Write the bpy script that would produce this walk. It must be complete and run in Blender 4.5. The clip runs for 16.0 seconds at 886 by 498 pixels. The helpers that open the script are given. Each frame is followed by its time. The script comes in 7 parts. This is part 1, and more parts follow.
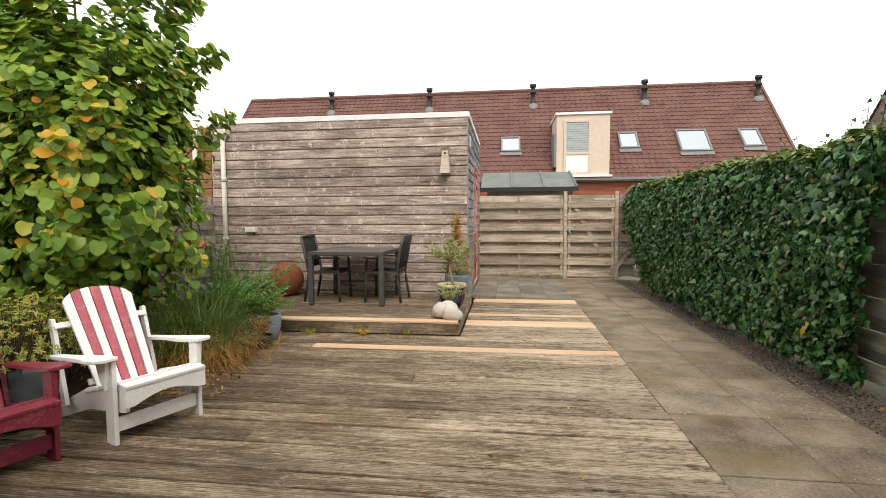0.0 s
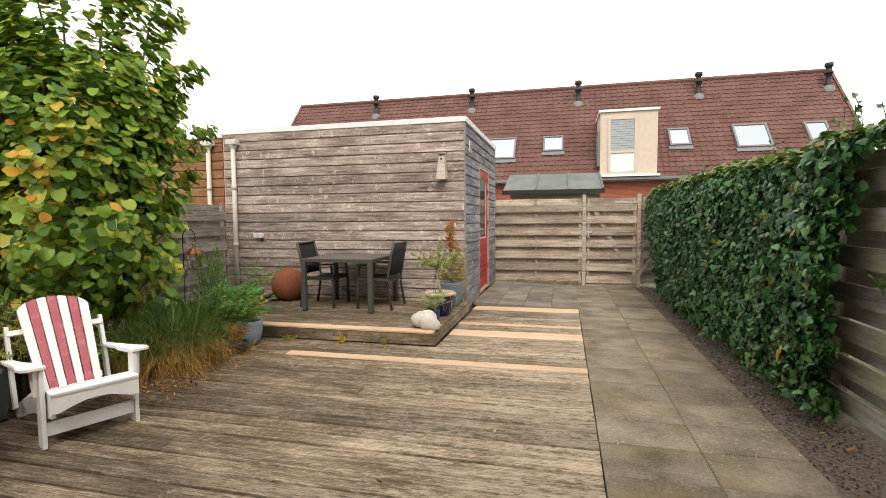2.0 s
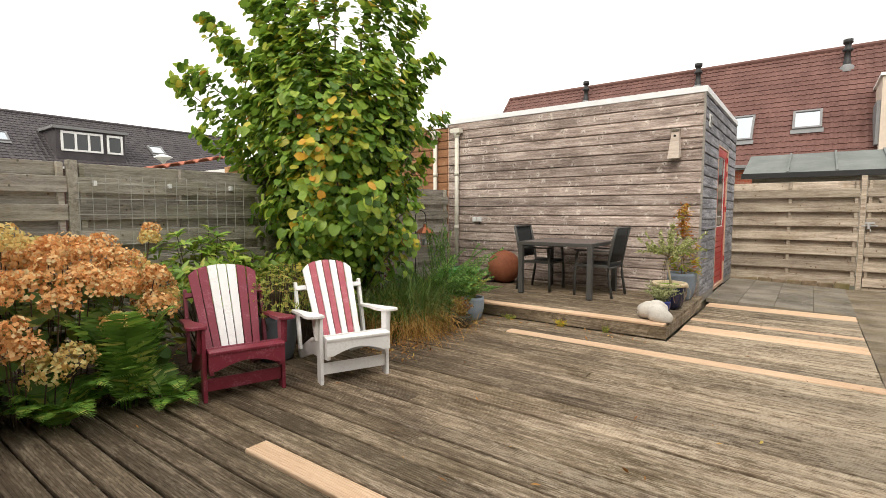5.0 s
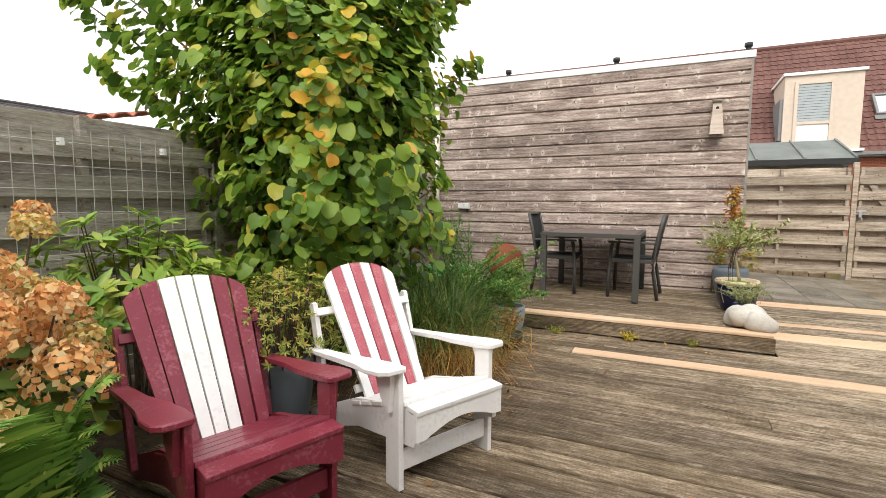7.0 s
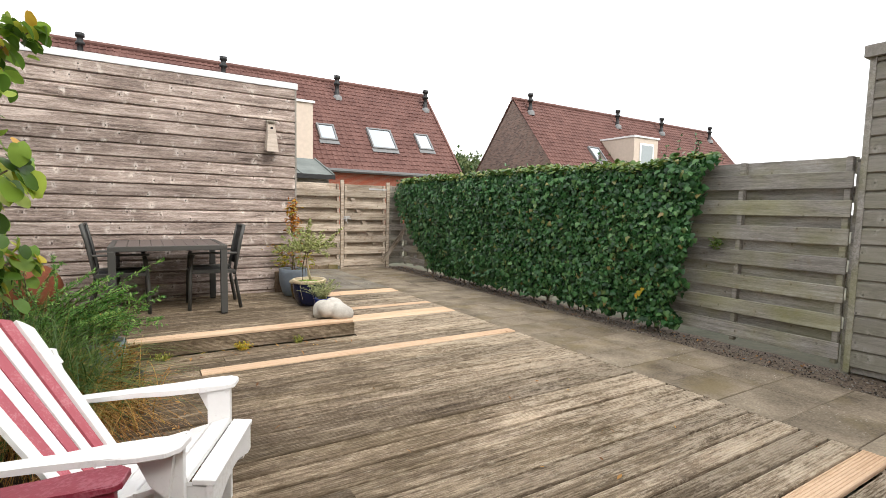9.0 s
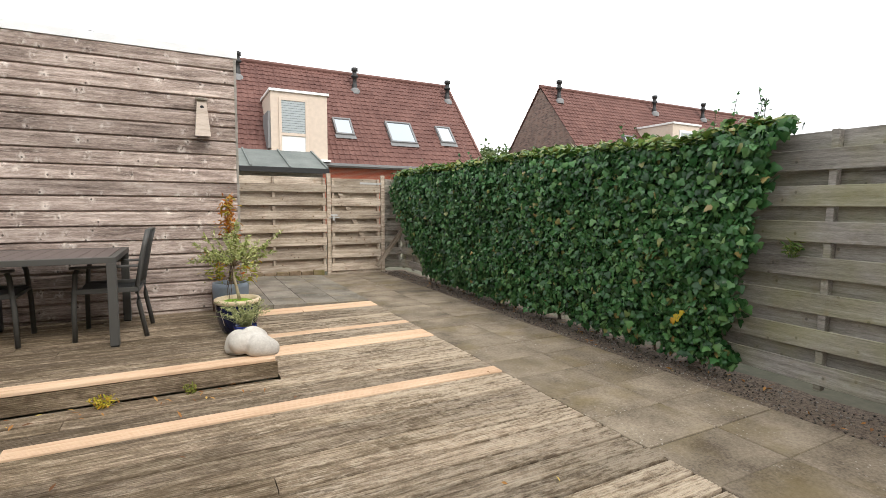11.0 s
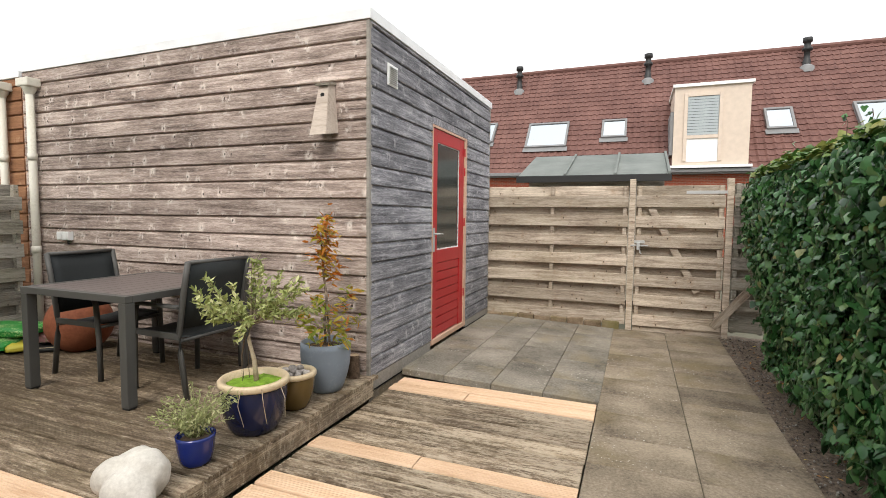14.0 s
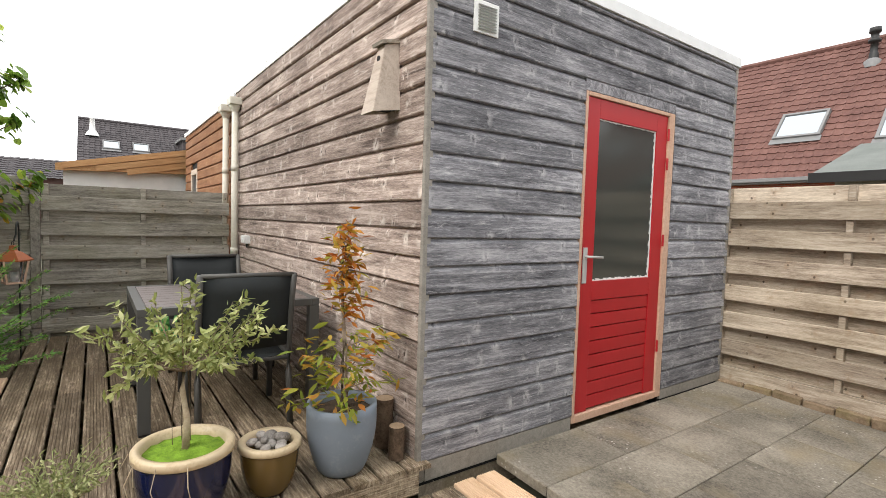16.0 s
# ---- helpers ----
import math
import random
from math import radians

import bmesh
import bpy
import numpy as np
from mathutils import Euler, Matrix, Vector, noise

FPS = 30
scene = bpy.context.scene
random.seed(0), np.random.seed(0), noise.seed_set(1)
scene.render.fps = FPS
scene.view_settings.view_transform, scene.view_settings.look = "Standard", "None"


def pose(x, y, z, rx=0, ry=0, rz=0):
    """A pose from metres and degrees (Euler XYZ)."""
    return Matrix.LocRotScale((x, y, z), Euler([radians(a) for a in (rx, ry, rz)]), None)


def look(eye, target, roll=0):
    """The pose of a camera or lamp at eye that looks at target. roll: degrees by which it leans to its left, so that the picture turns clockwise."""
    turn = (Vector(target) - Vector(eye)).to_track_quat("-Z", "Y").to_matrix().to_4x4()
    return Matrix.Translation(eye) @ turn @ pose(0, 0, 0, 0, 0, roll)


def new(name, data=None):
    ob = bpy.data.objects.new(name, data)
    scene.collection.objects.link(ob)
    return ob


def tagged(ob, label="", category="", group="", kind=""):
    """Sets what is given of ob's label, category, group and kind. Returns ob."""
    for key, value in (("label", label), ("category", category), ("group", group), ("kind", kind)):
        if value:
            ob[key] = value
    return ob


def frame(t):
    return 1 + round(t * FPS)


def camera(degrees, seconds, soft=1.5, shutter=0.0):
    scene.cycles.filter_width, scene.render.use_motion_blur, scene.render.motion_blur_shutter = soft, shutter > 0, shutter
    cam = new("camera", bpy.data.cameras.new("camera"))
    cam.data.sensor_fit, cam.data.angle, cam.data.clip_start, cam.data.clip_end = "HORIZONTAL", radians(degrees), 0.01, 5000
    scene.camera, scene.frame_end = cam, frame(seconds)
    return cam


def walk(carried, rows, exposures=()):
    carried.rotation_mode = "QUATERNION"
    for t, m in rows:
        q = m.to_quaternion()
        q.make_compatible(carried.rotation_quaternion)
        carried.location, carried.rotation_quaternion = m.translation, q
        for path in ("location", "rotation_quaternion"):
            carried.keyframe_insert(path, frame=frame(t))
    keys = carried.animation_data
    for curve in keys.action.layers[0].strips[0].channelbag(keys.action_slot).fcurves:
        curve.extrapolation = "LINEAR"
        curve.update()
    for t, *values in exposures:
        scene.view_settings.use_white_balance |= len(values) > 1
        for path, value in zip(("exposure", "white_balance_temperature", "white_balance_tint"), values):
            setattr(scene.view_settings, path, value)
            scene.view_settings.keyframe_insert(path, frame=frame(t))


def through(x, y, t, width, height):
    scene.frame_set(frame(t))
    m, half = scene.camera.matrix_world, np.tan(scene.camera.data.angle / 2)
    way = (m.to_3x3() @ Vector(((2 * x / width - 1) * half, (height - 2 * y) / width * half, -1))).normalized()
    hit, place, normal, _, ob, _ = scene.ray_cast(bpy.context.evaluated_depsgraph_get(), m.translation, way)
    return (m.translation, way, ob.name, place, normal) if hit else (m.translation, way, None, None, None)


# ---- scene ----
cam = camera(84.1, 16.0, soft=0.55)
PATH = [
    (0, (0.484, 0.383, 1.324), (0.231, 2.362, 1.197), -0.3),
    (0.5, (0.667, 0.507, 1.349), (0.405, 2.486, 1.217), -0.4),
    (1, (0.906, 0.543, 1.351), (0.604, 2.516, 1.224), -0.5),
    (1.5, (1.149, 0.573, 1.364), (0.753, 2.529, 1.238), -0.5),
    (2, (1.351, 0.63, 1.418), (0.872, 2.567, 1.291), -0.5),
    (2.5, (1.57, 0.592, 1.422), (1.014, 2.509, 1.299), -0.5),
    (3, (1.723, 0.5, 1.397), (0.905, 2.321, 1.281), -0.4),
    (3.5, (1.81, 0.326, 1.378), (0.822, 2.061, 1.263), -0.3),
    (4, (1.782, 0.282, 1.377), (0.686, 1.95, 1.249), -0.2),
    (4.5, (1.498, 0.43, 1.313), (0.326, 2.044, 1.167), -0.1),
    (4.7, (1.337, 0.509, 1.3), (0.142, 2.105, 1.146), -0.0),
    (6.8, (-0.617, 1.134, 1.218), (-1.639, 2.844, 1.036), 0.0),
    (7, (-0.787, 1.243, 1.187), (-1.640, 3.042, 1.002), 0.3),
    (7.5, (-1.182, 1.430, 1.210), (-1.496, 3.396, 1.027), 0.6),
    (8, (-1.48, 1.491, 1.258), (-1.138, 3.453, 1.067), 1.6),
    (8.5, (-1.771, 1.296, 1.262), (-0.987, 3.128, 1.09), 1.7),
    (9, (-1.868, 1.131, 1.300), (-0.824, 2.829, 1.139), 1.3),
    (9.2, (-1.856, 1.116, 1.314), (-0.789, 2.799, 1.147), 1.2),
    (11.3, (-0.313, 2.277, 1.3), (0.524, 4.083, 1.115), -0.1),
    (11.5, (-0.121, 2.422, 1.295), (0.596, 4.281, 1.117), 0.2),
    (12, (0.337, 2.771, 1.299), (0.818, 4.706, 1.139), 0.0),
    (12.5, (0.803, 3.114, 1.339), (0.855, 5.107, 1.192), 0.2),
    (13, (1.222, 3.51, 1.375), (1.029, 5.496, 1.231), 0.4),
    (13.5, (1.543, 4.047, 1.382), (1.07, 5.985, 1.244), 0.5),
    (14, (1.794, 4.588, 1.395), (1.066, 6.446, 1.259), 0.6),
    (14.5, (1.872, 5.19, 1.387), (0.884, 6.924, 1.261), 0.8),
    (15, (1.929, 5.695, 1.408), (0.739, 7.298, 1.284), 1.2),
    (15.5, (1.963, 6.179, 1.413), (0.49, 7.526, 1.293), 1.7),
    (16, (2.022, 6.469, 1.415), (0.395, 7.626, 1.302), 1.8),
]
GAIN = [(0, 0.80, 6810, 10), (4.5, 0.82, 6810, 10), (7, 1.0, 6550, 10), (9, 0.98, 6380, 10), (11.5, 0.9, 6400, 10), (13.5, 0.9, 6450, 10), (15, 0.98, 6480, 10), (16, 1.0, 6480, 10)]
walk(cam, [(t, look(eye, target, roll)) for t, eye, target, roll in PATH], GAIN)

# ---- sky and light: a bright overcast day ----
world = bpy.data.worlds.new("overcast")
scene.world = world
world.use_nodes = True
wn, wl = world.node_tree.nodes, world.node_tree.links
for n in list(wn):
    wn.remove(n)
w_out = wn.new("ShaderNodeOutputWorld")
w_bg = wn.new("ShaderNodeBackground")
w_sky = wn.new("ShaderNodeTexSky")
w_sky.sky_type = "NISHITA"
w_sky.sun_disc = False
w_sky.sun_elevation = radians(38)
w_sky.sun_rotation = radians(169)
w_sky.air_density, w_sky.dust_density, w_sky.ozone_density = 1.0, 4.0, 1.0
w_tc = wn.new("ShaderNodeTexCoord")
w_map = wn.new("ShaderNodeMapping")
w_map.inputs["Scale"].default_value = (1.0, 1.0, 2.6)
w_noise = wn.new("ShaderNodeTexNoise")
w_noise.inputs["Scale"].default_value = 1.7
w_noise.inputs["Detail"].default_value = 6
w_ramp = wn.new("ShaderNodeValToRGB")
w_ramp.color_ramp.elements[0].position = 0.38
w_ramp.color_ramp.elements[0].color = (8.6, 8.8, 9.0, 1)
w_ramp.color_ramp.elements[1].position = 0.62
w_ramp.color_ramp.elements[1].color = (10.7, 10.5, 10.3, 1)
w_mix = wn.new("ShaderNodeMixRGB")
w_mix.inputs[0].default_value = 0.9
w_bg.inputs["Strength"].default_value = 0.1
wl.new(w_tc.outputs["Generated"], w_map.inputs["Vector"])
wl.new(w_map.outputs["Vector"], w_noise.inputs["Vector"])
wl.new(w_noise.outputs["Fac"], w_ramp.inputs["Fac"])
wl.new(w_sky.outputs["Color"], w_mix.inputs[1])
wl.new(w_ramp.outputs["Color"], w_mix.inputs[2])
wl.new(w_mix.outputs["Color"], w_bg.inputs["Color"])
wl.new(w_bg.outputs["Background"], w_out.inputs["Surface"])

sun = new("sun", bpy.data.lights.new("sun", "SUN"))
sun.data.energy, sun.data.angle, sun.data.color = 1.1, radians(25), (1.0, 0.95, 0.88)
sun.matrix_world = look((2.7, -14, 14), (0, 0, 0))

# ---- helpers for nodes and meshes ----
def nd(nt, kind, ins=None, operation=None, use_clamp=False, blend_type=None):
    n = nt.nodes.new(kind)
    if operation:
        n.operation = operation
        if kind == "ShaderNodeMath":
            n.use_clamp = use_clamp
    if blend_type:
        n.blend_type = blend_type
    for k, v in (ins or {}).items():
        if hasattr(v, "is_linked"):
            nt.links.new(v, n.inputs[k])
        else:
            n.inputs[k].default_value = v
    return n


def blank(name, rough=0.8, metal=0.0, spec=0.4):
    m = bpy.data.materials.new(name)
    m.use_nodes = True
    nt = m.node_tree
    b = nt.nodes["Principled BSDF"]
    b.inputs["Roughness"].default_value = rough
    b.inputs["Metallic"].default_value = metal
    b.inputs["Specular IOR Level"].default_value = spec
    return m, nt, b


def rgb(c):
    return (*c, 1.0)


def ramp(nt, fac, stops):
    r = nd(nt, "ShaderNodeValToRGB", {"Fac": fac})
    e = r.color_ramp.elements
    while len(e) < len(stops):
        e.new(0.5)
    for el, (p, c) in zip(e, stops):
        el.position, el.color = p, rgb(c) if len(c) == 3 else c
    return r.outputs["Color"]


def math_node(nt, op, a, b=0.5, clamp=False):
    return nd(nt, "ShaderNodeMath", {0: a, 1: b}, operation=op, use_clamp=clamp).outputs[0]


def shifted(nt, factor=1.0):
    """Object coordinates, moved by each object's own random number."""
    tc = nd(nt, "ShaderNodeTexCoord")
    oi = nd(nt, "ShaderNodeObjectInfo")
    off = nd(nt, "ShaderNodeCombineXYZ", {0: math_node(nt, "MULTIPLY", oi.outputs["Random"], 53.0 * factor), 1: math_node(nt, "MULTIPLY", oi.outputs["Random"], 17.0 * factor), 2: math_node(nt, "MULTIPLY", oi.outputs["Random"], 29.0 * factor)})
    add = nd(nt, "ShaderNodeVectorMath", {0: tc.outputs["Object"], 1: off.outputs[0]}, operation="ADD")
    return add.outputs[0], oi.outputs["Random"], tc.outputs["Object"]


def noise_at(nt, vec, scale, detail=4.0, stretch=(1, 1, 1), rough=0.55, distort=0.0):
    mp = nd(nt, "ShaderNodeMapping", {"Vector": vec, "Scale": stretch})
    return nd(nt, "ShaderNodeTexNoise", {"Vector": mp.outputs[0], "Scale": scale, "Detail": detail, "Roughness": rough, "Distortion": distort}).outputs["Fac"]


def bumped(nt, b, height, strength, dist=0.01):
    bp = nd(nt, "ShaderNodeBump", {"Height": height, "Strength": strength, "Distance": dist})
    nt.links.new(bp.outputs[0], b.inputs["Normal"])


def mixc(nt, fac, a, c, blend="MIX"):
    return nd(nt, "ShaderNodeMixRGB", {0: fac, 1: a, 2: c}, blend_type=blend).outputs[0]


def wood(name, dark, mid, light, knots=0.0, knot_light=(0.5, 0.47, 0.42), green=None, green_amount=0.0, bleach=0.0, vary=0.3, rough=0.85, bump=0.35, contrast=1.0, patch=None):
    """Timber with the grain along local x; every board takes its own stretch of it."""
    m, nt, b = blank(name, rough, spec=0.25)
    vec, rnd, _ = shifted(nt)
    grain = noise_at(nt, vec, 1.0, 6, (2.0, 30, 30), 0.68, 0.6)
    fine = noise_at(nt, vec, 1.0, 5, (22, 170, 170), 0.75)
    blot = noise_at(nt, vec, 1.6, 4, (1.0, 2.2, 2.2))
    f = math_node(nt, "ADD", math_node(nt, "MULTIPLY", grain, 0.42), math_node(nt, "MULTIPLY", fine, 0.32))
    f = math_node(nt, "ADD", f, math_node(nt, "MULTIPLY", blot, 0.26))
    w = 0.16 / contrast
    col = ramp(nt, f, [(0.5 - w, dark), (0.5, mid), (0.5 + w, light)])
    if bleach:
        bl = math_node(nt, "MULTIPLY", ramp(nt, noise_at(nt, vec, 1.0, 6, (9.0, 60, 60), 0.75), [(0.56, (0, 0, 0)), (0.70, (1, 1, 1))]), bleach)
        col = mixc(nt, bl, col, rgb(knot_light))
    if knots:
        sp = nd(nt, "ShaderNodeSeparateXYZ", {0: vec})
        flat = nd(nt, "ShaderNodeCombineXYZ", {0: math_node(nt, "MULTIPLY", sp.outputs[0], 5.6), 1: math_node(nt, "MULTIPLY", sp.outputs[2], 4.6)})
        vo = nd(nt, "ShaderNodeTexVoronoi", {"Vector": flat.outputs[0], "Scale": 1.0, "Randomness": 1.0})
        vo.voronoi_dimensions = "2D"
        worn = ramp(nt, noise_at(nt, vec, 1.0, 2, (5, 9, 9)), [(0.42, (0, 0, 0)), (0.54, (1, 1, 1))])
        halo = math_node(nt, "MULTIPLY", ramp(nt, vo.outputs["Distance"], [(0.06, (1, 1, 1)), (0.27, (0, 0, 0))]), math_node(nt, "MULTIPLY", ramp(nt, noise_at(nt, vec, 1.0, 5, (30, 20, 20)), [(0.46, (0, 0, 0)), (0.58, (1, 1, 1))]), knots))
        col = mixc(nt, halo, col, rgb(knot_light))
        core = ramp(nt, vo.outputs["Distance"], [(0.035, (1, 1, 1)), (0.06, (0, 0, 0))])
        col = mixc(nt, math_node(nt, "MULTIPLY", math_node(nt, "MULTIPLY", core, worn), min(0.85, knots * 1.5)), col, rgb([c * 0.5 for c in dark]))
    if green:
        g = math_node(nt, "MULTIPLY", ramp(nt, noise_at(nt, vec, 1.3, 5, (1, 1.6, 1.6)), [(0.42, (0, 0, 0)), (0.68, (1, 1, 1))]), green_amount)
        col = mixc(nt, g, col, rgb(green))
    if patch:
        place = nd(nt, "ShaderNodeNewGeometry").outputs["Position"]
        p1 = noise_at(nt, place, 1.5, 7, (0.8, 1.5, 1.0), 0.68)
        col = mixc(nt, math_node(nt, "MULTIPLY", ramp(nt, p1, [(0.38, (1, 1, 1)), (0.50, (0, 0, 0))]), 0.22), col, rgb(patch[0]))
        # paler towards the path, darker towards the planting bed, in ragged streaks
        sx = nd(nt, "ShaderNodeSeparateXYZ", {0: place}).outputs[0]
        toward_path = math_node(nt, "MULTIPLY", math_node(nt, "ADD", sx, 2.4), 0.26)
        toward_path = math_node(nt, "ADD", toward_path, math_node(nt, "MULTIPLY", math_node(nt, "SUBTRACT", p1, 0.5), 0.9), True)
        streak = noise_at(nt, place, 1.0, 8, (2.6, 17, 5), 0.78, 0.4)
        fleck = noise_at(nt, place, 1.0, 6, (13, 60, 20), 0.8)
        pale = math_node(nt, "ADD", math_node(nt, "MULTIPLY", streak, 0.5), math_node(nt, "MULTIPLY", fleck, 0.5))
        pale = math_node(nt, "ADD", pale, math_node(nt, "MULTIPLY", math_node(nt, "SUBTRACT", toward_path, 0.66), 0.17))
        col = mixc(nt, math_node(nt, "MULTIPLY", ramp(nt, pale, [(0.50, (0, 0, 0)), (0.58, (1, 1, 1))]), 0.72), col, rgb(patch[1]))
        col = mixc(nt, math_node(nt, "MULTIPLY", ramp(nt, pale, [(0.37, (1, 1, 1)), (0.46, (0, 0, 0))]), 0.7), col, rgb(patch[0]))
    val = math_node(nt, "ADD", math_node(nt, "MULTIPLY", rnd, vary), 1.0 - vary / 2)
    hsv = nd(nt, "ShaderNodeHueSaturation", {"Value": val, "Color": col})
    nt.links.new(hsv.outputs[0], b.inputs["Base Color"])
    bumped(nt, b, f, bump, 0.006)
    return m


def paint(name, color, rough=0.5, worn=None, worn_amount=0.0, spec=0.4, bump=0.08, scale=6.0):
    m, nt, b = blank(name, rough, spec=spec)
    vec, rnd, _ = shifted(nt)
    n1 = noise_at(nt, vec, scale, 5)
    n2 = noise_at(nt, vec, scale * 9, 3)
    col = ramp(nt, n1, [(0.3, [c * 0.93 for c in color]), (0.7, [min(1, c * 1.04) for c in color])])
    if worn:
        g = math_node(nt, "MULTIPLY", ramp(nt, math_node(nt, "ADD", math_node(nt, "MULTIPLY", n1, 0.5), math_node(nt, "MULTIPLY", n2, 0.5)), [(0.52, (0, 0, 0)), (0.62, (1, 1, 1))]), worn_amount)
        col = mixc(nt, g, col, rgb(worn))
    nt.links.new(col, b.inputs["Base Color"])
    bumped(nt, b, n2, bump, 0.004)
    return m


def mineral(name, dark, light, scale=5.0, fine=60.0, rough=0.9, spots=None, spot_amount=0.5, bump=0.3, vary=0.15, moss=None, moss_amount=0.0):
    m, nt, b = blank(name, rough, spec=0.3)
    vec, rnd, _ = shifted(nt)
    n1 = noise_at(nt, vec, scale, 6, rough=0.6)
    n2 = noise_at(nt, vec, fine, 4, rough=0.7)
    f = math_node(nt, "ADD", math_node(nt, "MULTIPLY", n1, 0.6), math_node(nt, "MULTIPLY", n2, 0.4))
    col = ramp(nt, f, [(0.36, dark), (0.64, light)])
    if spots:
        vo = nd(nt, "ShaderNodeTexVoronoi", {"Vector": vec, "Scale": scale * 14, "Randomness": 1.0})
        s = ramp(nt, vo.outputs["Distance"], [(0.1, (1, 1, 1)), (0.2, (0, 0, 0))])
        s = math_node(nt, "MULTIPLY", s, math_node(nt, "MULTIPLY", ramp(nt, noise_at(nt, vec, 2.0, 3), [(0.5, (0, 0, 0)), (0.65, (1, 1, 1))]), spot_amount))
        col = mixc(nt, s, col, rgb(spots))
    if moss:
        g = math_node(nt, "MULTIPLY", ramp(nt, noise_at(nt, vec, 2.4, 5), [(0.5, (0, 0, 0)), (0.7, (1, 1, 1))]), moss_amount)
        col = mixc(nt, g, col, rgb(moss))
    val = math_node(nt, "ADD", math_node(nt, "MULTIPLY", rnd, vary), 1.0 - vary / 2)
    hsv = nd(nt, "ShaderNodeHueSaturation", {"Value": val, "Color": col})
    nt.links.new(hsv.outputs[0], b.inputs["Base Color"])
    bumped(nt, b, f, bump, 0.008)
    return m


def foliage(name, stops, rough=0.45, through=0.3, vein=0.07):
    """Leaves: each takes one colour of the range; some light passes through."""
    m, nt, b = blank(name, rough, spec=0.35)
    geo = nd(nt, "ShaderNodeNewGeometry")
    col = ramp(nt, geo.outputs["Random Per Island"], stops)
    tc = nd(nt, "ShaderNodeTexCoord")
    n = noise_at(nt, tc.outputs["Object"], 35.0, 3)
    col = mixc(nt, math_node(nt, "MULTIPLY", n, vein * 2), col, (0.01, 0.015, 0.004, 1))
    nt.links.new(col, b.inputs["Base Color"])
    tr = nd(nt, "ShaderNodeBsdfTranslucent", {"Color": col})
    mx = nd(nt, "ShaderNodeMixShader", {0: through, 1: b.outputs[0], 2: tr.outputs[0]})
    nt.links.new(mx.outputs[0], nt.nodes["Material Output"].inputs["Surface"])
    bumped(nt, b, n, 0.15, 0.004)
    return m


M = {}
M["siding"] = wood("weathered_siding", (0.085, 0.062, 0.052), (0.305, 0.238, 0.203), (0.60, 0.50, 0.44), knots=0.6, knot_light=(0.80, 0.73, 0.66), bleach=0.5, vary=0.35, contrast=1.5, bump=0.6)
# side wall's siding: fewer knots, and its shade put in as a cooler, darker colour
M["siding_shaded"] = wood("shaded_siding", (0.055, 0.055, 0.062), (0.20, 0.198, 0.214), (0.455, 0.445, 0.465), knots=0.35, knot_light=(0.76, 0.74, 0.74), bleach=0.5, vary=0.3, contrast=1.4, bump=0.6)
M["siding_brown"] = wood("brown_siding", (0.13, 0.06, 0.03), (0.27, 0.13, 0.065), (0.40, 0.22, 0.12), knots=0.5, knot_light=(0.45, 0.28, 0.17), vary=0.2)
M["siding_pale"] = wood("pale_grey_siding", (0.15, 0.135, 0.115), (0.27, 0.25, 0.215), (0.36, 0.335, 0.29), knots=0.5, vary=0.15, green=(0.17, 0.18, 0.07), green_amount=0.35)
M["fence"] = wood("weathered_fence", (0.15, 0.108, 0.08), (0.42, 0.35, 0.275), (0.68, 0.595, 0.49), knots=0.6, knot_light=(0.34, 0.24, 0.16), bleach=0.3, vary=0.5, green=(0.2, 0.165, 0.08), green_amount=0.22, contrast=1.3, bump=0.5)
M["fence_dark"] = wood("dark_weathered_fence", (0.095, 0.083, 0.069), (0.32, 0.293, 0.252), (0.53, 0.49, 0.42), knots=0.5, knot_light=(0.3, 0.23, 0.16), vary=0.35, green=(0.17, 0.16, 0.07), green_amount=0.3, contrast=1.35, bump=0.5)
M["fence_moss"] = wood("mossy_fence", (0.13, 0.118, 0.102), (0.29, 0.27, 0.242), (0.46, 0.432, 0.39), knots=0.4, knot_light=(0.26, 0.21, 0.15), vary=0.3, green=(0.24, 0.24, 0.06), green_amount=0.5, contrast=1.3, bump=0.5)
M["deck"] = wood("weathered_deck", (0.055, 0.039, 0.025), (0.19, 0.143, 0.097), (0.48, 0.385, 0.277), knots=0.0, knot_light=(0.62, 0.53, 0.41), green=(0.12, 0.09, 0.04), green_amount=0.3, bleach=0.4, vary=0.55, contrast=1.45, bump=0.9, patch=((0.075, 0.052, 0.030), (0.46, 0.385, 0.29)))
M["new_plank"] = wood("new_pine", (0.46, 0.29, 0.17), (0.64, 0.45, 0.30), (0.76, 0.58, 0.41), vary=0.15, rough=0.7, bump=0.15)
M["raw_frame"] = wood("raw_door_frame", (0.42, 0.25, 0.17), (0.55, 0.36, 0.26), (0.66, 0.47, 0.35), vary=0.1, rough=0.75, bump=0.15)
M["grey_wood"] = wood("grey_corner_trim", (0.17, 0.155, 0.135), (0.28, 0.26, 0.23), (0.38, 0.35, 0.31), vary=0.15)
M["slab"] = mineral("concrete_slab", (0.095, 0.074, 0.051), (0.34, 0.279, 0.203), 2.2, 55, 0.92, spots=(0.66, 0.62, 0.55), spot_amount=0.7, bump=0.4, vary=0.2, moss=(0.17, 0.128, 0.055), moss_amount=0.6)
M["slab_pale"] = mineral("pale_concrete_slab", (0.082, 0.072, 0.056), (0.335, 0.30, 0.243), 1.7, 55, 0.92, spots=(0.70, 0.66, 0.6), spot_amount=0.7, bump=0.4, vary=0.2, moss=(0.23, 0.185, 0.11), moss_amount=0.6)
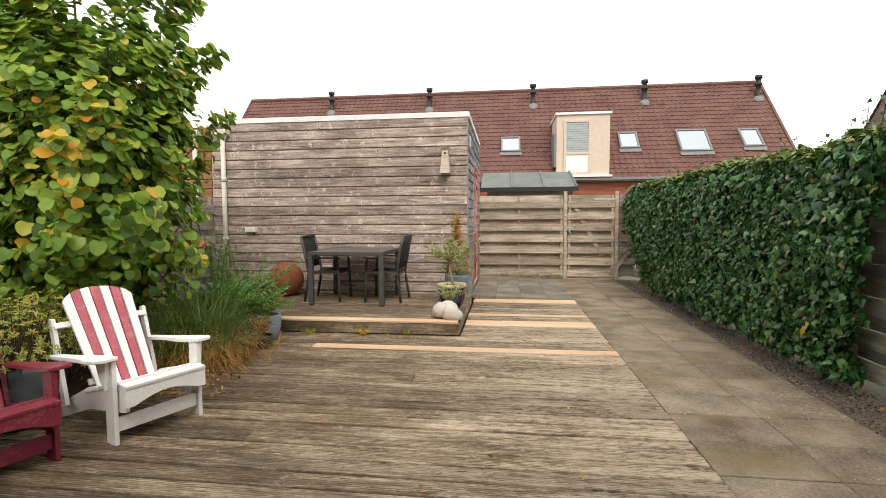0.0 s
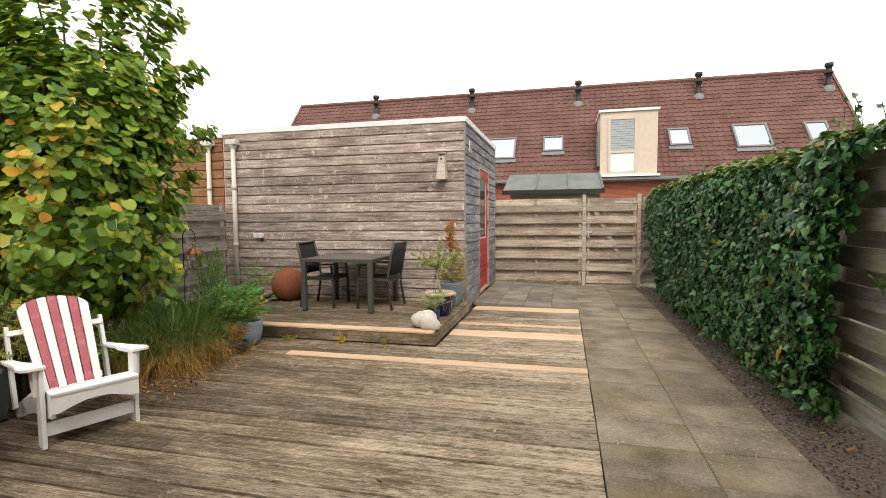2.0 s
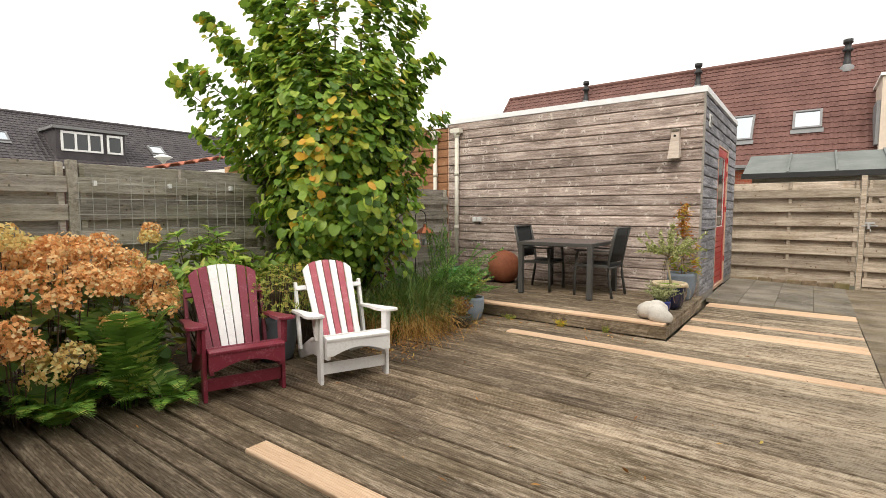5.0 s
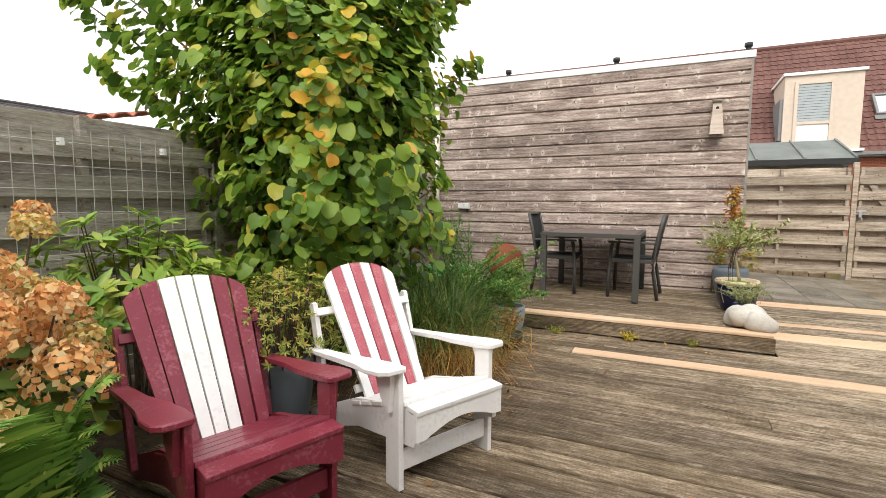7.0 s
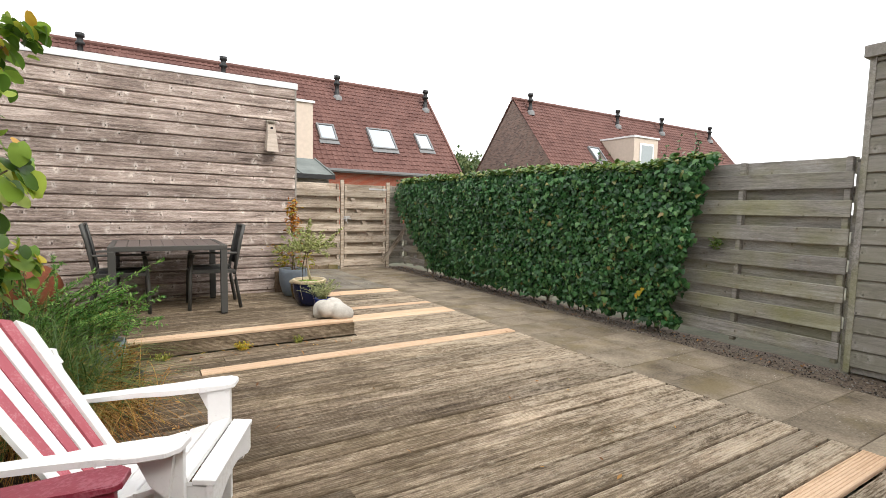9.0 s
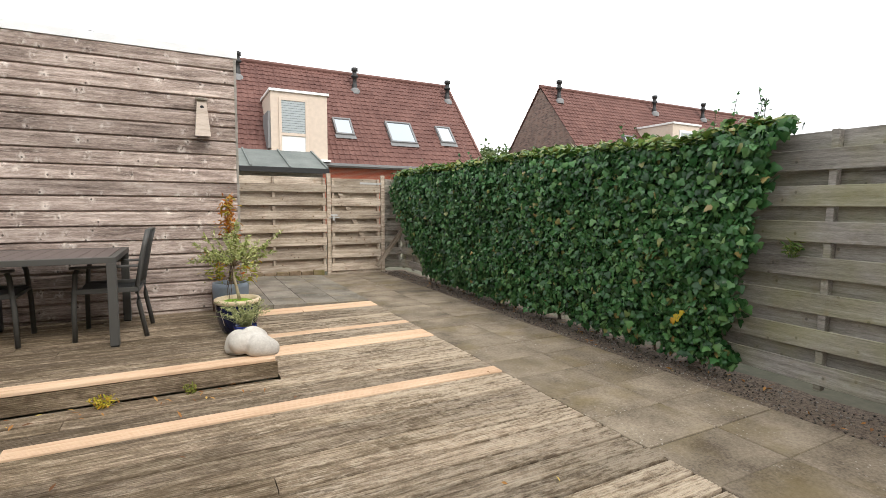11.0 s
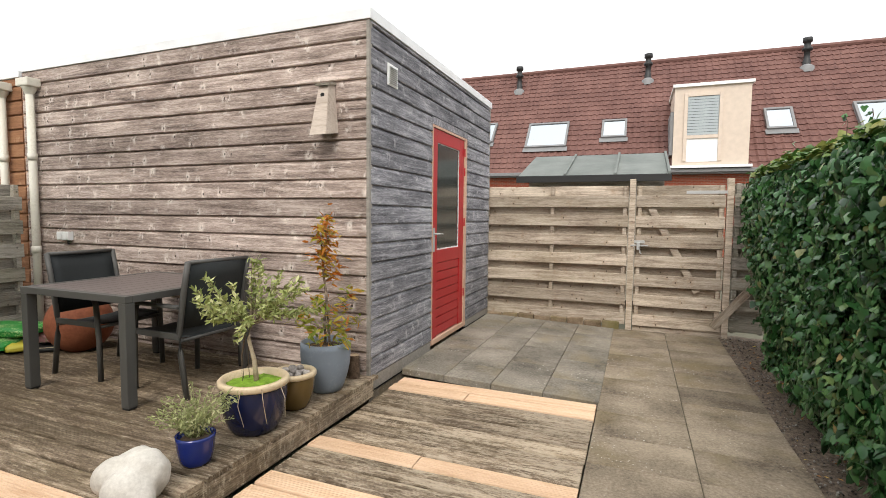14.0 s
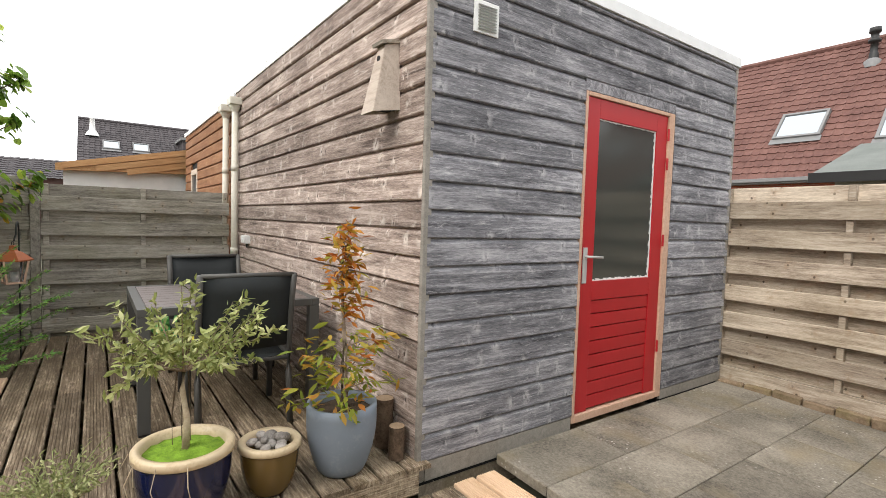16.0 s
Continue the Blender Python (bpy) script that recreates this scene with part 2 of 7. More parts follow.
M["grit"] = mineral("joint_dirt", (0.06, 0.05, 0.034), (0.15, 0.125, 0.085), 20.0, 120, 0.95, bump=0.6)
M["gravel"] = mineral("gravel_soil", (0.04, 0.028, 0.02), (0.22, 0.17, 0.125), 34.0, 150, 0.95, bump=0.9)
M["edging"] = mineral("mossy_brick", (0.13, 0.09, 0.055), (0.33, 0.25, 0.17), 8.0, 60, 0.95, bump=0.6, vary=0.4, moss=(0.18, 0.17, 0.05), moss_amount=0.6)
M["soil"] = mineral("garden_soil", (0.03, 0.02, 0.014), (0.12, 0.085, 0.055), 18.0, 90, 0.95, bump=0.9)
M["earth"] = mineral("open_ground", (0.07, 0.075, 0.05), (0.15, 0.14, 0.1), 0.6, 12, 0.95)
M["white_metal"] = paint("white_metal_trim", (0.78, 0.79, 0.79), 0.45, bump=0.02)
M["cream"] = paint("cream_cladding", (0.60, 0.50, 0.41), 0.6, bump=0.03)
M["white"] = paint("white_frame", (0.80, 0.80, 0.78), 0.45, bump=0.02)
M["pvc"] = paint("aged_white_pipe", (0.66, 0.63, 0.54), 0.45, worn=(0.42, 0.4, 0.3), worn_amount=0.35, bump=0.02)
M["red_door"] = paint("red_paint", (0.42, 0.017, 0.022), 0.36, bump=0.03, scale=3.0)
M["lead"] = paint("grey_flashing", (0.2, 0.2, 0.2), 0.6)
M["bitumen"] = mineral("green_grey_bitumen", (0.12, 0.135, 0.125), (0.2, 0.215, 0.2), 2.0, 120, 0.95)
M["blind"] = paint("grey_blinds", (0.36, 0.40, 0.41), 0.5, bump=0.02)
M["black"] = paint("black_plastic", (0.02, 0.02, 0.02), 0.5)
M["grey_metal"] = paint("galvanised_metal", (0.45, 0.45, 0.44), 0.4)
# near-black colour standing in for the shade inside hollows and behind boards
M["shade_black"] = paint("painted_shade_black", (0.02, 0.02, 0.02), 0.9)
M["tile_red"] = mineral("red_brown_roof_tile", (0.10, 0.046, 0.038), (0.185, 0.094, 0.077), 1.2, 9, 0.75, vary=0.0, bump=0.15)
M["tile_dark"] = mineral("dark_roof_tile", (0.045, 0.04, 0.042), (0.085, 0.075, 0.078), 1.2, 9, 0.7, vary=0.0, bump=0.15)
M["brown_wood"] = wood("varnished_boards", (0.3, 0.15, 0.06), (0.45, 0.25, 0.11), (0.56, 0.34, 0.17), vary=0.2, rough=0.55)
M["white_render"] = paint("white_render", (0.74, 0.73, 0.70), 0.85, bump=0.1)


def brick_mat(name, a, c, mortar, scale=1.0):
    m, nt, b = blank(name, 0.9)
    tc = nd(nt, "ShaderNodeTexCoord")
    sep = nd(nt, "ShaderNodeSeparateXYZ", {0: tc.outputs["Object"]})
    u = math_node(nt, "ADD", sep.outputs[0], sep.outputs[1])
    vec = nd(nt, "ShaderNodeCombineXYZ", {0: u, 1: sep.outputs[2]})
    br = nd(nt, "ShaderNodeTexBrick", {"Vector": vec.outputs[0], "Color1": rgb(a), "Color2": rgb(c), "Mortar": rgb(mortar), "Scale": scale, "Mortar Size": 0.008, "Bias": 0.0, "Brick Width": 0.22, "Row Height": 0.063})
    n = noise_at(nt, tc.outputs["Object"], 3.0, 4)
    col = mixc(nt, math_node(nt, "MULTIPLY", n, 0.4), br.outputs["Color"], rgb([v * 0.5 for v in a]))
    nt.links.new(col, b.inputs["Base Color"])
    bumped(nt, b, br.outputs["Fac"], -0.4, 0.006)
    return m


M["brick_red"] = brick_mat("red_brick", (0.36, 0.085, 0.04), (0.28, 0.06, 0.03), (0.3, 0.2, 0.15))
M["brick_mix"] = brick_mat("mottled_brick", (0.30, 0.19, 0.15), (0.075, 0.05, 0.05), (0.3, 0.25, 0.21))
M["brick_brown"] = brick_mat("brown_brick", (0.10, 0.045, 0.035), (0.07, 0.035, 0.03), (0.1, 0.07, 0.06))


def glass_mat(name, tint, rough=0.05):
    m, nt, b = blank(name, rough, spec=0.6)
    b.inputs["Base Color"].default_value = rgb(tint)
    return m


M["dark_glass"] = glass_mat("dark_window_glass", (0.03, 0.035, 0.035), 0.03)
M["frosted"] = glass_mat("door_glass", (0.045, 0.05, 0.045), 0.12)
M["sky_glass"], nt_, b_ = blank("skylight_glass", 0.02, spec=1.0)
b_.inputs["Base Color"].default_value = (0.62, 0.66, 0.68, 1)
b_.inputs["Metallic"].default_value = 1.0


# ---- mesh helpers ----
def from_data(name, verts, faces, material, parent=None, smooth=False):
    me = bpy.data.meshes.new(name)
    me.from_pydata([tuple(v) for v in verts], [], [tuple(f) for f in faces])
    if smooth:
        me.polygons.foreach_set("use_smooth", [True] * len(me.polygons))
    me.materials.append(material)
    ob = new(name, me)
    ob.parent = parent
    return ob


def part(name, bm, material, parent=None, label="", smooth=False):
    me = bpy.data.meshes.new(name)
    bm.to_mesh(me)
    bm.free()
    if smooth:
        me.polygons.foreach_set("use_smooth", [True] * len(me.polygons))
    me.materials.append(material)
    ob = new(name, me)
    ob.parent = parent
    if label:
        ob["label"] = label
    return ob


def group_at(name, m=None):
    ob = new(name)
    if m is not None:
        ob.matrix_world = m
    return ob


def add_box(bm, lo, hi, bevel=0.0):
    c = [(a + b) / 2 for a, b in zip(lo, hi)]
    s = [b - a for a, b in zip(lo, hi)]
    g = bmesh.ops.create_cube(bm, size=1.0, matrix=Matrix.LocRotScale(c, None, s))
    if bevel:
        es = {e for v in g["verts"] for e in v.link_edges}
        bmesh.ops.bevel(bm, geom=list(es), offset=bevel, segments=2, affect="EDGES", profile=0.6)
    return bm


def box(name, lo, hi, material, parent=None, bevel=0.0, label=""):
    return part(name, add_box(bmesh.new(), lo, hi, bevel), material, parent, label)


MESHES = {}


def piece(name, size, material, parent, m, bevel=0.004):
    """One of many alike blocks, centred on its pose; alike ones share a mesh."""
    key = (tuple(round(s, 3) for s in size), material.name, bevel)
    if key not in MESHES:
        bm = add_box(bmesh.new(), [-s / 2 for s in size], [s / 2 for s in size])
        if bevel:
            bmesh.ops.bevel(bm, geom=bm.edges[:], offset=bevel, segments=1, affect="EDGES")
        me = bpy.data.meshes.new(name)
        bm.to_mesh(me)
        bm.free()
        me.materials.append(material)
        MESHES[key] = me
    ob = new(name, MESHES[key])
    ob.parent = parent
    ob.matrix_local = m
    return ob


def prism(name, outline, length, material, parent, m, smooth=False):
    """A profile in local y and z, drawn out along local x."""
    key = (name, round(length, 2), material.name)
    if key not in MESHES:
        n = len(outline)
        vs = [(s * length / 2, y, z) for s in (-1, 1) for y, z in outline]
        fs = [(i, (i + 1) % n, n + (i + 1) % n, n + i) for i in range(n)]
        fs += [tuple(range(n))[::-1], tuple(range(n, 2 * n))]
        me = bpy.data.meshes.new(name)
        me.from_pydata(vs, [], fs)
        me.materials.append(material)
        MESHES[key] = me
    ob = new(name, MESHES[key])
    ob.parent = parent
    ob.matrix_local = m
    return ob


def tube(bm, pts, radii, sides=8):
    """A tapered tube through points."""
    rings = []
    for i, p in enumerate(pts):
        a = Vector(pts[max(i - 1, 0)])
        c = Vector(pts[min(i + 1, len(pts) - 1)])
        d = (c - a).normalized() if (c - a).length > 1e-9 else Vector((0, 0, 1))
        q = d.to_track_quat("Z", "X")
        r = radii[i] if hasattr(radii, "__len__") else radii
        rings.append([bm.verts.new(Vector(p) + q @ Vector((r * math.cos(2 * math.pi * k / sides), r * math.sin(2 * math.pi * k / sides), 0))) for k in range(sides)])
    for a, b in zip(rings, rings[1:]):
        for k in range(sides):
            bm.faces.new((a[k], a[(k + 1) % sides], b[(k + 1) % sides], b[k]))
    bm.faces.new(rings[0][::-1])
    bm.faces.new(rings[-1])
    return bm


def lathe(bm, profile, sides=40, centre=(0, 0, 0), closed=False):
    """A turned shape from (radius, height) pairs."""
    rings = [[bm.verts.new((centre[0] + r * math.cos(2 * math.pi * k / sides), centre[1] + r * math.sin(2 * math.pi * k / sides), centre[2] + z)) for k in range(sides)] for r, z in profile]
    for a, b in zip(rings, rings[1:]):
        for k in range(sides):
            bm.faces.new((a[k], a[(k + 1) % sides], b[(k + 1) % sides], b[k]))
    if closed:
        bm.faces.new(rings[0][::-1])
        bm.faces.new(rings[-1])
    return bm


def plate(bm, outline, thick, m):
    """A flat board cut to an outline in x and y, of a thickness in z, put at the pose m."""
    lo = [bm.verts.new(m @ Vector((x, y, -thick / 2))) for x, y in outline]
    hi = [bm.verts.new(m @ Vector((x, y, thick / 2))) for x, y in outline]
    n = len(outline)
    bm.faces.new(lo[::-1])
    bm.faces.new(hi)
    for i in range(n):
        bm.faces.new((lo[i], lo[(i + 1) % n], hi[(i + 1) % n], hi[i]))
    return bm


def scatter(name, shape, at, normals, sizes, material, parent=None, rng=None, up=None, spin=None):
    """Many leaves in one mesh: shape is (verts, faces) in x and y with z its normal and y its tip."""
    sv, sf = np.array(shape[0], float), shape[1]
    at, nrm = np.asarray(at, float), np.asarray(normals, float)
    nrm = nrm / np.linalg.norm(nrm, axis=1)[:, None]
    n = len(at)
    if up is None:
        up = rng.normal(size=(n, 3))
    tip = up - (up * nrm).sum(1)[:, None] * nrm
    tip = tip / np.maximum(np.linalg.norm(tip, axis=1)[:, None], 1e-6)
    side = np.cross(tip, nrm)
    sz = np.asarray(sizes, float)[:, None, None]
    allv = at[:, None, :] + sz * (sv[None, :, 0:1] * side[:, None, :] + sv[None, :, 1:2] * tip[:, None, :] + sv[None, :, 2:3] * nrm[:, None, :])
    k = len(sv)
    loops = np.concatenate([np.array(f) for f in sf])
    counts = np.array([len(f) for f in sf])
    me = bpy.data.meshes.new(name)
    me.vertices.add(n * k)
    me.vertices.foreach_set("co", allv.reshape(-1))
    L = len(loops)
    me.loops.add(n * L)
    me.loops.foreach_set("vertex_index", (np.arange(n)[:, None] * k + loops[None, :]).reshape(-1).astype(np.int32))
    tot = np.tile(counts, n)
    me.polygons.add(len(tot))
    me.polygons.foreach_set("loop_start", np.concatenate([[0], np.cumsum(tot)[:-1]]).astype(np.int32))
    me.polygons.foreach_set("loop_total", tot.astype(np.int32))
    me.polygons.foreach_set("use_smooth", [True] * len(tot))
    me.update(calc_edges=True)
    me.materials.append(material)
    ob = new(name, me)
    ob.parent = parent
    return ob

# ---- ground ----
tagged(from_data("ground", [(-300, -300, -0.16), (300, -300, -0.16), (300, 300, -0.16), (-300, 300, -0.16)], [(0, 1, 2, 3)], M["earth"]), "dull green and brown open ground", "ground", kind="structure")


def uneven(name, x0, x1, y0, y1, z, amp, step, material, label, base=-0.15):
    """A bed of soil or gravel with an uneven top."""
    nx, ny = max(2, int((x1 - x0) / step)), max(2, int((y1 - y0) / step))
    vs, fs = [], []
    for j in range(ny + 1):
        for i in range(nx + 1):
            x, y = x0 + (x1 - x0) * i / nx, y0 + (y1 - y0) * j / ny
            vs.append((x, y, z + amp * (noise.noise((x * 4, y * 4, 1)) + 0.6 * noise.noise((x * 13, y * 13, 5)))))
    for j in range(ny):
        for i in range(nx):
            a = j * (nx + 1) + i
            fs.append((a, a + 1, a + nx + 2, a + nx + 1))
    return tagged(from_data(name, vs, fs, material, smooth=True), label, "ground", kind="structure")


uneven("ground_gravel", 2.72, 3.30, -2.6, 11.3, -0.02, 0.012, 0.05, M["gravel"], "strip of dark gravel and soil below the ivy")
uneven("ground_bed", -4.25, -1.75, -2.6, 5.85, -0.045, 0.02, 0.07, M["soil"], "planting bed of dark garden soil with dead leaves")

# ---- shed ----
PITCH = 0.148
SX0, SX1, SY0, SY1, STOP = -4.20, -0.10, 7.86, 11.06, 2.83
shed = tagged(group_at("garden_shed", pose(0, 0, 0)), "flat-roofed garden shed clad in weathered grey timber boards", "shed")
BOARD = [(-0.003, 0.0), (-0.019, 0.001), (-0.026, 0.008), (-0.022, 0.120), (-0.018, 0.129), (-0.009, 0.136), (-0.004, 0.148), (0.0, 0.148), (0.0, 0.0)]


def shed_boards(mat, parent, origin, turn, length, z0, z1, gaps=()):
    """Rebated boards up a wall; local x runs along the wall and -y points out."""
    k, z = 0, z0
    while z < z1 - 0.02:
        spans = [(0.0, length)]
        for g0, g1, gz0, gz1 in gaps:
            if z + PITCH > gz0 + 0.03 and z < gz1 - 0.03:
                spans = [s for a, b in spans for s in ((a, min(b, g0)), (max(a, g1), b)) if s[1] - s[0] > 0.02]
        for a, b in spans:
            m = Matrix.Translation(origin) @ pose(0, 0, 0, 0, 0, turn) @ Matrix.Translation(((a + b) / 2, 0, z))
            ol = BOARD if z + PITCH <= z1 + 0.001 else [(y, min(v, z1 - z)) for y, v in BOARD]
            key = "cladding_board" if ol is BOARD else "top_board"
            o = prism(key, ol, b - a, mat, parent, m)
        z += PITCH
        k += 1


ZB = 0.04
box("wall_core", (SX0, SY0 + 0.002, 0.0), (SX1 - 0.002, SY0 + 0.10, STOP), M["shade_black"], shed)
core_r = bmesh.new()
add_box(core_r, (SX1 - 0.10, SY0 + 0.11, 0.0), (SX1 - 0.002, 9.05, STOP))
add_box(core_r, (SX1 - 0.10, 10.11, 0.0), (SX1 - 0.002, SY1, STOP))
add_box(core_r, (SX1 - 0.10, 9.05, 2.29), (SX1 - 0.002, 10.11, STOP))
part("side_core", core_r, M["shade_black"], shed)
box("back_core", (SX0, SY1 - 0.10, 0.0), (SX1 - 0.12, SY1 - 0.002, STOP), M["grey_wood"], shed)
box("left_core", (SX0 + 0.002, SY0 + 0.11, 0.0), (SX0 + 0.10, SY1 - 0.11, STOP), M["grey_wood"], shed)
shed_boards(M["siding"], shed, (SX0, SY0, 0), 0, SX1 - SX0 - 0.003, ZB, STOP)
shed_boards(M["siding_shaded"], shed, (SX1, SY0 + 0.003, 0), 90, SY1 - SY0, ZB + 0.10, STOP, gaps=[(9.05 - SY0, 10.11 - SY0, 0.0, 2.29)])
box("head_board", (SX1 + 0.002, 9.051, 2.289), (SX1 + 0.022, 10.109, 2.359), M["siding_shaded"], shed, 0.003)
box("plinth_board", (SX1 + 0.002, SY0 + 0.03, 0.03), (SX1 + 0.022, 9.05, 0.138), M["grey_wood"], shed, 0.003)
box("plinth_board", (SX1 + 0.002, 10.11, 0.06), (SX1 + 0.022, SY1, 0.138), M["grey_wood"], shed, 0.003)
box("plinth", (SX0, SY0 + 0.003, -0.15), (SX1 + 0.004, SY1, 0.0), M["slab"], shed)
box("corner_trim", (SX1 - 0.004, SY0 - 0.024, 0.03), (SX1 + 0.022, SY0 + 0.024, STOP), M["grey_wood"], shed, 0.004, "pale grey corner strip")
box("corner_trim", (SX1 + 0.001, SY1 - 0.03, 0.06), (SX1 + 0.024, SY1 + 0.012, STOP), M["grey_wood"], shed, 0.004)
rim = bmesh.new()
add_box(rim, (SX0, SY0 - 0.032, STOP + 0.002), (SX1 + 0.036, SY0 + 0.05, STOP + 0.082), 0.004)
add_box(rim, (SX1 - 0.05, SY0 + 0.052, STOP + 0.002), (SX1 + 0.036, SY1 + 0.03, STOP + 0.082), 0.004)
add_box(rim, (SX0, SY1 - 0.05, STOP + 0.002), (SX1 - 0.052, SY1 + 0.03, STOP + 0.082), 0.004)
part("roof_edge", rim, M["white_metal"], shed, "white metal roof edge trim")
box("roof", (SX0, SY0 + 0.05, STOP - 0.04), (SX1 - 0.05, SY1 - 0.05, STOP + 0.02), M["bitumen"], shed)
dome = bmesh.new()
bmesh.ops.create_uvsphere(dome, u_segments=24, v_segments=10, radius=0.42, matrix=Matrix.LocRotScale((-2.9, 9.4, STOP + 0.05), None, (1, 1, 0.42)))
part("roof_dome", dome, M["white"], shed, "white plastic roof light dome", True)

# ---- shed door ----
door = tagged(group_at("door_1", pose(SX1, 0, 0)), "closed red panelled wooden shed door with frosted glass", "door", kind="structure")
DY0, DY1, DZ0, DZ1 = 9.055, 10.105, 0.09, 2.285
fr = bmesh.new()
add_box(fr, (-0.07, DY0, DZ0), (0.026, DY0 + 0.025, DZ1), 0.003)
add_box(fr, (-0.07, DY1 - 0.075, DZ0), (0.026, DY1, DZ1), 0.003)
add_box(fr, (-0.07, DY0 + 0.026, DZ1 - 0.025), (0.026, DY1 - 0.076, DZ1), 0.003)
add_box(fr, (-0.07, DY0 + 0.026, DZ0), (0.030, DY1 - 0.076, DZ0 + 0.05), 0.003)
part("door_frame", fr, M["raw_frame"], door, "raw pink-brown wooden frame")
L0, L1, Z0, Z1 = DY0 + 0.028, DY1 - 0.078, DZ0 + 0.055, DZ1 - 0.028
G0, G1, GZ0, GZ1 = L0 + 0.135, L1 - 0.135, 1.04, 2.13
leaf = bmesh.new()
add_box(leaf, (-0.035, L0, Z0), (0.012, G0, Z1), 0.003)
add_box(leaf, (-0.035, G1, Z0), (0.012, L1, Z1), 0.003)
add_box(leaf, (-0.035, G0, GZ1), (0.012, G1, Z1), 0.003)
add_box(leaf, (-0.035, G0, GZ0 - 0.13), (0.012, G1, GZ0), 0.003)
part("door_leaf", leaf, M["red_door"], door)
for i in range(8):
    z = Z0 + 0.012 + i * (GZ0 - 0.14 - Z0) / 8
    box("panel_board", (-0.03, G0 + 0.001, z), (0.006, G1 - 0.001, z + (GZ0 - 0.14 - Z0) / 8 - 0.007), M["red_door"], door, 0.004)
box("panel_back", (-0.034, G0 + 0.002, Z0), (-0.031, G1 - 0.002, GZ0 - 0.13), M["red_door"], door)
box("glass", (-0.012, G0 + 0.001, GZ0 + 0.001), (-0.006, G1 - 0.001, GZ1 - 0.001), M["frosted"], door, 0, "dark frosted glass")
putty = bmesh.new()
rp = random.Random(4)
for k in range(40):
    y = G0 + (G1 - G0) * k / 40
    add_box(putty, (-0.005, y, GZ0 + 0.001), (0.002, y + (G1 - G0) / 40, GZ0 + 0.006 + 0.012 * rp.random()))
    add_box(putty, (-0.005, y, GZ1 - 0.004 - 0.007 * rp.random()), (0.002, y + (G1 - G0) / 40, GZ1 - 0.001))
for k in range(60):
    z = GZ0 + (GZ1 - GZ0) * k / 60
    add_box(putty, (-0.005, G1 - 0.004 - 0.012 * rp.random(), z), (0.0025, G1 - 0.001, z + (GZ1 - GZ0) / 60))
part("putty", putty, M["white"], door, "ragged whitish putty round the glass")
hp = bmesh.new()
add_box(hp, (0.013, L0 + 0.02, 1.03), (0.021, L0 + 0.062, 1.27), 0.003)
part("handle_plate", hp, M["grey_metal"], door, "brushed metal plate")
hb = bmesh.new()
tube(hb, [(0.018, L0 + 0.041, 1.21), (0.06, L0 + 0.041, 1.21), (0.066, L0 + 0.06, 1.21), (0.066, L0 + 0.165, 1.205)], 0.009, 10)
part("handle", hb, M["grey_metal"], door, "brushed metal lever", True)
for z in (0.5, 1.32, 1.9, 2.12):
    hg = bmesh.new()
    tube(hg, [(0.022, L1 + 0.005, z - 0.045), (0.022, L1 + 0.005, z + 0.045)], 0.009, 8)
    part("hinge", hg, M["red_door"], door, "red painted hinge")

# ---- deck of grooved boards ----
DP, DC = 0.1505, 5.25


def grooved(width, thick, n):
    pts = [(-width / 2 + 0.003, -thick), (-width / 2, -thick + 0.003), (-width / 2, -0.011), (-width / 2 + 0.002, -0.004), (-width / 2 + 0.008, 0.0)]
    usable = width - 0.020
    for i in range(n):
        a = -usable / 2 + usable * i / n
        w = usable / n
        pts += [(a + 0.30 * w, 0.0), (a + 0.45 * w, -0.003), (a + 0.70 * w, -0.003), (a + 0.85 * w, 0.0)]
    pts += [(width / 2 - 0.008, 0.0), (width / 2 - 0.002, -0.004), (width / 2, -0.011), (width / 2, -thick + 0.003), (width / 2 - 0.003, -thick)]
    return pts[::-1]


DECK_BOARD = grooved(0.1345, 0.028, 7)
deck = tagged(group_at("floor_deck"), "weathered grooved timber deck with a few new pale planks", "deck", kind="structure")
NEW = {20: (-0.02, 1.567), 19: (-0.02, 1.567), 12: (-0.02, 1.567), 9: (-0.02, 1.567), 8: (-0.02, 1.567), 0: (-1.51, 1.567), -21: (-1.33, 1.567)}
rd = random.Random(7)
for k in range(-52, 21):
    y = DC + k * DP
    left = -2.35 if y > 3.5 else -3.05
    if y > 5.80:
        left = -0.015
    if k in NEW:
        spans = [(*NEW[k], True)]
        if NEW[k][0] - left > 0.2:
            spans.append((left, NEW[k][0], False))
    else:
        cut = rd.choice((None, None, rd.uniform(-1.4, 0.9)))
        if y > 5.80 or cut is None:
            spans = [(left, 1.567, False)]
        else:
            spans = [(left, cut, False), (cut, 1.567, False)]
    if k == 19:
        spans = [(-0.02, 0.62, True), (0.62, 1.567, True)]
    if k == 12:
        spans = [(-0.02, 0.68, True), (0.68, 1.567, True)]
    for a, b, fresh in spans:
        e = rd.uniform(-0.003, 0.002) if b > 1.5 else 0
        nm = "new_plank" if fresh else "deck_board"
        ln_ = round(b - a - 0.004, 2)
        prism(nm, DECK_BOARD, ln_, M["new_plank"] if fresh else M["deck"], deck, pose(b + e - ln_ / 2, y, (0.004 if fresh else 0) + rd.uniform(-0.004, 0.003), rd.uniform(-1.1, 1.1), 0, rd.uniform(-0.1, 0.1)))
box("edge_strip", (-2.34, 5.772, -0.028), (-0.035, 5.797, -0.003), M["deck"], deck, 0.002)
for x in (-2.2, -1.6, -1.0, -0.4, 0.2, 0.8, 1.45):
    box("joist", (x - 0.03, -2.6, -0.14), (x + 0.03, 5.7 if x < 0 else 8.33, -0.030), M["deck"], deck)
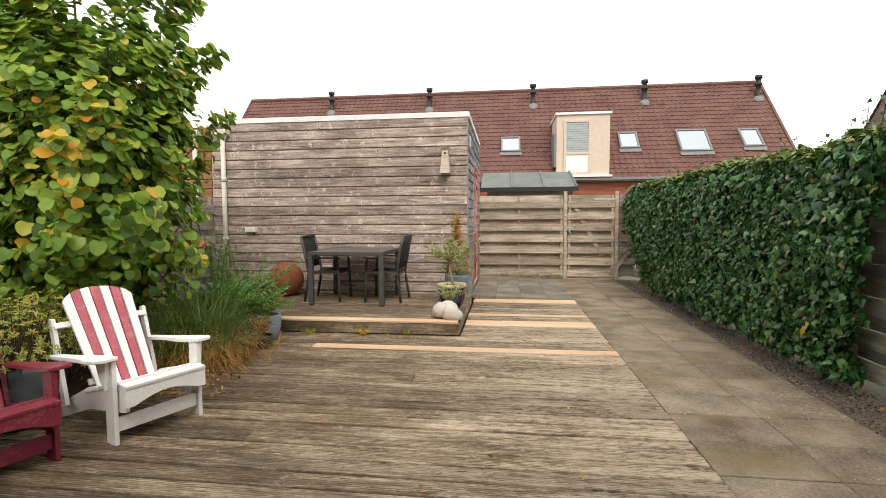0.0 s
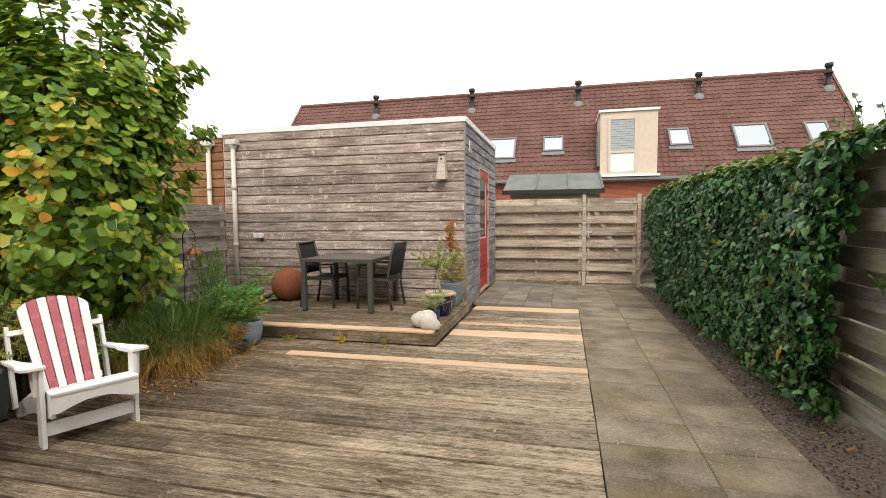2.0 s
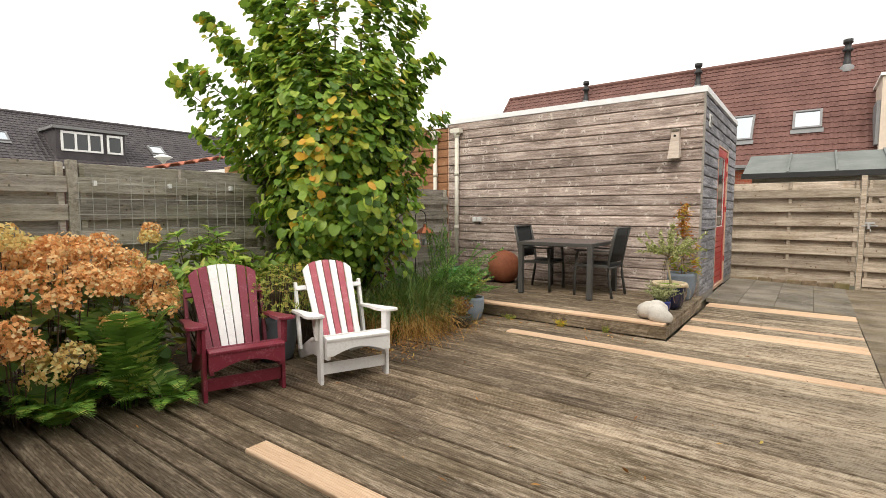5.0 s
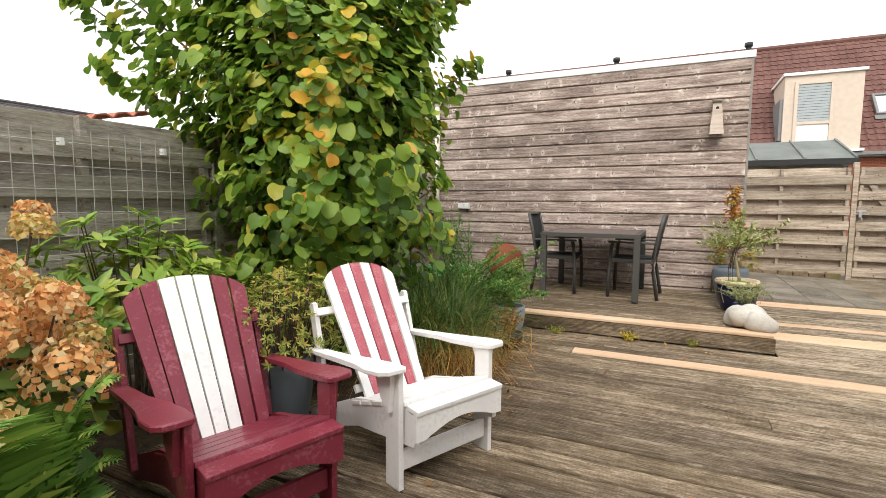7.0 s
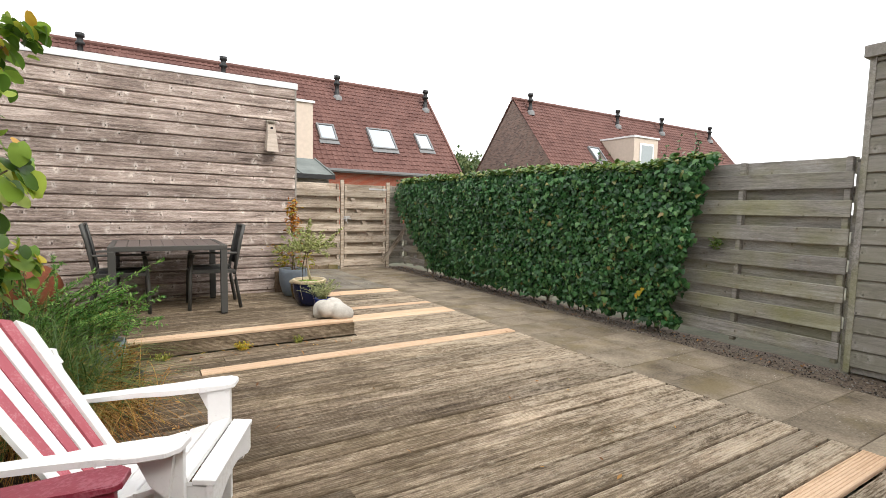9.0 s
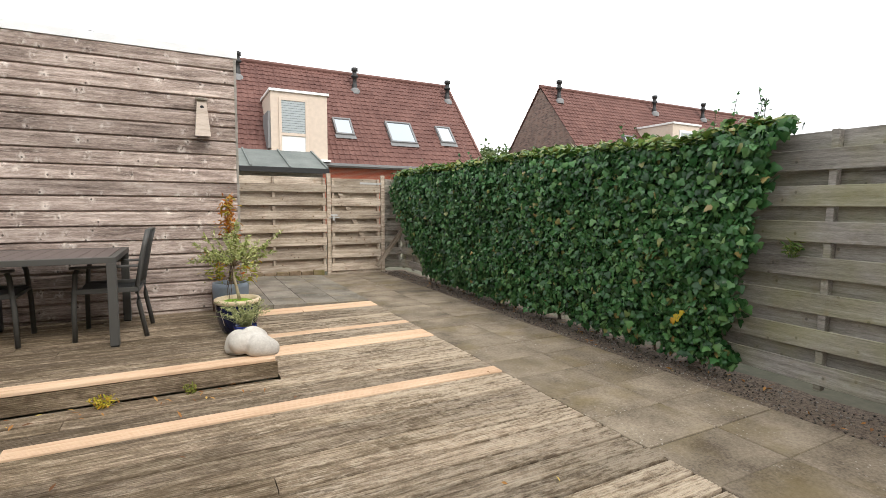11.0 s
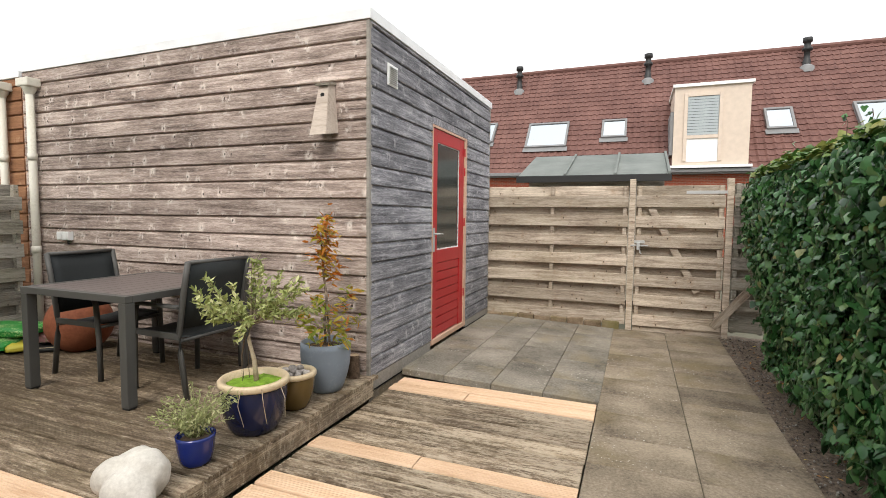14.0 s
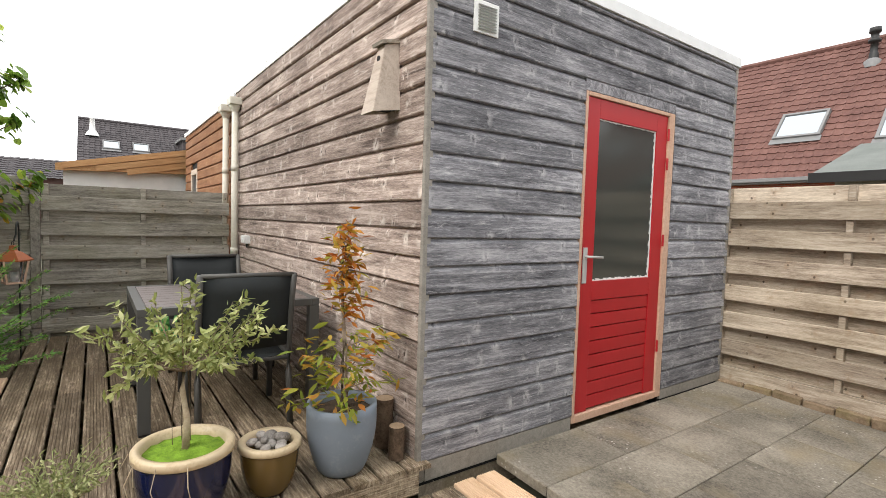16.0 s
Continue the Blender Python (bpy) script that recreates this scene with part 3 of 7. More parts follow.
box("edge_joist", (1.53, -2.6, -0.14), (1.558, 8.33, -0.031), M["deck"], deck)

# ---- raised platform before the shed ----
PT = 0.155
platform = tagged(group_at("floor_platform"), "low raised deck platform with a new pale front plank", "deck", kind="structure")
PX0, PX1, PY0 = -4.12, -0.03, 5.80
k = 0
y = PY0 + 0.072
while y < SY0 - 0.03:
    if k == 0:
        prism("new_plank", DECK_BOARD, 2.70, M["new_plank"], platform, pose(-1.40, y, PT + 0.003, 0, 0, 0.1))
        prism("deck_board", DECK_BOARD, 1.36, M["deck"], platform, pose(-3.44, y, PT))
    else:
        cut = rd.uniform(-3.2, -1.2)
        for a, b in ((PX0, cut), (cut, PX1)):
            prism("deck_board", DECK_BOARD, round(b - a - 0.004, 2), M["deck"], platform, pose((a + b) / 2, y, PT + rd.uniform(-0.002, 0.002), rd.uniform(-0.5, 0.5)))
    y += DP
    k += 1
GROOVED_FASCIA = grooved(0.126, 0.026, 9)
prism("fascia_board", GROOVED_FASCIA, 4.06, M["deck"], platform, pose((PX0 + PX1) / 2 + 0.012, PY0 + 0.012, 0.0635, 90))
prism("side_fascia", GROOVED_FASCIA, 1.99, M["deck"], platform, pose(PX1 - 0.004, PY0 + 1.03, 0.0635, 90, 0, 90))
for x in (-3.9, -3.0, -2.0, -1.0, -0.3):
    box("bearer", (x - 0.03, PY0 + 0.05, -0.15), (x + 0.03, SY0 - 0.02, PT - 0.030), M["deck"], platform)

# ---- concrete slabs: the path and the raised corner by the door ----
path = tagged(group_at("pavement_path"), "path of large weathered grey concrete slabs", "path", kind="structure")
for col, (x0, x1) in enumerate(((1.575, 2.159), (2.165, 2.735))):
    y = -2.67
    while y < 10.9:
        y1 = y + 0.404 if y < 10.5 else 11.08
        piece("slab", (x1 - x0, y1 - y - 0.005, 0.06), M["slab"], path, pose((x0 + x1) / 2, (y + y1) / 2, -0.034 + rd.uniform(-0.003, 0.003), rd.uniform(-0.25, 0.25), rd.uniform(-0.25, 0.25)), 0.004)
        y = y1
box("joint_filling", (1.60, -2.58, -0.10), (2.72, 11.07, -0.010), M["grit"], path)
box("joint_filling", (1.555, 8.39, -0.10), (1.599, 11.07, -0.008), M["grit"], path)
terrace = tagged(group_at("pavement_corner"), "raised corner of grey concrete slabs before the shed door", "paving", kind="structure")
xs = [-0.07, 0.325, 0.735, 1.155, 1.581]
for i in range(4):
    ys = [8.385, 9.10, 9.69, 10.28, 11.08] if i % 2 == 0 else [8.385, 8.80, 9.40, 10.0, 10.55, 11.08]
    for j in range(len(ys) - 1):
        xm = (xs[i] + xs[i + 1]) / 2
        piece("slab", (xs[i + 1] - xs[i] - 0.004, ys[j + 1] - ys[j] - 0.004, 0.06), M["slab_pale"], terrace, pose(xm, (ys[j] + ys[j + 1]) / 2, 0.026 - 0.037 * (xm - 0.1) + rd.uniform(-0.002, 0.002), 0, 2.1 + rd.uniform(-0.2, 0.2)), 0.004)

fill = box("joint_filling", (-0.805, -1.335, -0.03), (0.805, 1.335, 0.018), M["grit"], terrace)
fill.matrix_local = pose(0.75, 9.735, 0.026 - 0.037 * 0.65, 0, 2.1)

# ---- fences of overlapping boards ----


def fence_panel(name, label, m, length, top, mat, period=0.244, bottom=0.05, battens=3, post_left=True, category="fence", face=0.0):
    """Boards in two planes on upright battens; local x along the fence, -y faces the garden."""
    f = tagged(group_at(name, m), label, category)
    r = random.Random(name + str(length))
    n = int(round((top - bottom) / period))
    for i in range(n):
        zt = top - i * period
        piece("back_board", (length, 0.016, 0.142), mat, f, pose(length / 2, 0.040, zt - 0.071 + r.uniform(-0.004, 0.004), r.uniform(-1, 1), r.uniform(-0.12, 0.12)), 0.003)
        zf = zt - 0.128
        piece("front_board", (length, 0.016, 0.142), mat, f, pose(length / 2, -0.040, zf - 0.071 + 0.006 + r.uniform(-0.004, 0.004), r.uniform(-1, 1), r.uniform(-0.12, 0.12)), 0.003)
    for i in range(battens):
        x = 0.04 + (length - 0.08) * i / (battens - 1)
        piece("batten", (0.045, 0.062, top - bottom), mat, f, pose(x, 0.0, (top + bottom) / 2), 0.003)
    return f


def fence_post(label, x, y, height, mat, size=0.07):
    p = tagged(part("fence_post", add_box(bmesh.new(), (-size / 2, -size / 2, -0.15), (size / 2, size / 2, height), 0.005), mat), label, "post")
    p.location = (x, y, 0)
    return p


# rear fence, gate and corner
fence_panel("garden_fence", "weathered overlapping board fence beside the shed", pose(-0.16, 11.14, 0), 1.86, 1.785, M["fence"])
fence_post("weathered square gate post", 1.745, 11.12, 1.865, M["fence"])
gate = fence_panel("garden_gate", "closed weathered board garden gate with a metal latch", pose(1.79, 11.14, 0), 0.965, 1.785, M["fence"], battens=2, category="gate")
gb = bmesh.new()
add_box(gb, (-0.62, -0.018, -0.04), (0.62, 0.002, 0.04), 0.003)
bmesh.ops.transform(gb, matrix=Matrix.Translation((0.42, -0.004, 1.05)) @ pose(0, 0, 0, 0, 62, 0), verts=gb.verts[:])
part("brace", gb, M["fence"], gate)
lt = bmesh.new()
add_box(lt, (-0.05, -0.07, 1.045), (0.15, -0.046, 1.062), 0.002)
add_box(lt, (-0.01, -0.068, 1.08), (0.11, -0.045, 1.115), 0.003)
add_box(lt, (0.02, -0.075, 1.0), (0.055, -0.044, 1.09), 0.003)
tube(lt, [(0.06, -0.062, 0.995), (0.06, -0.075, 0.97), (0.075, -0.07, 0.95)], 0.006, 6)
part("latch", lt, M["grey_metal"], gate, "galvanised gate latch")
for z in (1.70,):
    hs = bmesh.new()
    add_box(hs, (0.55, -0.056, z - 0.018), (0.98, -0.050, z + 0.018), 0.001)
    part("strap_hinge", hs, M["grey_metal"], gate)
box("bottom_board", (0.0, -0.012, -0.14), (0.985, 0.012, 0.046), M["fence"], gate, 0.003)
fence_post("weathered square gate post", 2.80, 11.12, 1.86, M["fence"])
fence_panel("garden_fence", "short dark board fence in the corner by the gate", pose(2.845, 11.16, 0), 0.36, 1.80, M["fence_dark"], battens=2)
br = bmesh.new()
add_box(br, (-0.50, -0.012, -0.045), (0.50, 0.012, 0.045), 0.003)
prop = tagged(part("diagonal_prop", br, M["fence"]), "loose weathered plank propping the gate post", "plank")
prop.matrix_world = pose(2.98, 11.085, 0.50, 0, -52, 0)
# mossy edging bricks at the foot of the rear fence
edging = tagged(group_at("brick_edging"), "row of mossy edging bricks below the rear fence", "edging")
for i in range(8):
    piece("brick", (0.205, 0.07, 0.10 + 0.02 * (i % 3)), M["edging"], edging, pose(0.03 + 0.215 * i, 11.075 + rd.uniform(-0.008, 0.008), 0.03, rd.uniform(-4, 4), rd.uniform(-3, 3), rd.uniform(-3, 3)), 0.008)
# right fence
yy = 2.86
while yy < 11.0:
    ln = min(1.80, 11.06 - yy)
    fence_panel("garden_fence", "weathered board fence with green algae stains", pose(3.22, yy + ln, 0, 0, 0, -90), ln, 1.82, M["fence_moss"], battens=3)
    fence_post("mossy square fence post", 3.26, yy - 0.032, 1.80, M["fence_moss"], 0.064)
    yy += ln
# left fence
yy = 7.80
for i, ln in enumerate((1.80, 1.93, 1.93, 1.93, 1.93)):
    yy -= ln
    fence_panel("garden_fence", "dark weathered overlapping board fence", pose(-4.20, yy + 0.04, 0, 0, 0, 90), ln - 0.08, 1.72 if i else 1.665, M["fence_dark"], battens=3)
    fence_post("dark weathered square fence post", -4.17, yy, 1.74, M["fence_dark"], 0.075)

# ---- neighbour's shed on the other side of the fence ----
nshed = tagged(group_at("neighbour_shed"), "neighbour's pale weathered timber-clad shed with grey roof trim", "shed")
box("wall_core", (3.24, -2.9, 0), (6.2, 2.80, 2.60), M["grey_wood"], nshed)
shed_boards(M["siding_pale"], nshed, (3.236, 2.80, 0), -90, 5.6, 0.05, 2.60)
box("corner_post", (3.205, 2.785, 0.0), (3.25, 2.83, 2.62), M["fence_moss"], nshed, 0.003)
box("roof_edge", (3.17, -2.9, 2.605), (6.25, 2.86, 2.70), M["grey_wood"], nshed, 0.004, "grey roof edge board")
box("vent", (3.20, 2.50, 2.30), (3.216, 2.66, 2.46), M["white"], nshed, 0.003, "white plastic wall vent")

# ---- neighbour's brown shed that carries on the front of ours ----
bshed = tagged(group_at("brown_shed"), "neighbour's brown timber-clad shed with a small window", "shed")
box("wall_core", (-8.1, 7.87, 0), (-4.225, 11.0, 2.78), M["shade_black"], bshed)
shed_boards(M["siding_brown"], bshed, (-8.1, 7.862, 0), 0, 3.87, 0.04, 2.78, gaps=[(0.62, 1.25, 0.9, 2.16)])
box("roof_edge", (-8.13, 7.82, 2.785), (-4.225, 11.0, 2.85), M["white_metal"], bshed, 0.004, "white metal roof edge trim")
wf = bmesh.new()
for lo, hi in (((-7.48, 7.835, 0.92), (-7.40, 7.875, 2.15)), ((-6.93, 7.835, 0.92), (-6.85, 7.875, 2.15)), ((-7.399, 7.835, 2.06), (-6.931, 7.875, 2.15)), ((-7.399, 7.835, 0.92), (-6.931, 7.875, 1.0))):
    add_box(wf, lo, hi, 0.003)
part("window_frame", wf, M["cream"], bshed)
box("pane", (-7.399, 7.85, 1.001), (-6.931, 7.856, 2.059), M["dark_glass"], bshed)
box("corner_trim", (-4.222, 7.845, 0.03), (-4.2, 7.872, 2.78), M["raw_frame"], bshed, 0.003)

# extension of the house next door: white wall under varnished eaves
ext = tagged(group_at("house_extension"), "white rendered extension under varnished wooden eaves boards", "extension")
box("wall", (-10.5, 6.05, 0), (-8.41, 8.9, 2.15), M["white_render"], ext)
from_data("eaves_board", [(-8.28, 5.95, 2.06), (-8.28, 7.95, 2.14), (-8.28, 7.95, 2.60), (-8.28, 5.95, 2.17), (-8.40, 5.95, 2.06), (-8.40, 7.95, 2.14), (-8.40, 7.95, 2.60), (-8.40, 5.95, 2.17)], [(0, 1, 2, 3), (4, 7, 6, 5), (0, 4, 5, 1), (3, 2, 6, 7), (1, 5, 6, 2), (0, 3, 7, 4)], M["brown_wood"], ext)
for i in range(3):
    ln_ = 1.9 - 0.45 * i
    prism("eaves_plank", [(-0.012, -0.05), (0.012, -0.05), (0.012, 0.05), (-0.012, 0.05)], ln_, M["brown_wood"], ext, pose(-8.266, 7.93 - ln_ / 2, 2.55 - 0.12 * i - 0.11 * ln_, 0, -12, 90))


# ---- houses round about ----
def tiled_roof(name, width, slope_len, material, parent, m, row=0.34, pan=0.30):
    """Interlocking tiles: waves across and a step at every course; local x along the eaves, y up the slope, z out."""
    nr, nc = int(slope_len / row), int(width / pan)
    cx = np.linspace(0, width, nc * 4 + 1)
    wave = 0.021 * np.cos(2 * np.pi * cx / pan) + 0.008 * np.cos(4 * np.pi * cx / pan)
    vs, fs = [], []
    w = len(cx)
    for j in range(nr):
        for yy_, up in ((j * slope_len / nr, 0.032), ((j + 1) * slope_len / nr, 0.0)):
            vs += [(x, yy_, up + h) for x, h in zip(cx, wave)]
    rows_ = 2 * nr
    for j in range(rows_ - 1):
        a = j * w
        fs += [(a + i, a + i + 1, a + w + i + 1, a + w + i) for i in range(w - 1)]
    ob = from_data(name, vs, fs, material, parent)
    ob.matrix_local = m
    return ob


def roof_vent(parent, x, y, z):
    v = bmesh.new()
    lathe(v, [(0.17, -0.35), (0.15, 0.1), (0.12, 0.15), (0.12, 0.5), (0.2, 0.52), (0.2, 0.62), (0.13, 0.66), (0.13, 0.85), (0.19, 0.87), (0.19, 1.05), (0.0, 1.08)], 12, (x, y, z))
    p = part("flue", v, M["black"], parent, "black roof flue with a grey collar", True)
    c = bmesh.new()
    lathe(c, [(0.3, -0.45), (0.28, -0.2), (0.16, -0.1), (0.0, -0.1)], 12, (x, y - 0.05, z))
    part("flue_collar", c, M["lead"], p, "", True)


def skylight(parent, x0, x1, s0, s1, origin, up, out):
    """A roof window on the slope, from s0 to s1 metres up it."""
    def at(x, s, h):
        return Vector(origin) + Vector((x, 0, 0)) + Vector(up) * s + Vector(out) * h
    w = part("roof_window", bmesh.new(), M["lead"], parent, "roof window in a grey frame")
    bm = bmesh.new()
    for a0, a1, b0, b1 in ((x0 - 0.09, x0, s0 - 0.09, s1 + 0.09), (x1, x1 + 0.09, s0 - 0.09, s1 + 0.09), (x0, x1, s0 - 0.09, s0), (x0, x1, s1, s1 + 0.09)):
        c = [bm.verts.new(at(x, s, h)) for h in (0.0, 0.16) for x, s in ((a0, b0), (a1, b0), (a1, b1), (a0, b1))]
        for f in ((4, 5, 6, 7), (0, 1, 5, 4), (1, 2, 6, 5), (2, 3, 7, 6), (3, 0, 4, 7)):
            bm.faces.new([c[i] for i in f])
    bm.to_mesh(w.data)
    bm.free()
    from_data("pane", [at(x0, s0, 0.12), at(x1, s0, 0.12), at(x1, s1, 0.12), at(x0, s1, 0.12)], [(0, 1, 2, 3)], M["sky_glass"], w)
    from_data("apron", [at(x0 - 0.15, s0 - 0.35, 0.085), at(x1 + 0.15, s0 - 0.35, 0.085), at(x1 + 0.15, s0 - 0.08, 0.085), at(x0 - 0.15, s0 - 0.08, 0.085)], [(0, 1, 2, 3)], M["lead"], w)
    return w


EY, EZ, RY, RZ = 26.4, 3.30, 31.4, 9.0
SL = math.hypot(RY - EY, RZ - EZ)
UPV = ((0), (RY - EY) / SL, (RZ - EZ) / SL)
OUTV = (0, -(RZ - EZ) / SL, (RY - EY) / SL)
PITCH_DEG = math.degrees(math.atan2(RZ - EZ, RY - EY))
HX0, HX1 = -16.1, 15.0
row = tagged(group_at("terraced_houses"), "row of red brick houses with a red-brown tiled roof", "house")
wall_bm = bmesh.new()
add_box(wall_bm, (HX0 + 0.2, EY + 0.35, -0.15), (HX1 - 0.2, 36.3, EZ))
part("wall", wall_bm, M["brick_red"], row)
from_data("gable", [(HX1 - 0.2, EY + 0.35, EZ), (HX1 - 0.2, 36.3, EZ), (HX1 - 0.2, RY, RZ - 0.25), (HX0 + 0.2, EY + 0.35, EZ), (HX0 + 0.2, 36.3, EZ), (HX0 + 0.2, RY, RZ - 0.25)], [(0, 1, 2), (5, 4, 3)], M["brick_mix"], row)
tiled_roof("roof", HX1 - HX0, SL, M["tile_red"], row, pose(HX0, EY, EZ, PITCH_DEG))
tiled_roof("rear_roof", HX1 - HX0, SL, M["tile_red"], row, pose(HX1, 2 * RY - EY, EZ, PITCH_DEG, 0, 180))
rb = bmesh.new()
tube(rb, [(HX0, RY, RZ + 0.03), (HX1, RY, RZ + 0.03)], 0.13, 8)
part("ridge_tiles", rb, M["tile_red"], row)
gt = bmesh.new()
add_box(gt, (HX0, EY - 0.14, EZ - 0.10), (HX1, EY + 0.02, EZ + 0.03), 0.01)
add_box(gt, (HX0, EY - 0.02, EZ - 0.16), (HX1, EY + 0.36, EZ - 0.105))
part("gutter", gt, M["lead"], row)
for x in (HX0, HX1):
    vg = bmesh.new()
    vv = [vg.verts.new(Vector((x + dx, y, z + dz))) for y, z in ((EY, EZ), (RY, RZ)) for dx, dz in ((-0.06, -0.15), (0.06, -0.15), (0.06, 0.1), (-0.06, 0.1))]
    for f in ((0, 1, 5, 4), (1, 2, 6, 5), (2, 3, 7, 6), (3, 0, 4, 7), (0, 3, 2, 1), (4, 5, 6, 7)):
        vg.faces.new([vv[i] for i in f])
    part("verge", vg, M["tile_red"], row)
for x in (-10.35, -4.15, 2.08, 8.42, 14.55):
    roof_vent(row, x, 30.55, 8.15)
for x0, x1, za, zb in ((-6.2, -4.85, 4.93, 5.85), (-3.05, -1.35, 4.55, 5.68), (0.3, 1.18, 4.9, 5.66), (6.6, 7.42, 4.95, 5.78), (9.6, 10.98, 4.70, 5.84), (12.75, 13.55, 4.9, 5.8)):
    s0, s1 = ((z - EZ) / (RZ - EZ) * SL for z in (za, zb))
    skylight(row, x0, x1, s0, s1, (0, EY, EZ), UPV, OUTV)
# dormer
dm = part("dormer", add_box(bmesh.new(), (3.05, 26.32, 3.45), (5.68, 29.0, 6.50)), M["cream"], row, "cream-clad dormer with a tall window")
box("dormer_rim", (2.98, 26.22, 6.505), (5.76, 29.2, 6.62), M["white"], dm)
box("dormer_apron", (2.95, 26.16, 3.36), (5.80, 26.5, 3.46), M["white"], dm)
wfr = bmesh.new()
for lo, hi in (((3.40, 26.25, 3.62), (3.53, 26.318, 6.25)), ((4.62, 26.25, 3.62), (4.75, 26.318, 6.25)), ((3.531, 26.25, 6.12), (4.619, 26.318, 6.25)), ((3.531, 26.25, 4.50), (4.619, 26.318, 4.63))):
    add_box(wfr, lo, hi, 0.01)
part("window_frame", wfr, M["cream"], dm)
box("lower_panel", (3.531, 26.30, 3.60), (4.619, 26.318, 4.499), M["white"], dm)
for i in range(13):
    z = 4.64 + i * 0.114
    box("blind_slat", (3.535, 26.285, z), (4.615, 26.30, z + 0.100), M["blind"], dm)
box("pane_edge", (3.532, 26.303, 4.631), (4.618, 26.315, 6.119), M["dark_glass"], dm)
side = bmesh.new()
add_box(side, (2.93, 26.4, 3.9), (3.045, 28.0, 5.6))
part("dormer_flashing", side, M["lead"], dm)

# second row, gable end towards us
row2 = tagged(group_at("terraced_houses", pose(20.5, 28.6, 0)), "row of houses with mottled brick gable and red-brown roof", "house")
HL, HW, EZ2, RZ2 = 24.0, 5.0, 3.3, 9.10
SL2 = math.hypot(HW, RZ2 - EZ2)
from_data("gable", [(0, -HW, -0.15), (0, HW, -0.15), (0, HW, EZ2), (0, 0, RZ2 - 0.1), (0, -HW, EZ2), (0.3, -HW, -0.15), (0.3, HW, -0.15), (0.3, HW, EZ2), (0.3, 0, RZ2 - 0.1), (0.3, -HW, EZ2)], [(0, 4, 3, 2, 1), (5, 6, 7, 8, 9), (0, 5, 9, 4), (1, 2, 7, 6)], M["brick_mix"], row2)
box("wall", (0.31, -HW + 0.3, -0.15), (HL - 0.2, HW - 0.3, EZ2), M["brick_red"], row2)
tiled_roof("roof", HL, SL2, M["tile_red"], row2, pose(-0.08, -HW, EZ2, math.degrees(math.atan2(RZ2 - EZ2, HW))))
tiled_roof("rear_roof", HL, SL2, M["tile_red"], row2, pose(HL - 0.08, HW, EZ2, math.degrees(math.atan2(RZ2 - EZ2, HW)), 0, 180))
rb2 = bmesh.new()
tube(rb2, [(-0.08, 0, RZ2 + 0.03), (HL, 0, RZ2 + 0.03)], 0.13, 8)
part("ridge_tiles", rb2, M["tile_red"], row2)
for x in (0.9, 10.0, 15.6, 22.8):
    roof_vent(row2, x, -0.8, 8.4)
d2 = part("dormer", add_box(bmesh.new(), (6.6, -HW - 0.1, 3.4), (9.2, -1.8, 6.55)), M["cream"], row2, "cream-clad dormer")
box("dormer_rim", (6.52, -HW - 0.2, 6.555), (9.28, -1.8, 6.67), M["white"], d2)
box("window_frame", (7.2, -HW - 0.16, 4.0), (8.7, -HW - 0.105, 6.2), M["white"], d2)
box("pane", (7.35, -HW - 0.175, 4.15), (8.55, -HW - 0.165, 6.05), M["blind"], d2)
s0, s1 = ((z - EZ2) / (RZ2 - EZ2) * SL2 for z in (4.9, 5.8))
skylight(row2, 4.6, 5.5, s0, s1, (0, -HW, EZ2), (0, HW / SL2, (RZ2 - EZ2) / SL2), (0, -(RZ2 - EZ2) / SL2, HW / SL2))

# dark-roofed row beyond the side fence; its eaves face us
row3 = tagged(group_at("terraced_houses", pose(-40.0, 5.5, 0, 0, 0, 90)), "row of brown brick houses with a dark tiled roof", "house")
# local x runs along the row (world y), local -y faces the garden
L3, E3, R3, D3 = 22.0, 4.3, 8.5, 6.0
SL3 = math.hypot(D3, R3 - E3)
A3 = math.degrees(math.atan2(R3 - E3, D3))
box("wall", (0.2, 0.3, -0.15), (L3 - 0.2, 2 * D3 - 0.3, E3), M["brick_brown"], row3)
tiled_roof("roof", L3, SL3, M["tile_dark"], row3, pose(0, 0, E3, A3), 0.36, 0.33)
tiled_roof("rear_roof", L3, SL3, M["tile_dark"], row3, pose(L3, 2 * D3, E3, A3, 0, 180), 0.36, 0.33)
from_data("gable", [(0.2, 0.3, E3), (0.2, D3, R3 - 0.2), (0.2, 2 * D3 - 0.3, E3), (L3 - 0.2, 0.3, E3), (L3 - 0.2, D3, R3 - 0.2), (L3 - 0.2, 2 * D3 - 0.3, E3)], [(0, 1, 2), (3, 5, 4)], M["brick_brown"], row3)
rb3 = bmesh.new()
tube(rb3, [(0, D3, R3 + 0.03), (L3, D3, R3 + 0.03)], 0.13, 8)
part("ridge_tiles", rb3, M["tile_dark"], row3)
g3 = bmesh.new()
add_box(g3, (0, -0.12, E3 - 0.12), (L3, 0.35, E3 + 0.02), 0.01)
part("gutter", g3, M["white"], row3)
d3 = part("dormer", add_box(bmesh.new(), (6.6, 0.9, 4.9), (10.9, 4.4, 7.0)), M["tile_dark"], row3, "dark flat-roofed dormer with white windows")
box("dormer_rim", (6.4, 0.7, 7.005), (11.1, 4.6, 7.2), M["lead"], d3)
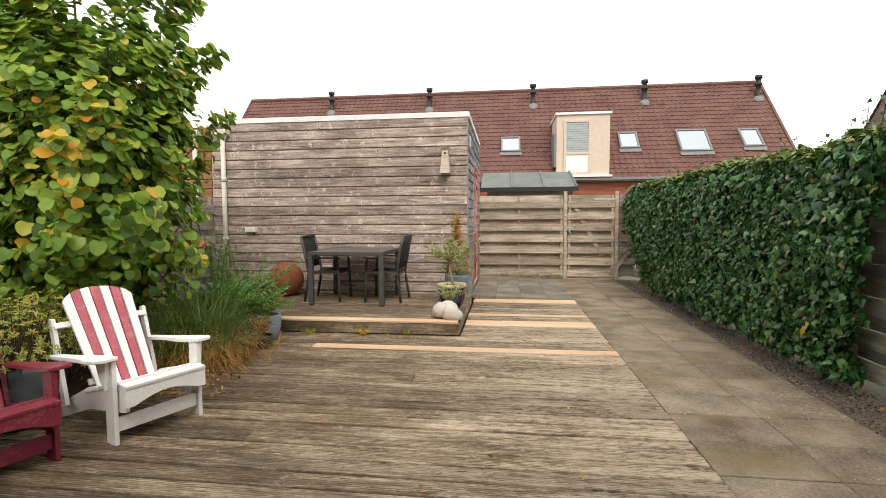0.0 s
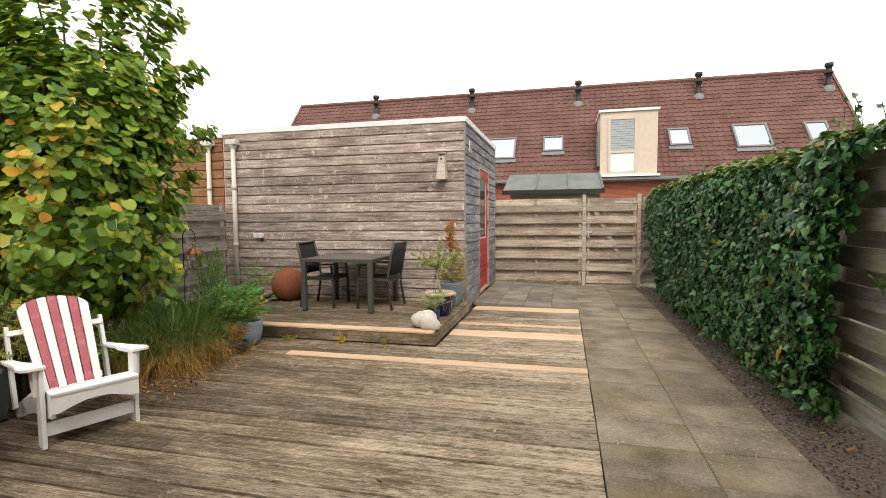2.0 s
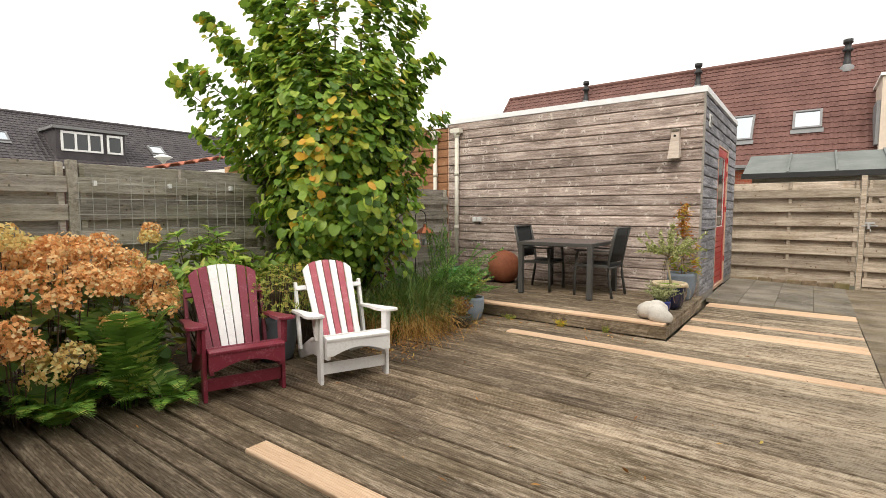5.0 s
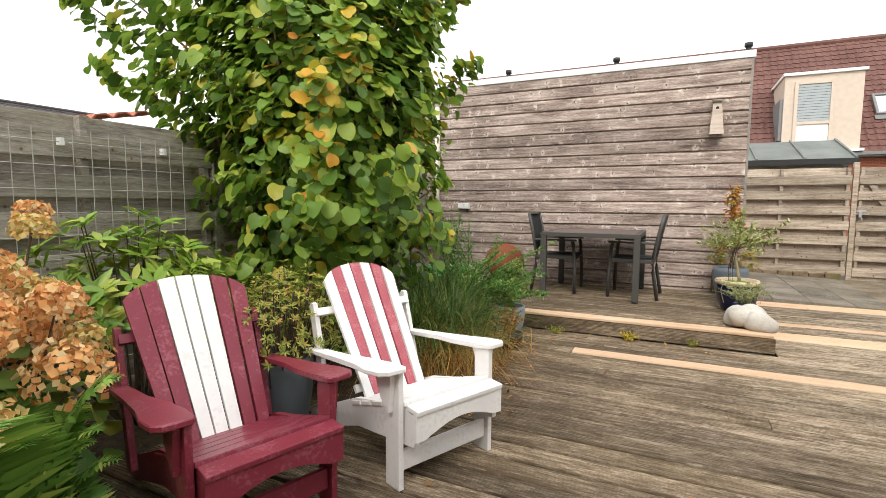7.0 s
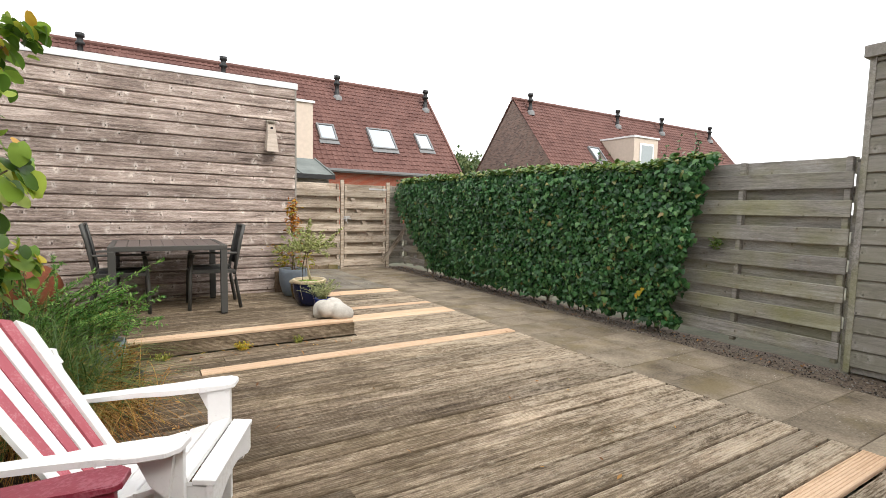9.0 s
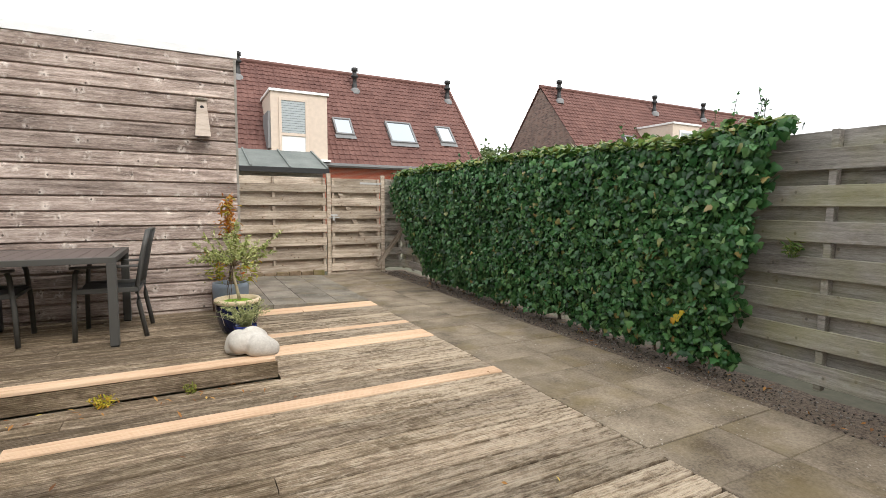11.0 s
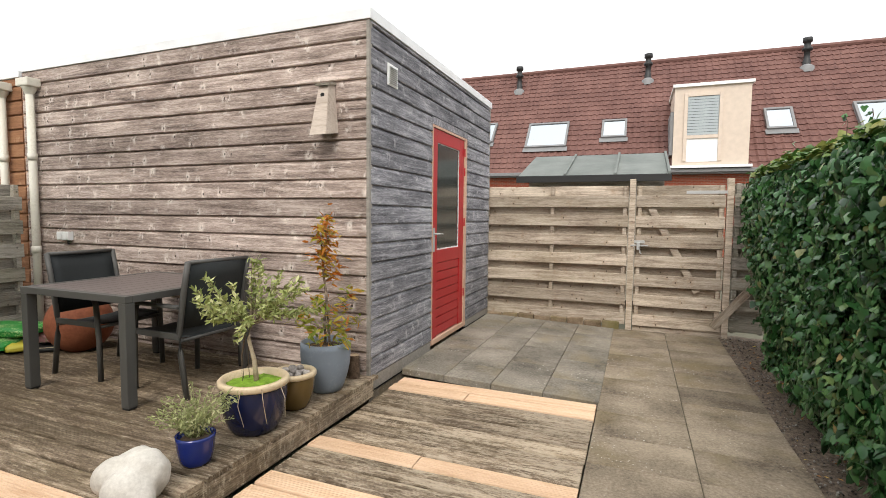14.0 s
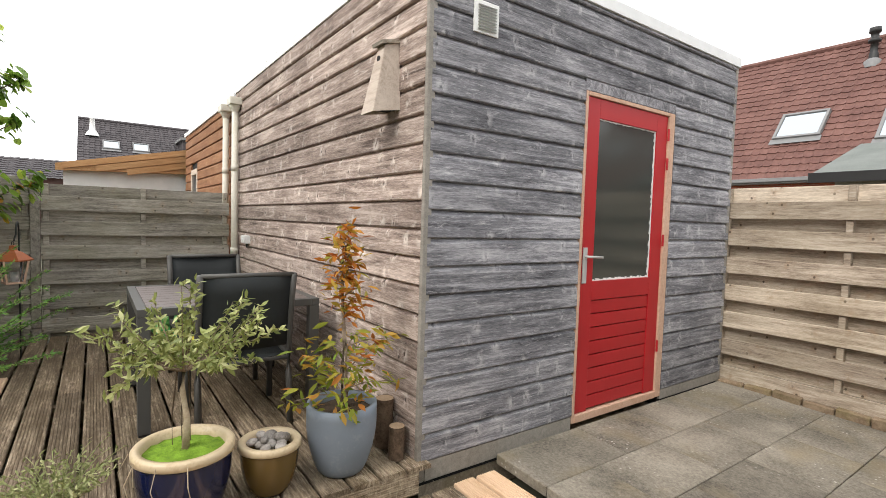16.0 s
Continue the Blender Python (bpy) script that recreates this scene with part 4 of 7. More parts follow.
for x0, x1, n in ((6.95, 9.35, 3), (9.75, 10.65, 1)):
    fw = bmesh.new()
    for i in range(n + 1):
        x = x0 + (x1 - x0) * i / n
        add_box(fw, (x - 0.07, 0.80, 5.55), (x + 0.07, 0.895, 6.85))
    add_box(fw, (x0 - 0.07, 0.81, 6.72), (x1 + 0.07, 0.893, 6.87))
    add_box(fw, (x0 - 0.07, 0.81, 5.5), (x1 + 0.07, 0.893, 5.63))
    w3 = part("window", fw, M["white"], d3)
    for i in range(n):
        xa, xb = x0 + (x1 - x0) * i / n + 0.08, x0 + (x1 - x0) * (i + 1) / n - 0.08
        box("pane", (xa, 0.86, 5.64), (xb, 0.88, 6.71), M["dark_glass"], w3)
for x0, x1 in ((2.2, 3.6), (5.0, 6.6), (8.2, 11.4), (13.0, 14.4), (16.5, 19.0)):
    w3 = box("window", (x0, 0.18, 2.6), (x1, 0.296, 4.05), M["white"], row3)
    n = max(1, int((x1 - x0) / 1.1))
    for i in range(n):
        xa, xb = x0 + (x1 - x0) * i / n + 0.09, x0 + (x1 - x0) * (i + 1) / n - 0.09
        box("pane", (xa, 0.165, 2.7), (xb, 0.176, 3.95), M["dark_glass"], w3)
for x0 in (1.6, 3.5, 13.5):
    za, zb = (5.95, 6.55)
    s0, s1 = ((z - E3) / (R3 - E3) * SL3 for z in (za, zb))
    skylight(row3, x0, x0 + 0.9, s0, s1, (0, 0, E3), (0, D3 / SL3, (R3 - E3) / SL3), (0, -(R3 - E3) / SL3, D3 / SL3))
ch = bmesh.new()
lathe(ch, [(0.5, 0), (0.2, 0.5), (0.16, 1.3), (0.2, 1.35), (0, 1.4)], 12, (0.9, D3 - 2.0, 7.0))
part("roof_outlet", ch, M["white"], row3, "white conical roof outlet", True)
row4 = tagged(group_at("terraced_houses", pose(-30, -16, 0, 0, 0, 90)), "lower house with a plain dark roof", "house")
box("wall", (0.2, 0.2, -0.15), (21.8, 8, 3.0), M["brick_brown"], row4)
tiled_roof("roof", 22.0, 3.5, M["tile_dark"], row4, pose(0, 0, 2.95, 20), 0.36, 0.33)

# lean-to roof behind the rear fence
lean = tagged(group_at("garden_store"), "low store with a green-grey felt roof behind the fence", "shed")
box("body", (0.0, 13.35, 0), (2.2, 14.6, 2.02), M["fence_dark"], lean)
for i in range(3):
    x0, x1 = -0.16 + 0.81 * i, -0.16 + 0.81 * (i + 1)
    from_data("roof_sheet", [(x0, 13.15, 2.06), (x1 - 0.012, 13.15, 2.06), (x1 - 0.012, 14.75, 2.58), (x0, 14.75, 2.58), (x0, 13.15, 2.09), (x1 - 0.012, 13.15, 2.09), (x1 - 0.012, 14.75, 2.61), (x0, 14.75, 2.61)], [(0, 3, 2, 1), (4, 5, 6, 7), (0, 1, 5, 4), (1, 2, 6, 5), (2, 3, 7, 6), (3, 0, 4, 7)], M["bitumen"], lean)
    from_data("batten", [(x1 - 0.03, 13.14, 2.092), (x1 + 0.01, 13.14, 2.092), (x1 + 0.01, 14.75, 2.612), (x1 - 0.03, 14.75, 2.612), (x1 - 0.03, 13.14, 2.125), (x1 + 0.01, 13.14, 2.125), (x1 + 0.01, 14.75, 2.645), (x1 - 0.03, 14.75, 2.645)], [(4, 5, 6, 7), (0, 1, 5, 4), (1, 2, 6, 5), (3, 0, 4, 7)], M["bitumen"], lean)
box("eaves_board", (-0.18, 13.10, 1.98), (2.29, 13.14, 2.09), M["black"], lean)

# own house behind the camera
own = tagged(box("wall_house", (-4.3, -3.1, -0.15), (6.2, -2.7, 5.6), M["brick_brown"]), "plain brick rear wall of the house", "wall", kind="structure")

# ---- furniture ----
M["white_chair"] = paint("chipped_white_paint", (0.86, 0.85, 0.83), 0.55, worn=(0.5, 0.45, 0.4), worn_amount=0.25, bump=0.12)
M["pink_slat"] = paint("faded_red_paint", (0.44, 0.10, 0.125), 0.55, worn=(0.72, 0.5, 0.5), worn_amount=0.22, bump=0.15, scale=14)
M["maroon"] = paint("faded_maroon_paint", (0.22, 0.026, 0.045), 0.4, worn=(0.40, 0.16, 0.19), worn_amount=0.4, bump=0.15, scale=8)
M["anthracite"] = paint("anthracite_metal", (0.078, 0.076, 0.070), 0.5, bump=0.03)
M["sling"] = paint("dark_woven_sling", (0.022, 0.026, 0.027), 0.7, bump=0.2, scale=40)
M["table_top"] = paint("dark_brown_slats", (0.135, 0.108, 0.099), 0.42, bump=0.08, scale=5)


def adirondack(label, m, frame_mat, slat_mats, foot_half, top_half):
    """A reclined garden chair with fanned back slats; it faces local -y and stands on z = 0."""
    c = tagged(group_at("garden_chair", m), label, "chair", "garden chairs")
    fw = 0.26
    # seat rails, from the front apron down to the ground at the back
    for s in (-1, 1):
        rail = bmesh.new()
        plate(rail, [(-0.435, 0.20), (-0.435, 0.335), (-0.32, 0.35), (0.02, 0.27), (0.50, 0.06), (0.50, 0.0), (0.40, 0.0), (0.0, 0.14)], 0.024, Matrix(((0, 0, 1, s * (fw - 0.035)), (1, 0, 0, 0), (0, 1, 0, 0), (0, 0, 0, 1))))
        part("side_rail", rail, frame_mat, c)
        leg = bmesh.new()
        add_box(leg, (s * fw - 0.013, -0.375, 0.0), (s * fw + 0.013, -0.28, 0.500), 0.004)
        part("front_leg", leg, frame_mat, c)
        post = bmesh.new()
        plate(post, [(0.185, 0.14), (0.24, 0.115), (0.335, 0.48), (0.378, 0.66), (0.36, 0.678), (0.335, 0.675), (0.285, 0.50)], 0.024, Matrix(((0, 0, 1, s * (fw + 0.022)), (1, 0, 0, 0), (0, 1, 0, 0), (0, 0, 0, 1))))
        part("back_post", post, frame_mat, c)
        brk = bmesh.new()
        plate(brk, [(-0.355, 0.498), (-0.225, 0.498), (-0.28, 0.38), (-0.335, 0.33)], 0.022, Matrix(((0, 0, 1, s * (fw + 0.026)), (1, 0, 0, 0), (0, 1, 0, 0), (0, 0, 0, 1))))
        part("arm_bracket", brk, frame_mat, c)
        arm = bmesh.new()
        ol = [(0.235, -0.375), (0.25, -0.395), (0.33, -0.39), (0.36, -0.355), (0.365, -0.26), (0.345, -0.14), (0.335, 0.05), (0.33, 0.36), (0.27, 0.36), (0.265, 0.02), (0.24, -0.12), (0.232, -0.28)]
        if s < 0:
            ol = [(-x, y) for x, y in ol][::-1]
        plate(arm, ol, 0.022, pose(0, -0.36, 0.513, -6) @ Matrix.Translation((0, 0.36, 0)))
        bmesh.ops.bevel(arm, geom=arm.edges[:], offset=0.004, segments=1, affect="EDGES")
        part("armrest", arm, frame_mat, c)
    # front apron with a shallow arch, and the low stretcher
    ap = bmesh.new()
    arch = [(-fw + 0.014, 0.345), (-fw + 0.014, 0.232)] + [(-0.20 + 0.40 * i / 10, 0.232 + 0.05 * math.sin(math.pi * i / 10)) for i in range(11)] + [(fw - 0.014, 0.232), (fw - 0.014, 0.345)]
    plate(ap, arch[::-1], 0.022, Matrix(((1, 0, 0, 0), (0, 0, 1, -0.448), (0, 1, 0, 0), (0, 0, 0, 1))))
    part("apron", ap, frame_mat, c)
    box("stretcher", (-fw + 0.014, -0.352, 0.07), (fw - 0.014, -0.330, 0.155), frame_mat, c, 0.004)
    # seat slats on a curve
    for i in range(6):
        y = -0.428 + i * 0.088
        z = 0.362 - 0.13 * ((y + 0.36) / 0.43) if y > -0.36 else 0.355
        sl = bmesh.new()
        add_box(sl, (-fw + 0.0145, -0.039, -0.010), (fw - 0.0145, 0.039, 0.010), 0.004)
        o = part("seat_slat", sl, frame_mat, c)
        o.matrix_local = pose(0, y, z, -16 if i else 4)
    # fanned back: seven slats, arched top
    R = 0.80
    back = pose(0, 0.03, 0.225, 57)
    for i in range(7):
        t0, t1 = (i - 3.5) / 3.5, (i - 2.5) / 3.5
        g = 0.004
        b0, b1, h0, h1 = t0 * foot_half + g, t1 * foot_half - g, t0 * top_half + g, t1 * top_half - g
        top = lambda x: 0.745 - 0.065 * (x / top_half) ** 2 - 0.035 * (x / top_half) ** 6
        ol = [(b0, 0), (b1, 0)] + [(h1 + (h0 - h1) * k / 5, top(h1 + (h0 - h1) * k / 5)) for k in range(6)]
        sl = bmesh.new()
        bend = 0.020 * ((t0 + t1) / 2) ** 2
        plate(sl, ol, 0.018, back @ Matrix.Translation((0, 0, bend)))
        o = part("back_slat", sl, slat_mats[i], c)
        if slat_mats[i] is not frame_mat:
            o["label"] = "faded contrasting painted slat"
    for h, w in ((0.08, 0.20), (0.50, 0.285)):
        br_ = bmesh.new()
        add_box(br_, (-w, h - 0.02, -0.034), (w, h + 0.02, -0.012), 0.003)
        bmesh.ops.transform(br_, matrix=back, verts=br_.verts[:])
        part("back_rail", br_, frame_mat, c)
    return c


W, P, R_ = M["white_chair"], M["pink_slat"], M["maroon"]
adirondack("white painted wooden garden chair with faded red back slats", pose(-2.0, 3.303, 0.002, 0, 0, 66.0), W, [W, P, W, P, W, P, W], 0.18, 0.218)
adirondack("maroon painted wooden garden chair with white middle slats", pose(-2.385, 2.588, 0.002, 0, 0, 71.0), R_, [R_, R_, W, W, W, R_, R_], 0.195, 0.257)

TZ = PT + 0.001
table = tagged(group_at("dining_table", pose(-1.63, 7.175, TZ)), "dark grey metal garden table with a brown slatted top", "table")
TW, TD, TH = 0.52, 0.52, 0.72
rimb = bmesh.new()
for lo, hi in (((-TW, -TD, TH - 0.045), (TW, -TD + 0.05, TH)), ((-TW, TD - 0.05, TH - 0.045), (TW, TD, TH)), ((-TW, -TD + 0.051, TH - 0.045), (-TW + 0.05, TD - 0.051, TH)), ((TW - 0.05, -TD + 0.051, TH - 0.045), (TW, TD - 0.051, TH))):
    add_box(rimb, lo, hi, 0.003)
part("frame", rimb, M["anthracite"], table)
for i in range(9):
    x0 = -TW + 0.053 + i * (2 * TW - 0.106) / 9
    box("top_slat", (x0, -TD + 0.052, TH - 0.022), (x0 + (2 * TW - 0.106) / 9 - 0.005, TD - 0.052, TH - 0.001), M["table_top"], table, 0.002)
for sx in (-1, 1):
    for sy in (-1, 1):
        x0, y0 = sx * (TW - 0.033), sy * (TD - 0.033)
        lg = box("leg", (x0 - 0.032, y0 - 0.032, 0.012), (x0 + 0.032, y0 + 0.032, TH - 0.046), M["anthracite"], table, 0.004)
        box("foot_cap", (x0 - 0.028, y0 - 0.028, 0), (x0 + 0.028, y0 + 0.028, 0.0115), M["black"], lg)


def dining_chair(m):
    """A stacking armchair of metal tube with woven slings; it faces local -y."""
    c = tagged(group_at("dining_chair", m), "dark metal garden armchair with black woven sling", "chair", "chairs at the garden table")
    for s in (-1, 1):
        x = s * 0.255
        f = bmesh.new()
        tube(f, [(x, -0.24, 0.0), (x, -0.235, 0.30), (x, -0.215, 0.56), (x, -0.20, 0.60)], 0.019, 8)
        lf = part("front_leg", f, M["anthracite"], c, "", True)
        f = bmesh.new()
        tube(f, [(x, 0.27, 0.0), (x, 0.22, 0.30), (x, 0.215, 0.45), (x, 0.27, 0.75), (x, 0.31, 0.92)], 0.019, 8)
        part("rear_leg", f, M["anthracite"], c, "", True)
        f = bmesh.new()
        add_box(f, (x - 0.026, -0.25, 0.605), (x + 0.026, 0.23, 0.625), 0.008)
        part("armrest", f, M["anthracite"], c)
        f = bmesh.new()
        add_box(f, (x - 0.012, -0.23, 0.395), (x + 0.012, 0.22, 0.435), 0.004)
        part("seat_rail", f, M["anthracite"], c)
    for y, z in ((-0.235, 0.40), (0.205, 0.385)):
        f = bmesh.new()
        tube(f, [(-0.245, y, z), (0.245, y, z)], 0.012, 8)
        part("cross_rail", f, M["anthracite"], c, "", True)
    f = bmesh.new()
    tube(f, [(-0.25, 0.308, 0.915), (0.25, 0.308, 0.915)], 0.014, 8)
    part("top_rail", f, M["anthracite"], c, "", True)

    def sling(name, pts):
        vs, fs = [], []
        for (y, z), (ny, nz) in pts:
            for k in range(7):
                x = -0.243 + 0.486 * k / 6
                sag = 0.018 * math.sin(math.pi * k / 6)
                vs.append((x, y - ny * sag, z - nz * sag))
        for j in range(len(pts) - 1):
            for k in range(6):
                a = j * 7 + k
                fs.append((a, a + 1, a + 8, a + 7))
        o = from_data(name, vs, fs, M["sling"], c, True)
        so = o.modifiers.new("thick", "SOLIDIFY")
        so.thickness = 0.004
    sling("seat_sling", [((-0.235, 0.425), (0, 1)), ((-0.1, 0.415), (0, 1)), ((0.1, 0.405), (0, 1)), ((0.2, 0.41), (0, 1))])
    sling("back_sling", [((0.222, 0.47), (-1, 0)), ((0.25, 0.65), (-1, 0)), ((0.28, 0.80), (-1, 0)), ((0.304, 0.905), (-1, 0))])
    return c


dining_chair(pose(-1.20, 7.20, TZ, 0, 0, 268))
dining_chair(pose(-2.06, 7.21, TZ, 0, 0, 91))

# ---- pots, stone and small things on the platform ----
M["blue_glaze"] = paint("dark_blue_glaze", (0.008, 0.012, 0.045), 0.12, spec=0.6, bump=0.03)
M["cobalt"] = paint("cobalt_glaze", (0.008, 0.02, 0.14), 0.15, spec=0.6, bump=0.03)
M["cream_glaze"] = paint("cream_glazed_rim", (0.62, 0.50, 0.33), 0.3, worn=(0.4, 0.28, 0.15), worn_amount=0.4)
M["olive_glaze"] = paint("olive_brown_glaze", (0.12, 0.075, 0.02), 0.2, spec=0.6)
M["grey_pot"] = paint("blue_grey_pot", (0.22, 0.26, 0.31), 0.55, worn=(0.3, 0.34, 0.38), worn_amount=0.4)
M["slate_pot"] = paint("slate_grey_pot", (0.10, 0.122, 0.132), 0.5)
M["terracotta"] = mineral("rusty_terracotta", (0.20, 0.062, 0.03), (0.34, 0.12, 0.06), 3.0, 30, 0.75, bump=0.15)
M["stone"] = mineral("pale_carved_stone", (0.40, 0.37, 0.33), (0.62, 0.59, 0.53), 4.0, 60, 0.85, bump=0.3, moss=(0.3, 0.27, 0.2), moss_amount=0.4)
M["pebble"] = mineral("pebbles", (0.16, 0.14, 0.13), (0.5, 0.46, 0.42), 6.0, 80, 0.6, vary=0.7)
M["moss"] = mineral("bright_moss", (0.09, 0.17, 0.01), (0.25, 0.42, 0.04), 30.0, 160, 0.95, bump=1.0)
M["bark"] = mineral("grey_bark", (0.12, 0.085, 0.06), (0.32, 0.25, 0.18), 22.0, 90, 0.9, bump=0.6)
M["log"] = mineral("cut_log_bark", (0.07, 0.045, 0.03), (0.22, 0.15, 0.10), 26.0, 90, 0.9, bump=0.8)
M["log_end"] = mineral("cut_log_end", (0.30, 0.2, 0.12), (0.45, 0.33, 0.22), 8.0, 60, 0.9)
M["bird_wood"] = wood("birdhouse_wood", (0.30, 0.24, 0.19), (0.52, 0.44, 0.37), (0.66, 0.58, 0.50), vary=0.2)


def round_pot(name, label, x, y, profile, mat, rim_mat=None, rim=None, fill=None, fill_z=0.0, fill_r=0.0, z=None):
    p = tagged(group_at(name, pose(x, y, TZ if z is None else z)), label, "plant pot")
    b = bmesh.new()
    lathe(b, profile, 48)
    part("body", b, mat, p, "", True)
    if rim_mat:
        b = bmesh.new()
        lathe(b, rim, 48)
        part("rim", b, rim_mat, p, "pale glazed rim", True)
    if fill:
        vs, fs = [(0, 0, fill_z + 0.02)], []
        rr = random.Random(label)
        for ring in range(1, 7):
            for k in range(32):
                a = 2 * math.pi * k / 32
                rad = fill_r * ring / 6
                vs.append((rad * math.cos(a), rad * math.sin(a), fill_z + 0.02 * (1 - (ring / 6) ** 2) + rr.uniform(-0.006, 0.006)))
        for k in range(32):
            fs.append((0, 1 + k, 1 + (k + 1) % 32))
        for ring in range(5):
            for k in range(32):
                a, b_ = 1 + ring * 32 + k, 1 + ring * 32 + (k + 1) % 32
                fs.append((a, a + 32, b_ + 32, b_))
        from_data("filling", vs, fs, fill, p, True)
    return p


def pot_profile(rb, rt, h, belly=0.0, wall=0.018):
    out = [(0.0, 0.0), (rb * 0.9, 0.0), (rb, 0.012)]
    for i in range(1, 9):
        t = i / 8
        out.append((rb + (rt - rb) * t + belly * math.sin(math.pi * t), h * t))
    out += [(rt - wall, h), (rt - wall - 0.004, h - 0.05), (rt - wall - 0.02, h * 0.5)]
    return out


def rim_profile(rt, h, out=0.018, wall=0.03, fall=0.03):
    return [(rt - 0.002, h - fall), (rt + out, h - fall * 0.7), (rt + out, h + 0.004), (rt + out * 0.4, h + 0.014), (rt - wall, h + 0.010), (rt - wall - 0.006, h - 0.03)]


round_pot("plant_pot", "blue-grey round pot with a small maple beside the shed", -0.222, 7.475, pot_profile(0.115, 0.172, 0.345, 0.022), M["grey_pot"], fill=M["soil"], fill_z=0.30, fill_r=0.15)
round_pot("plant_pot", "dark blue glazed pot with cream rim and olive tree", -0.22, 6.77, pot_profile(0.13, 0.182, 0.29, 0.02), M["blue_glaze"], M["cream_glaze"], rim_profile(0.182, 0.29, 0.014, 0.020), M["moss"], 0.266, 0.158)
round_pot("plant_pot", "olive-brown glazed pot with cream rim full of pebbles", -0.215, 7.12, pot_profile(0.085, 0.128, 0.225, 0.015), M["olive_glaze"], M["cream_glaze"], rim_profile(0.128, 0.225, 0.012, 0.022, 0.022), M["soil"], 0.17, 0.105)
round_pot("plant_pot", "small cobalt blue pot with a grey-green herb", -0.20, 6.345, pot_profile(0.068, 0.092, 0.15, 0.004, 0.01), M["cobalt"], fill=M["soil"], fill_z=0.125, fill_r=0.075)
round_pot("plant_pot", "blue-grey pot at the end of the platform", -2.12, 5.47, pot_profile(0.09, 0.135, 0.27, 0.02), M["grey_pot"], fill=M["soil"], fill_z=0.24, fill_r=0.115, z=0.0)
round_pot("plant_pot", "small black pot with a dried plant", -2.0, 5.07, pot_profile(0.09, 0.12, 0.13, 0.01), M["black"], fill=M["soil"], fill_z=0.105, fill_r=0.1, z=0.0)
round_pot("plant_pot", "large slate-grey pot between the garden chairs", -2.625, 3.11, pot_profile(0.14, 0.188, 0.40, 0.015), M["slate_pot"], fill=M["soil"], fill_z=0.36, fill_r=0.165, z=0.0)

rp = random.Random(11)
for i in range(13):
    a, rad = i * 2.4, 0.085 * math.sqrt((i % 9 + 0.5) / 9)
    s = rp.uniform(0.024, 0.045)
    bm = bmesh.new()
    bmesh.ops.create_icosphere(bm, subdivisions=2, radius=1.0, matrix=Matrix.LocRotScale((0, 0, 0), None, (s, s * rp.uniform(0.7, 1.0), s * 0.62)))
    o = tagged(part("pebble", bm, M["pebble"], None, "", True), "smooth grey and white pebble in the brown pot", "pebble", "pebbles in the brown pot")
    o.matrix_world = pose(-0.215 + rad * math.cos(a), 7.12 + rad * math.sin(a), TZ + 0.205 + (0.018 if i < 9 else 0.04), rp.uniform(-20, 20), rp.uniform(-20, 20), rp.uniform(0, 360))

# carved stone: smooth lobes curled against each other, the long way across the corner
st = bmesh.new()
bmesh.ops.create_icosphere(st, subdivisions=5, radius=1.0)
LOBES = ((-0.105, 0.01, 0.0, 0.118), (0.0, 0.035, 0.025, 0.120), (0.085, -0.02, 0.0, 0.110), (0.165, 0.015, -0.03, 0.078), (-0.045, -0.07, 0.03, 0.095))
for v in st.verts:
    d = v.co.normalized()
    reach = 0.05
    for cx, cy, cz, cr in LOBES:
        c = Vector((cx, cy, cz))
        along = d.dot(c)
        inside = along * along - c.length_squared + cr * cr
        if inside > 0:
            reach = max(reach, along + math.sqrt(inside))
    v.co = d * 0.93 * reach * (1 + 0.09 * noise.noise(d * 2.3))
for it in range(4):
    bmesh.ops.smooth_vert(st, verts=st.verts[:], factor=0.5, use_axis_x=True, use_axis_y=True, use_axis_z=True)
for v in st.verts:
    v.co.z = max(v.co.z, -0.065)
tagged(part("garden_stone", st, M["stone"], None, "", True), "pale rounded carved stone on the platform edge", "stone").matrix_world = pose(-0.20, 6.02, TZ + 0.066, 0, 0, -36)

ball = bmesh.new()
bmesh.ops.create_uvsphere(ball, u_segments=40, v_segments=24, radius=0.262)
bmesh.ops.delete(ball, geom=[v for v in ball.verts if v.co.z < -0.24], context="VERTS")
bl = tagged(part("terracotta_ball", ball, M["terracotta"], None, "", True), "large rust-brown terracotta garden ball beside the shed wall", "ornament")
bl.matrix_world = pose(-2.83, 7.46, TZ + 0.246, 12, 0, 0)

for x, y, h, r in ((-0.17, 7.765, 0.175, 0.043), (-0.225, 7.80, 0.14, 0.033), (-0.335, 7.78, 0.27, 0.05)):
    lg = tagged(group_at("log", pose(x, y, TZ)), "short upright piece of cut log", "log", "logs by the shed")
    bm = bmesh.new()
    lathe(bm, [(r, 0), (r * 1.03, h * 0.3), (r * 0.97, h * 0.7), (r, h)], 16)
    part("bark", bm, M["log"], lg, "", True)
    bm = bmesh.new()
    lathe(bm, [(0.0, h), (r * 0.97, h - 0.001), (r * 0.97, h - 0.01)], 16)
    part("cut_face", bm, M["log_end"], lg)

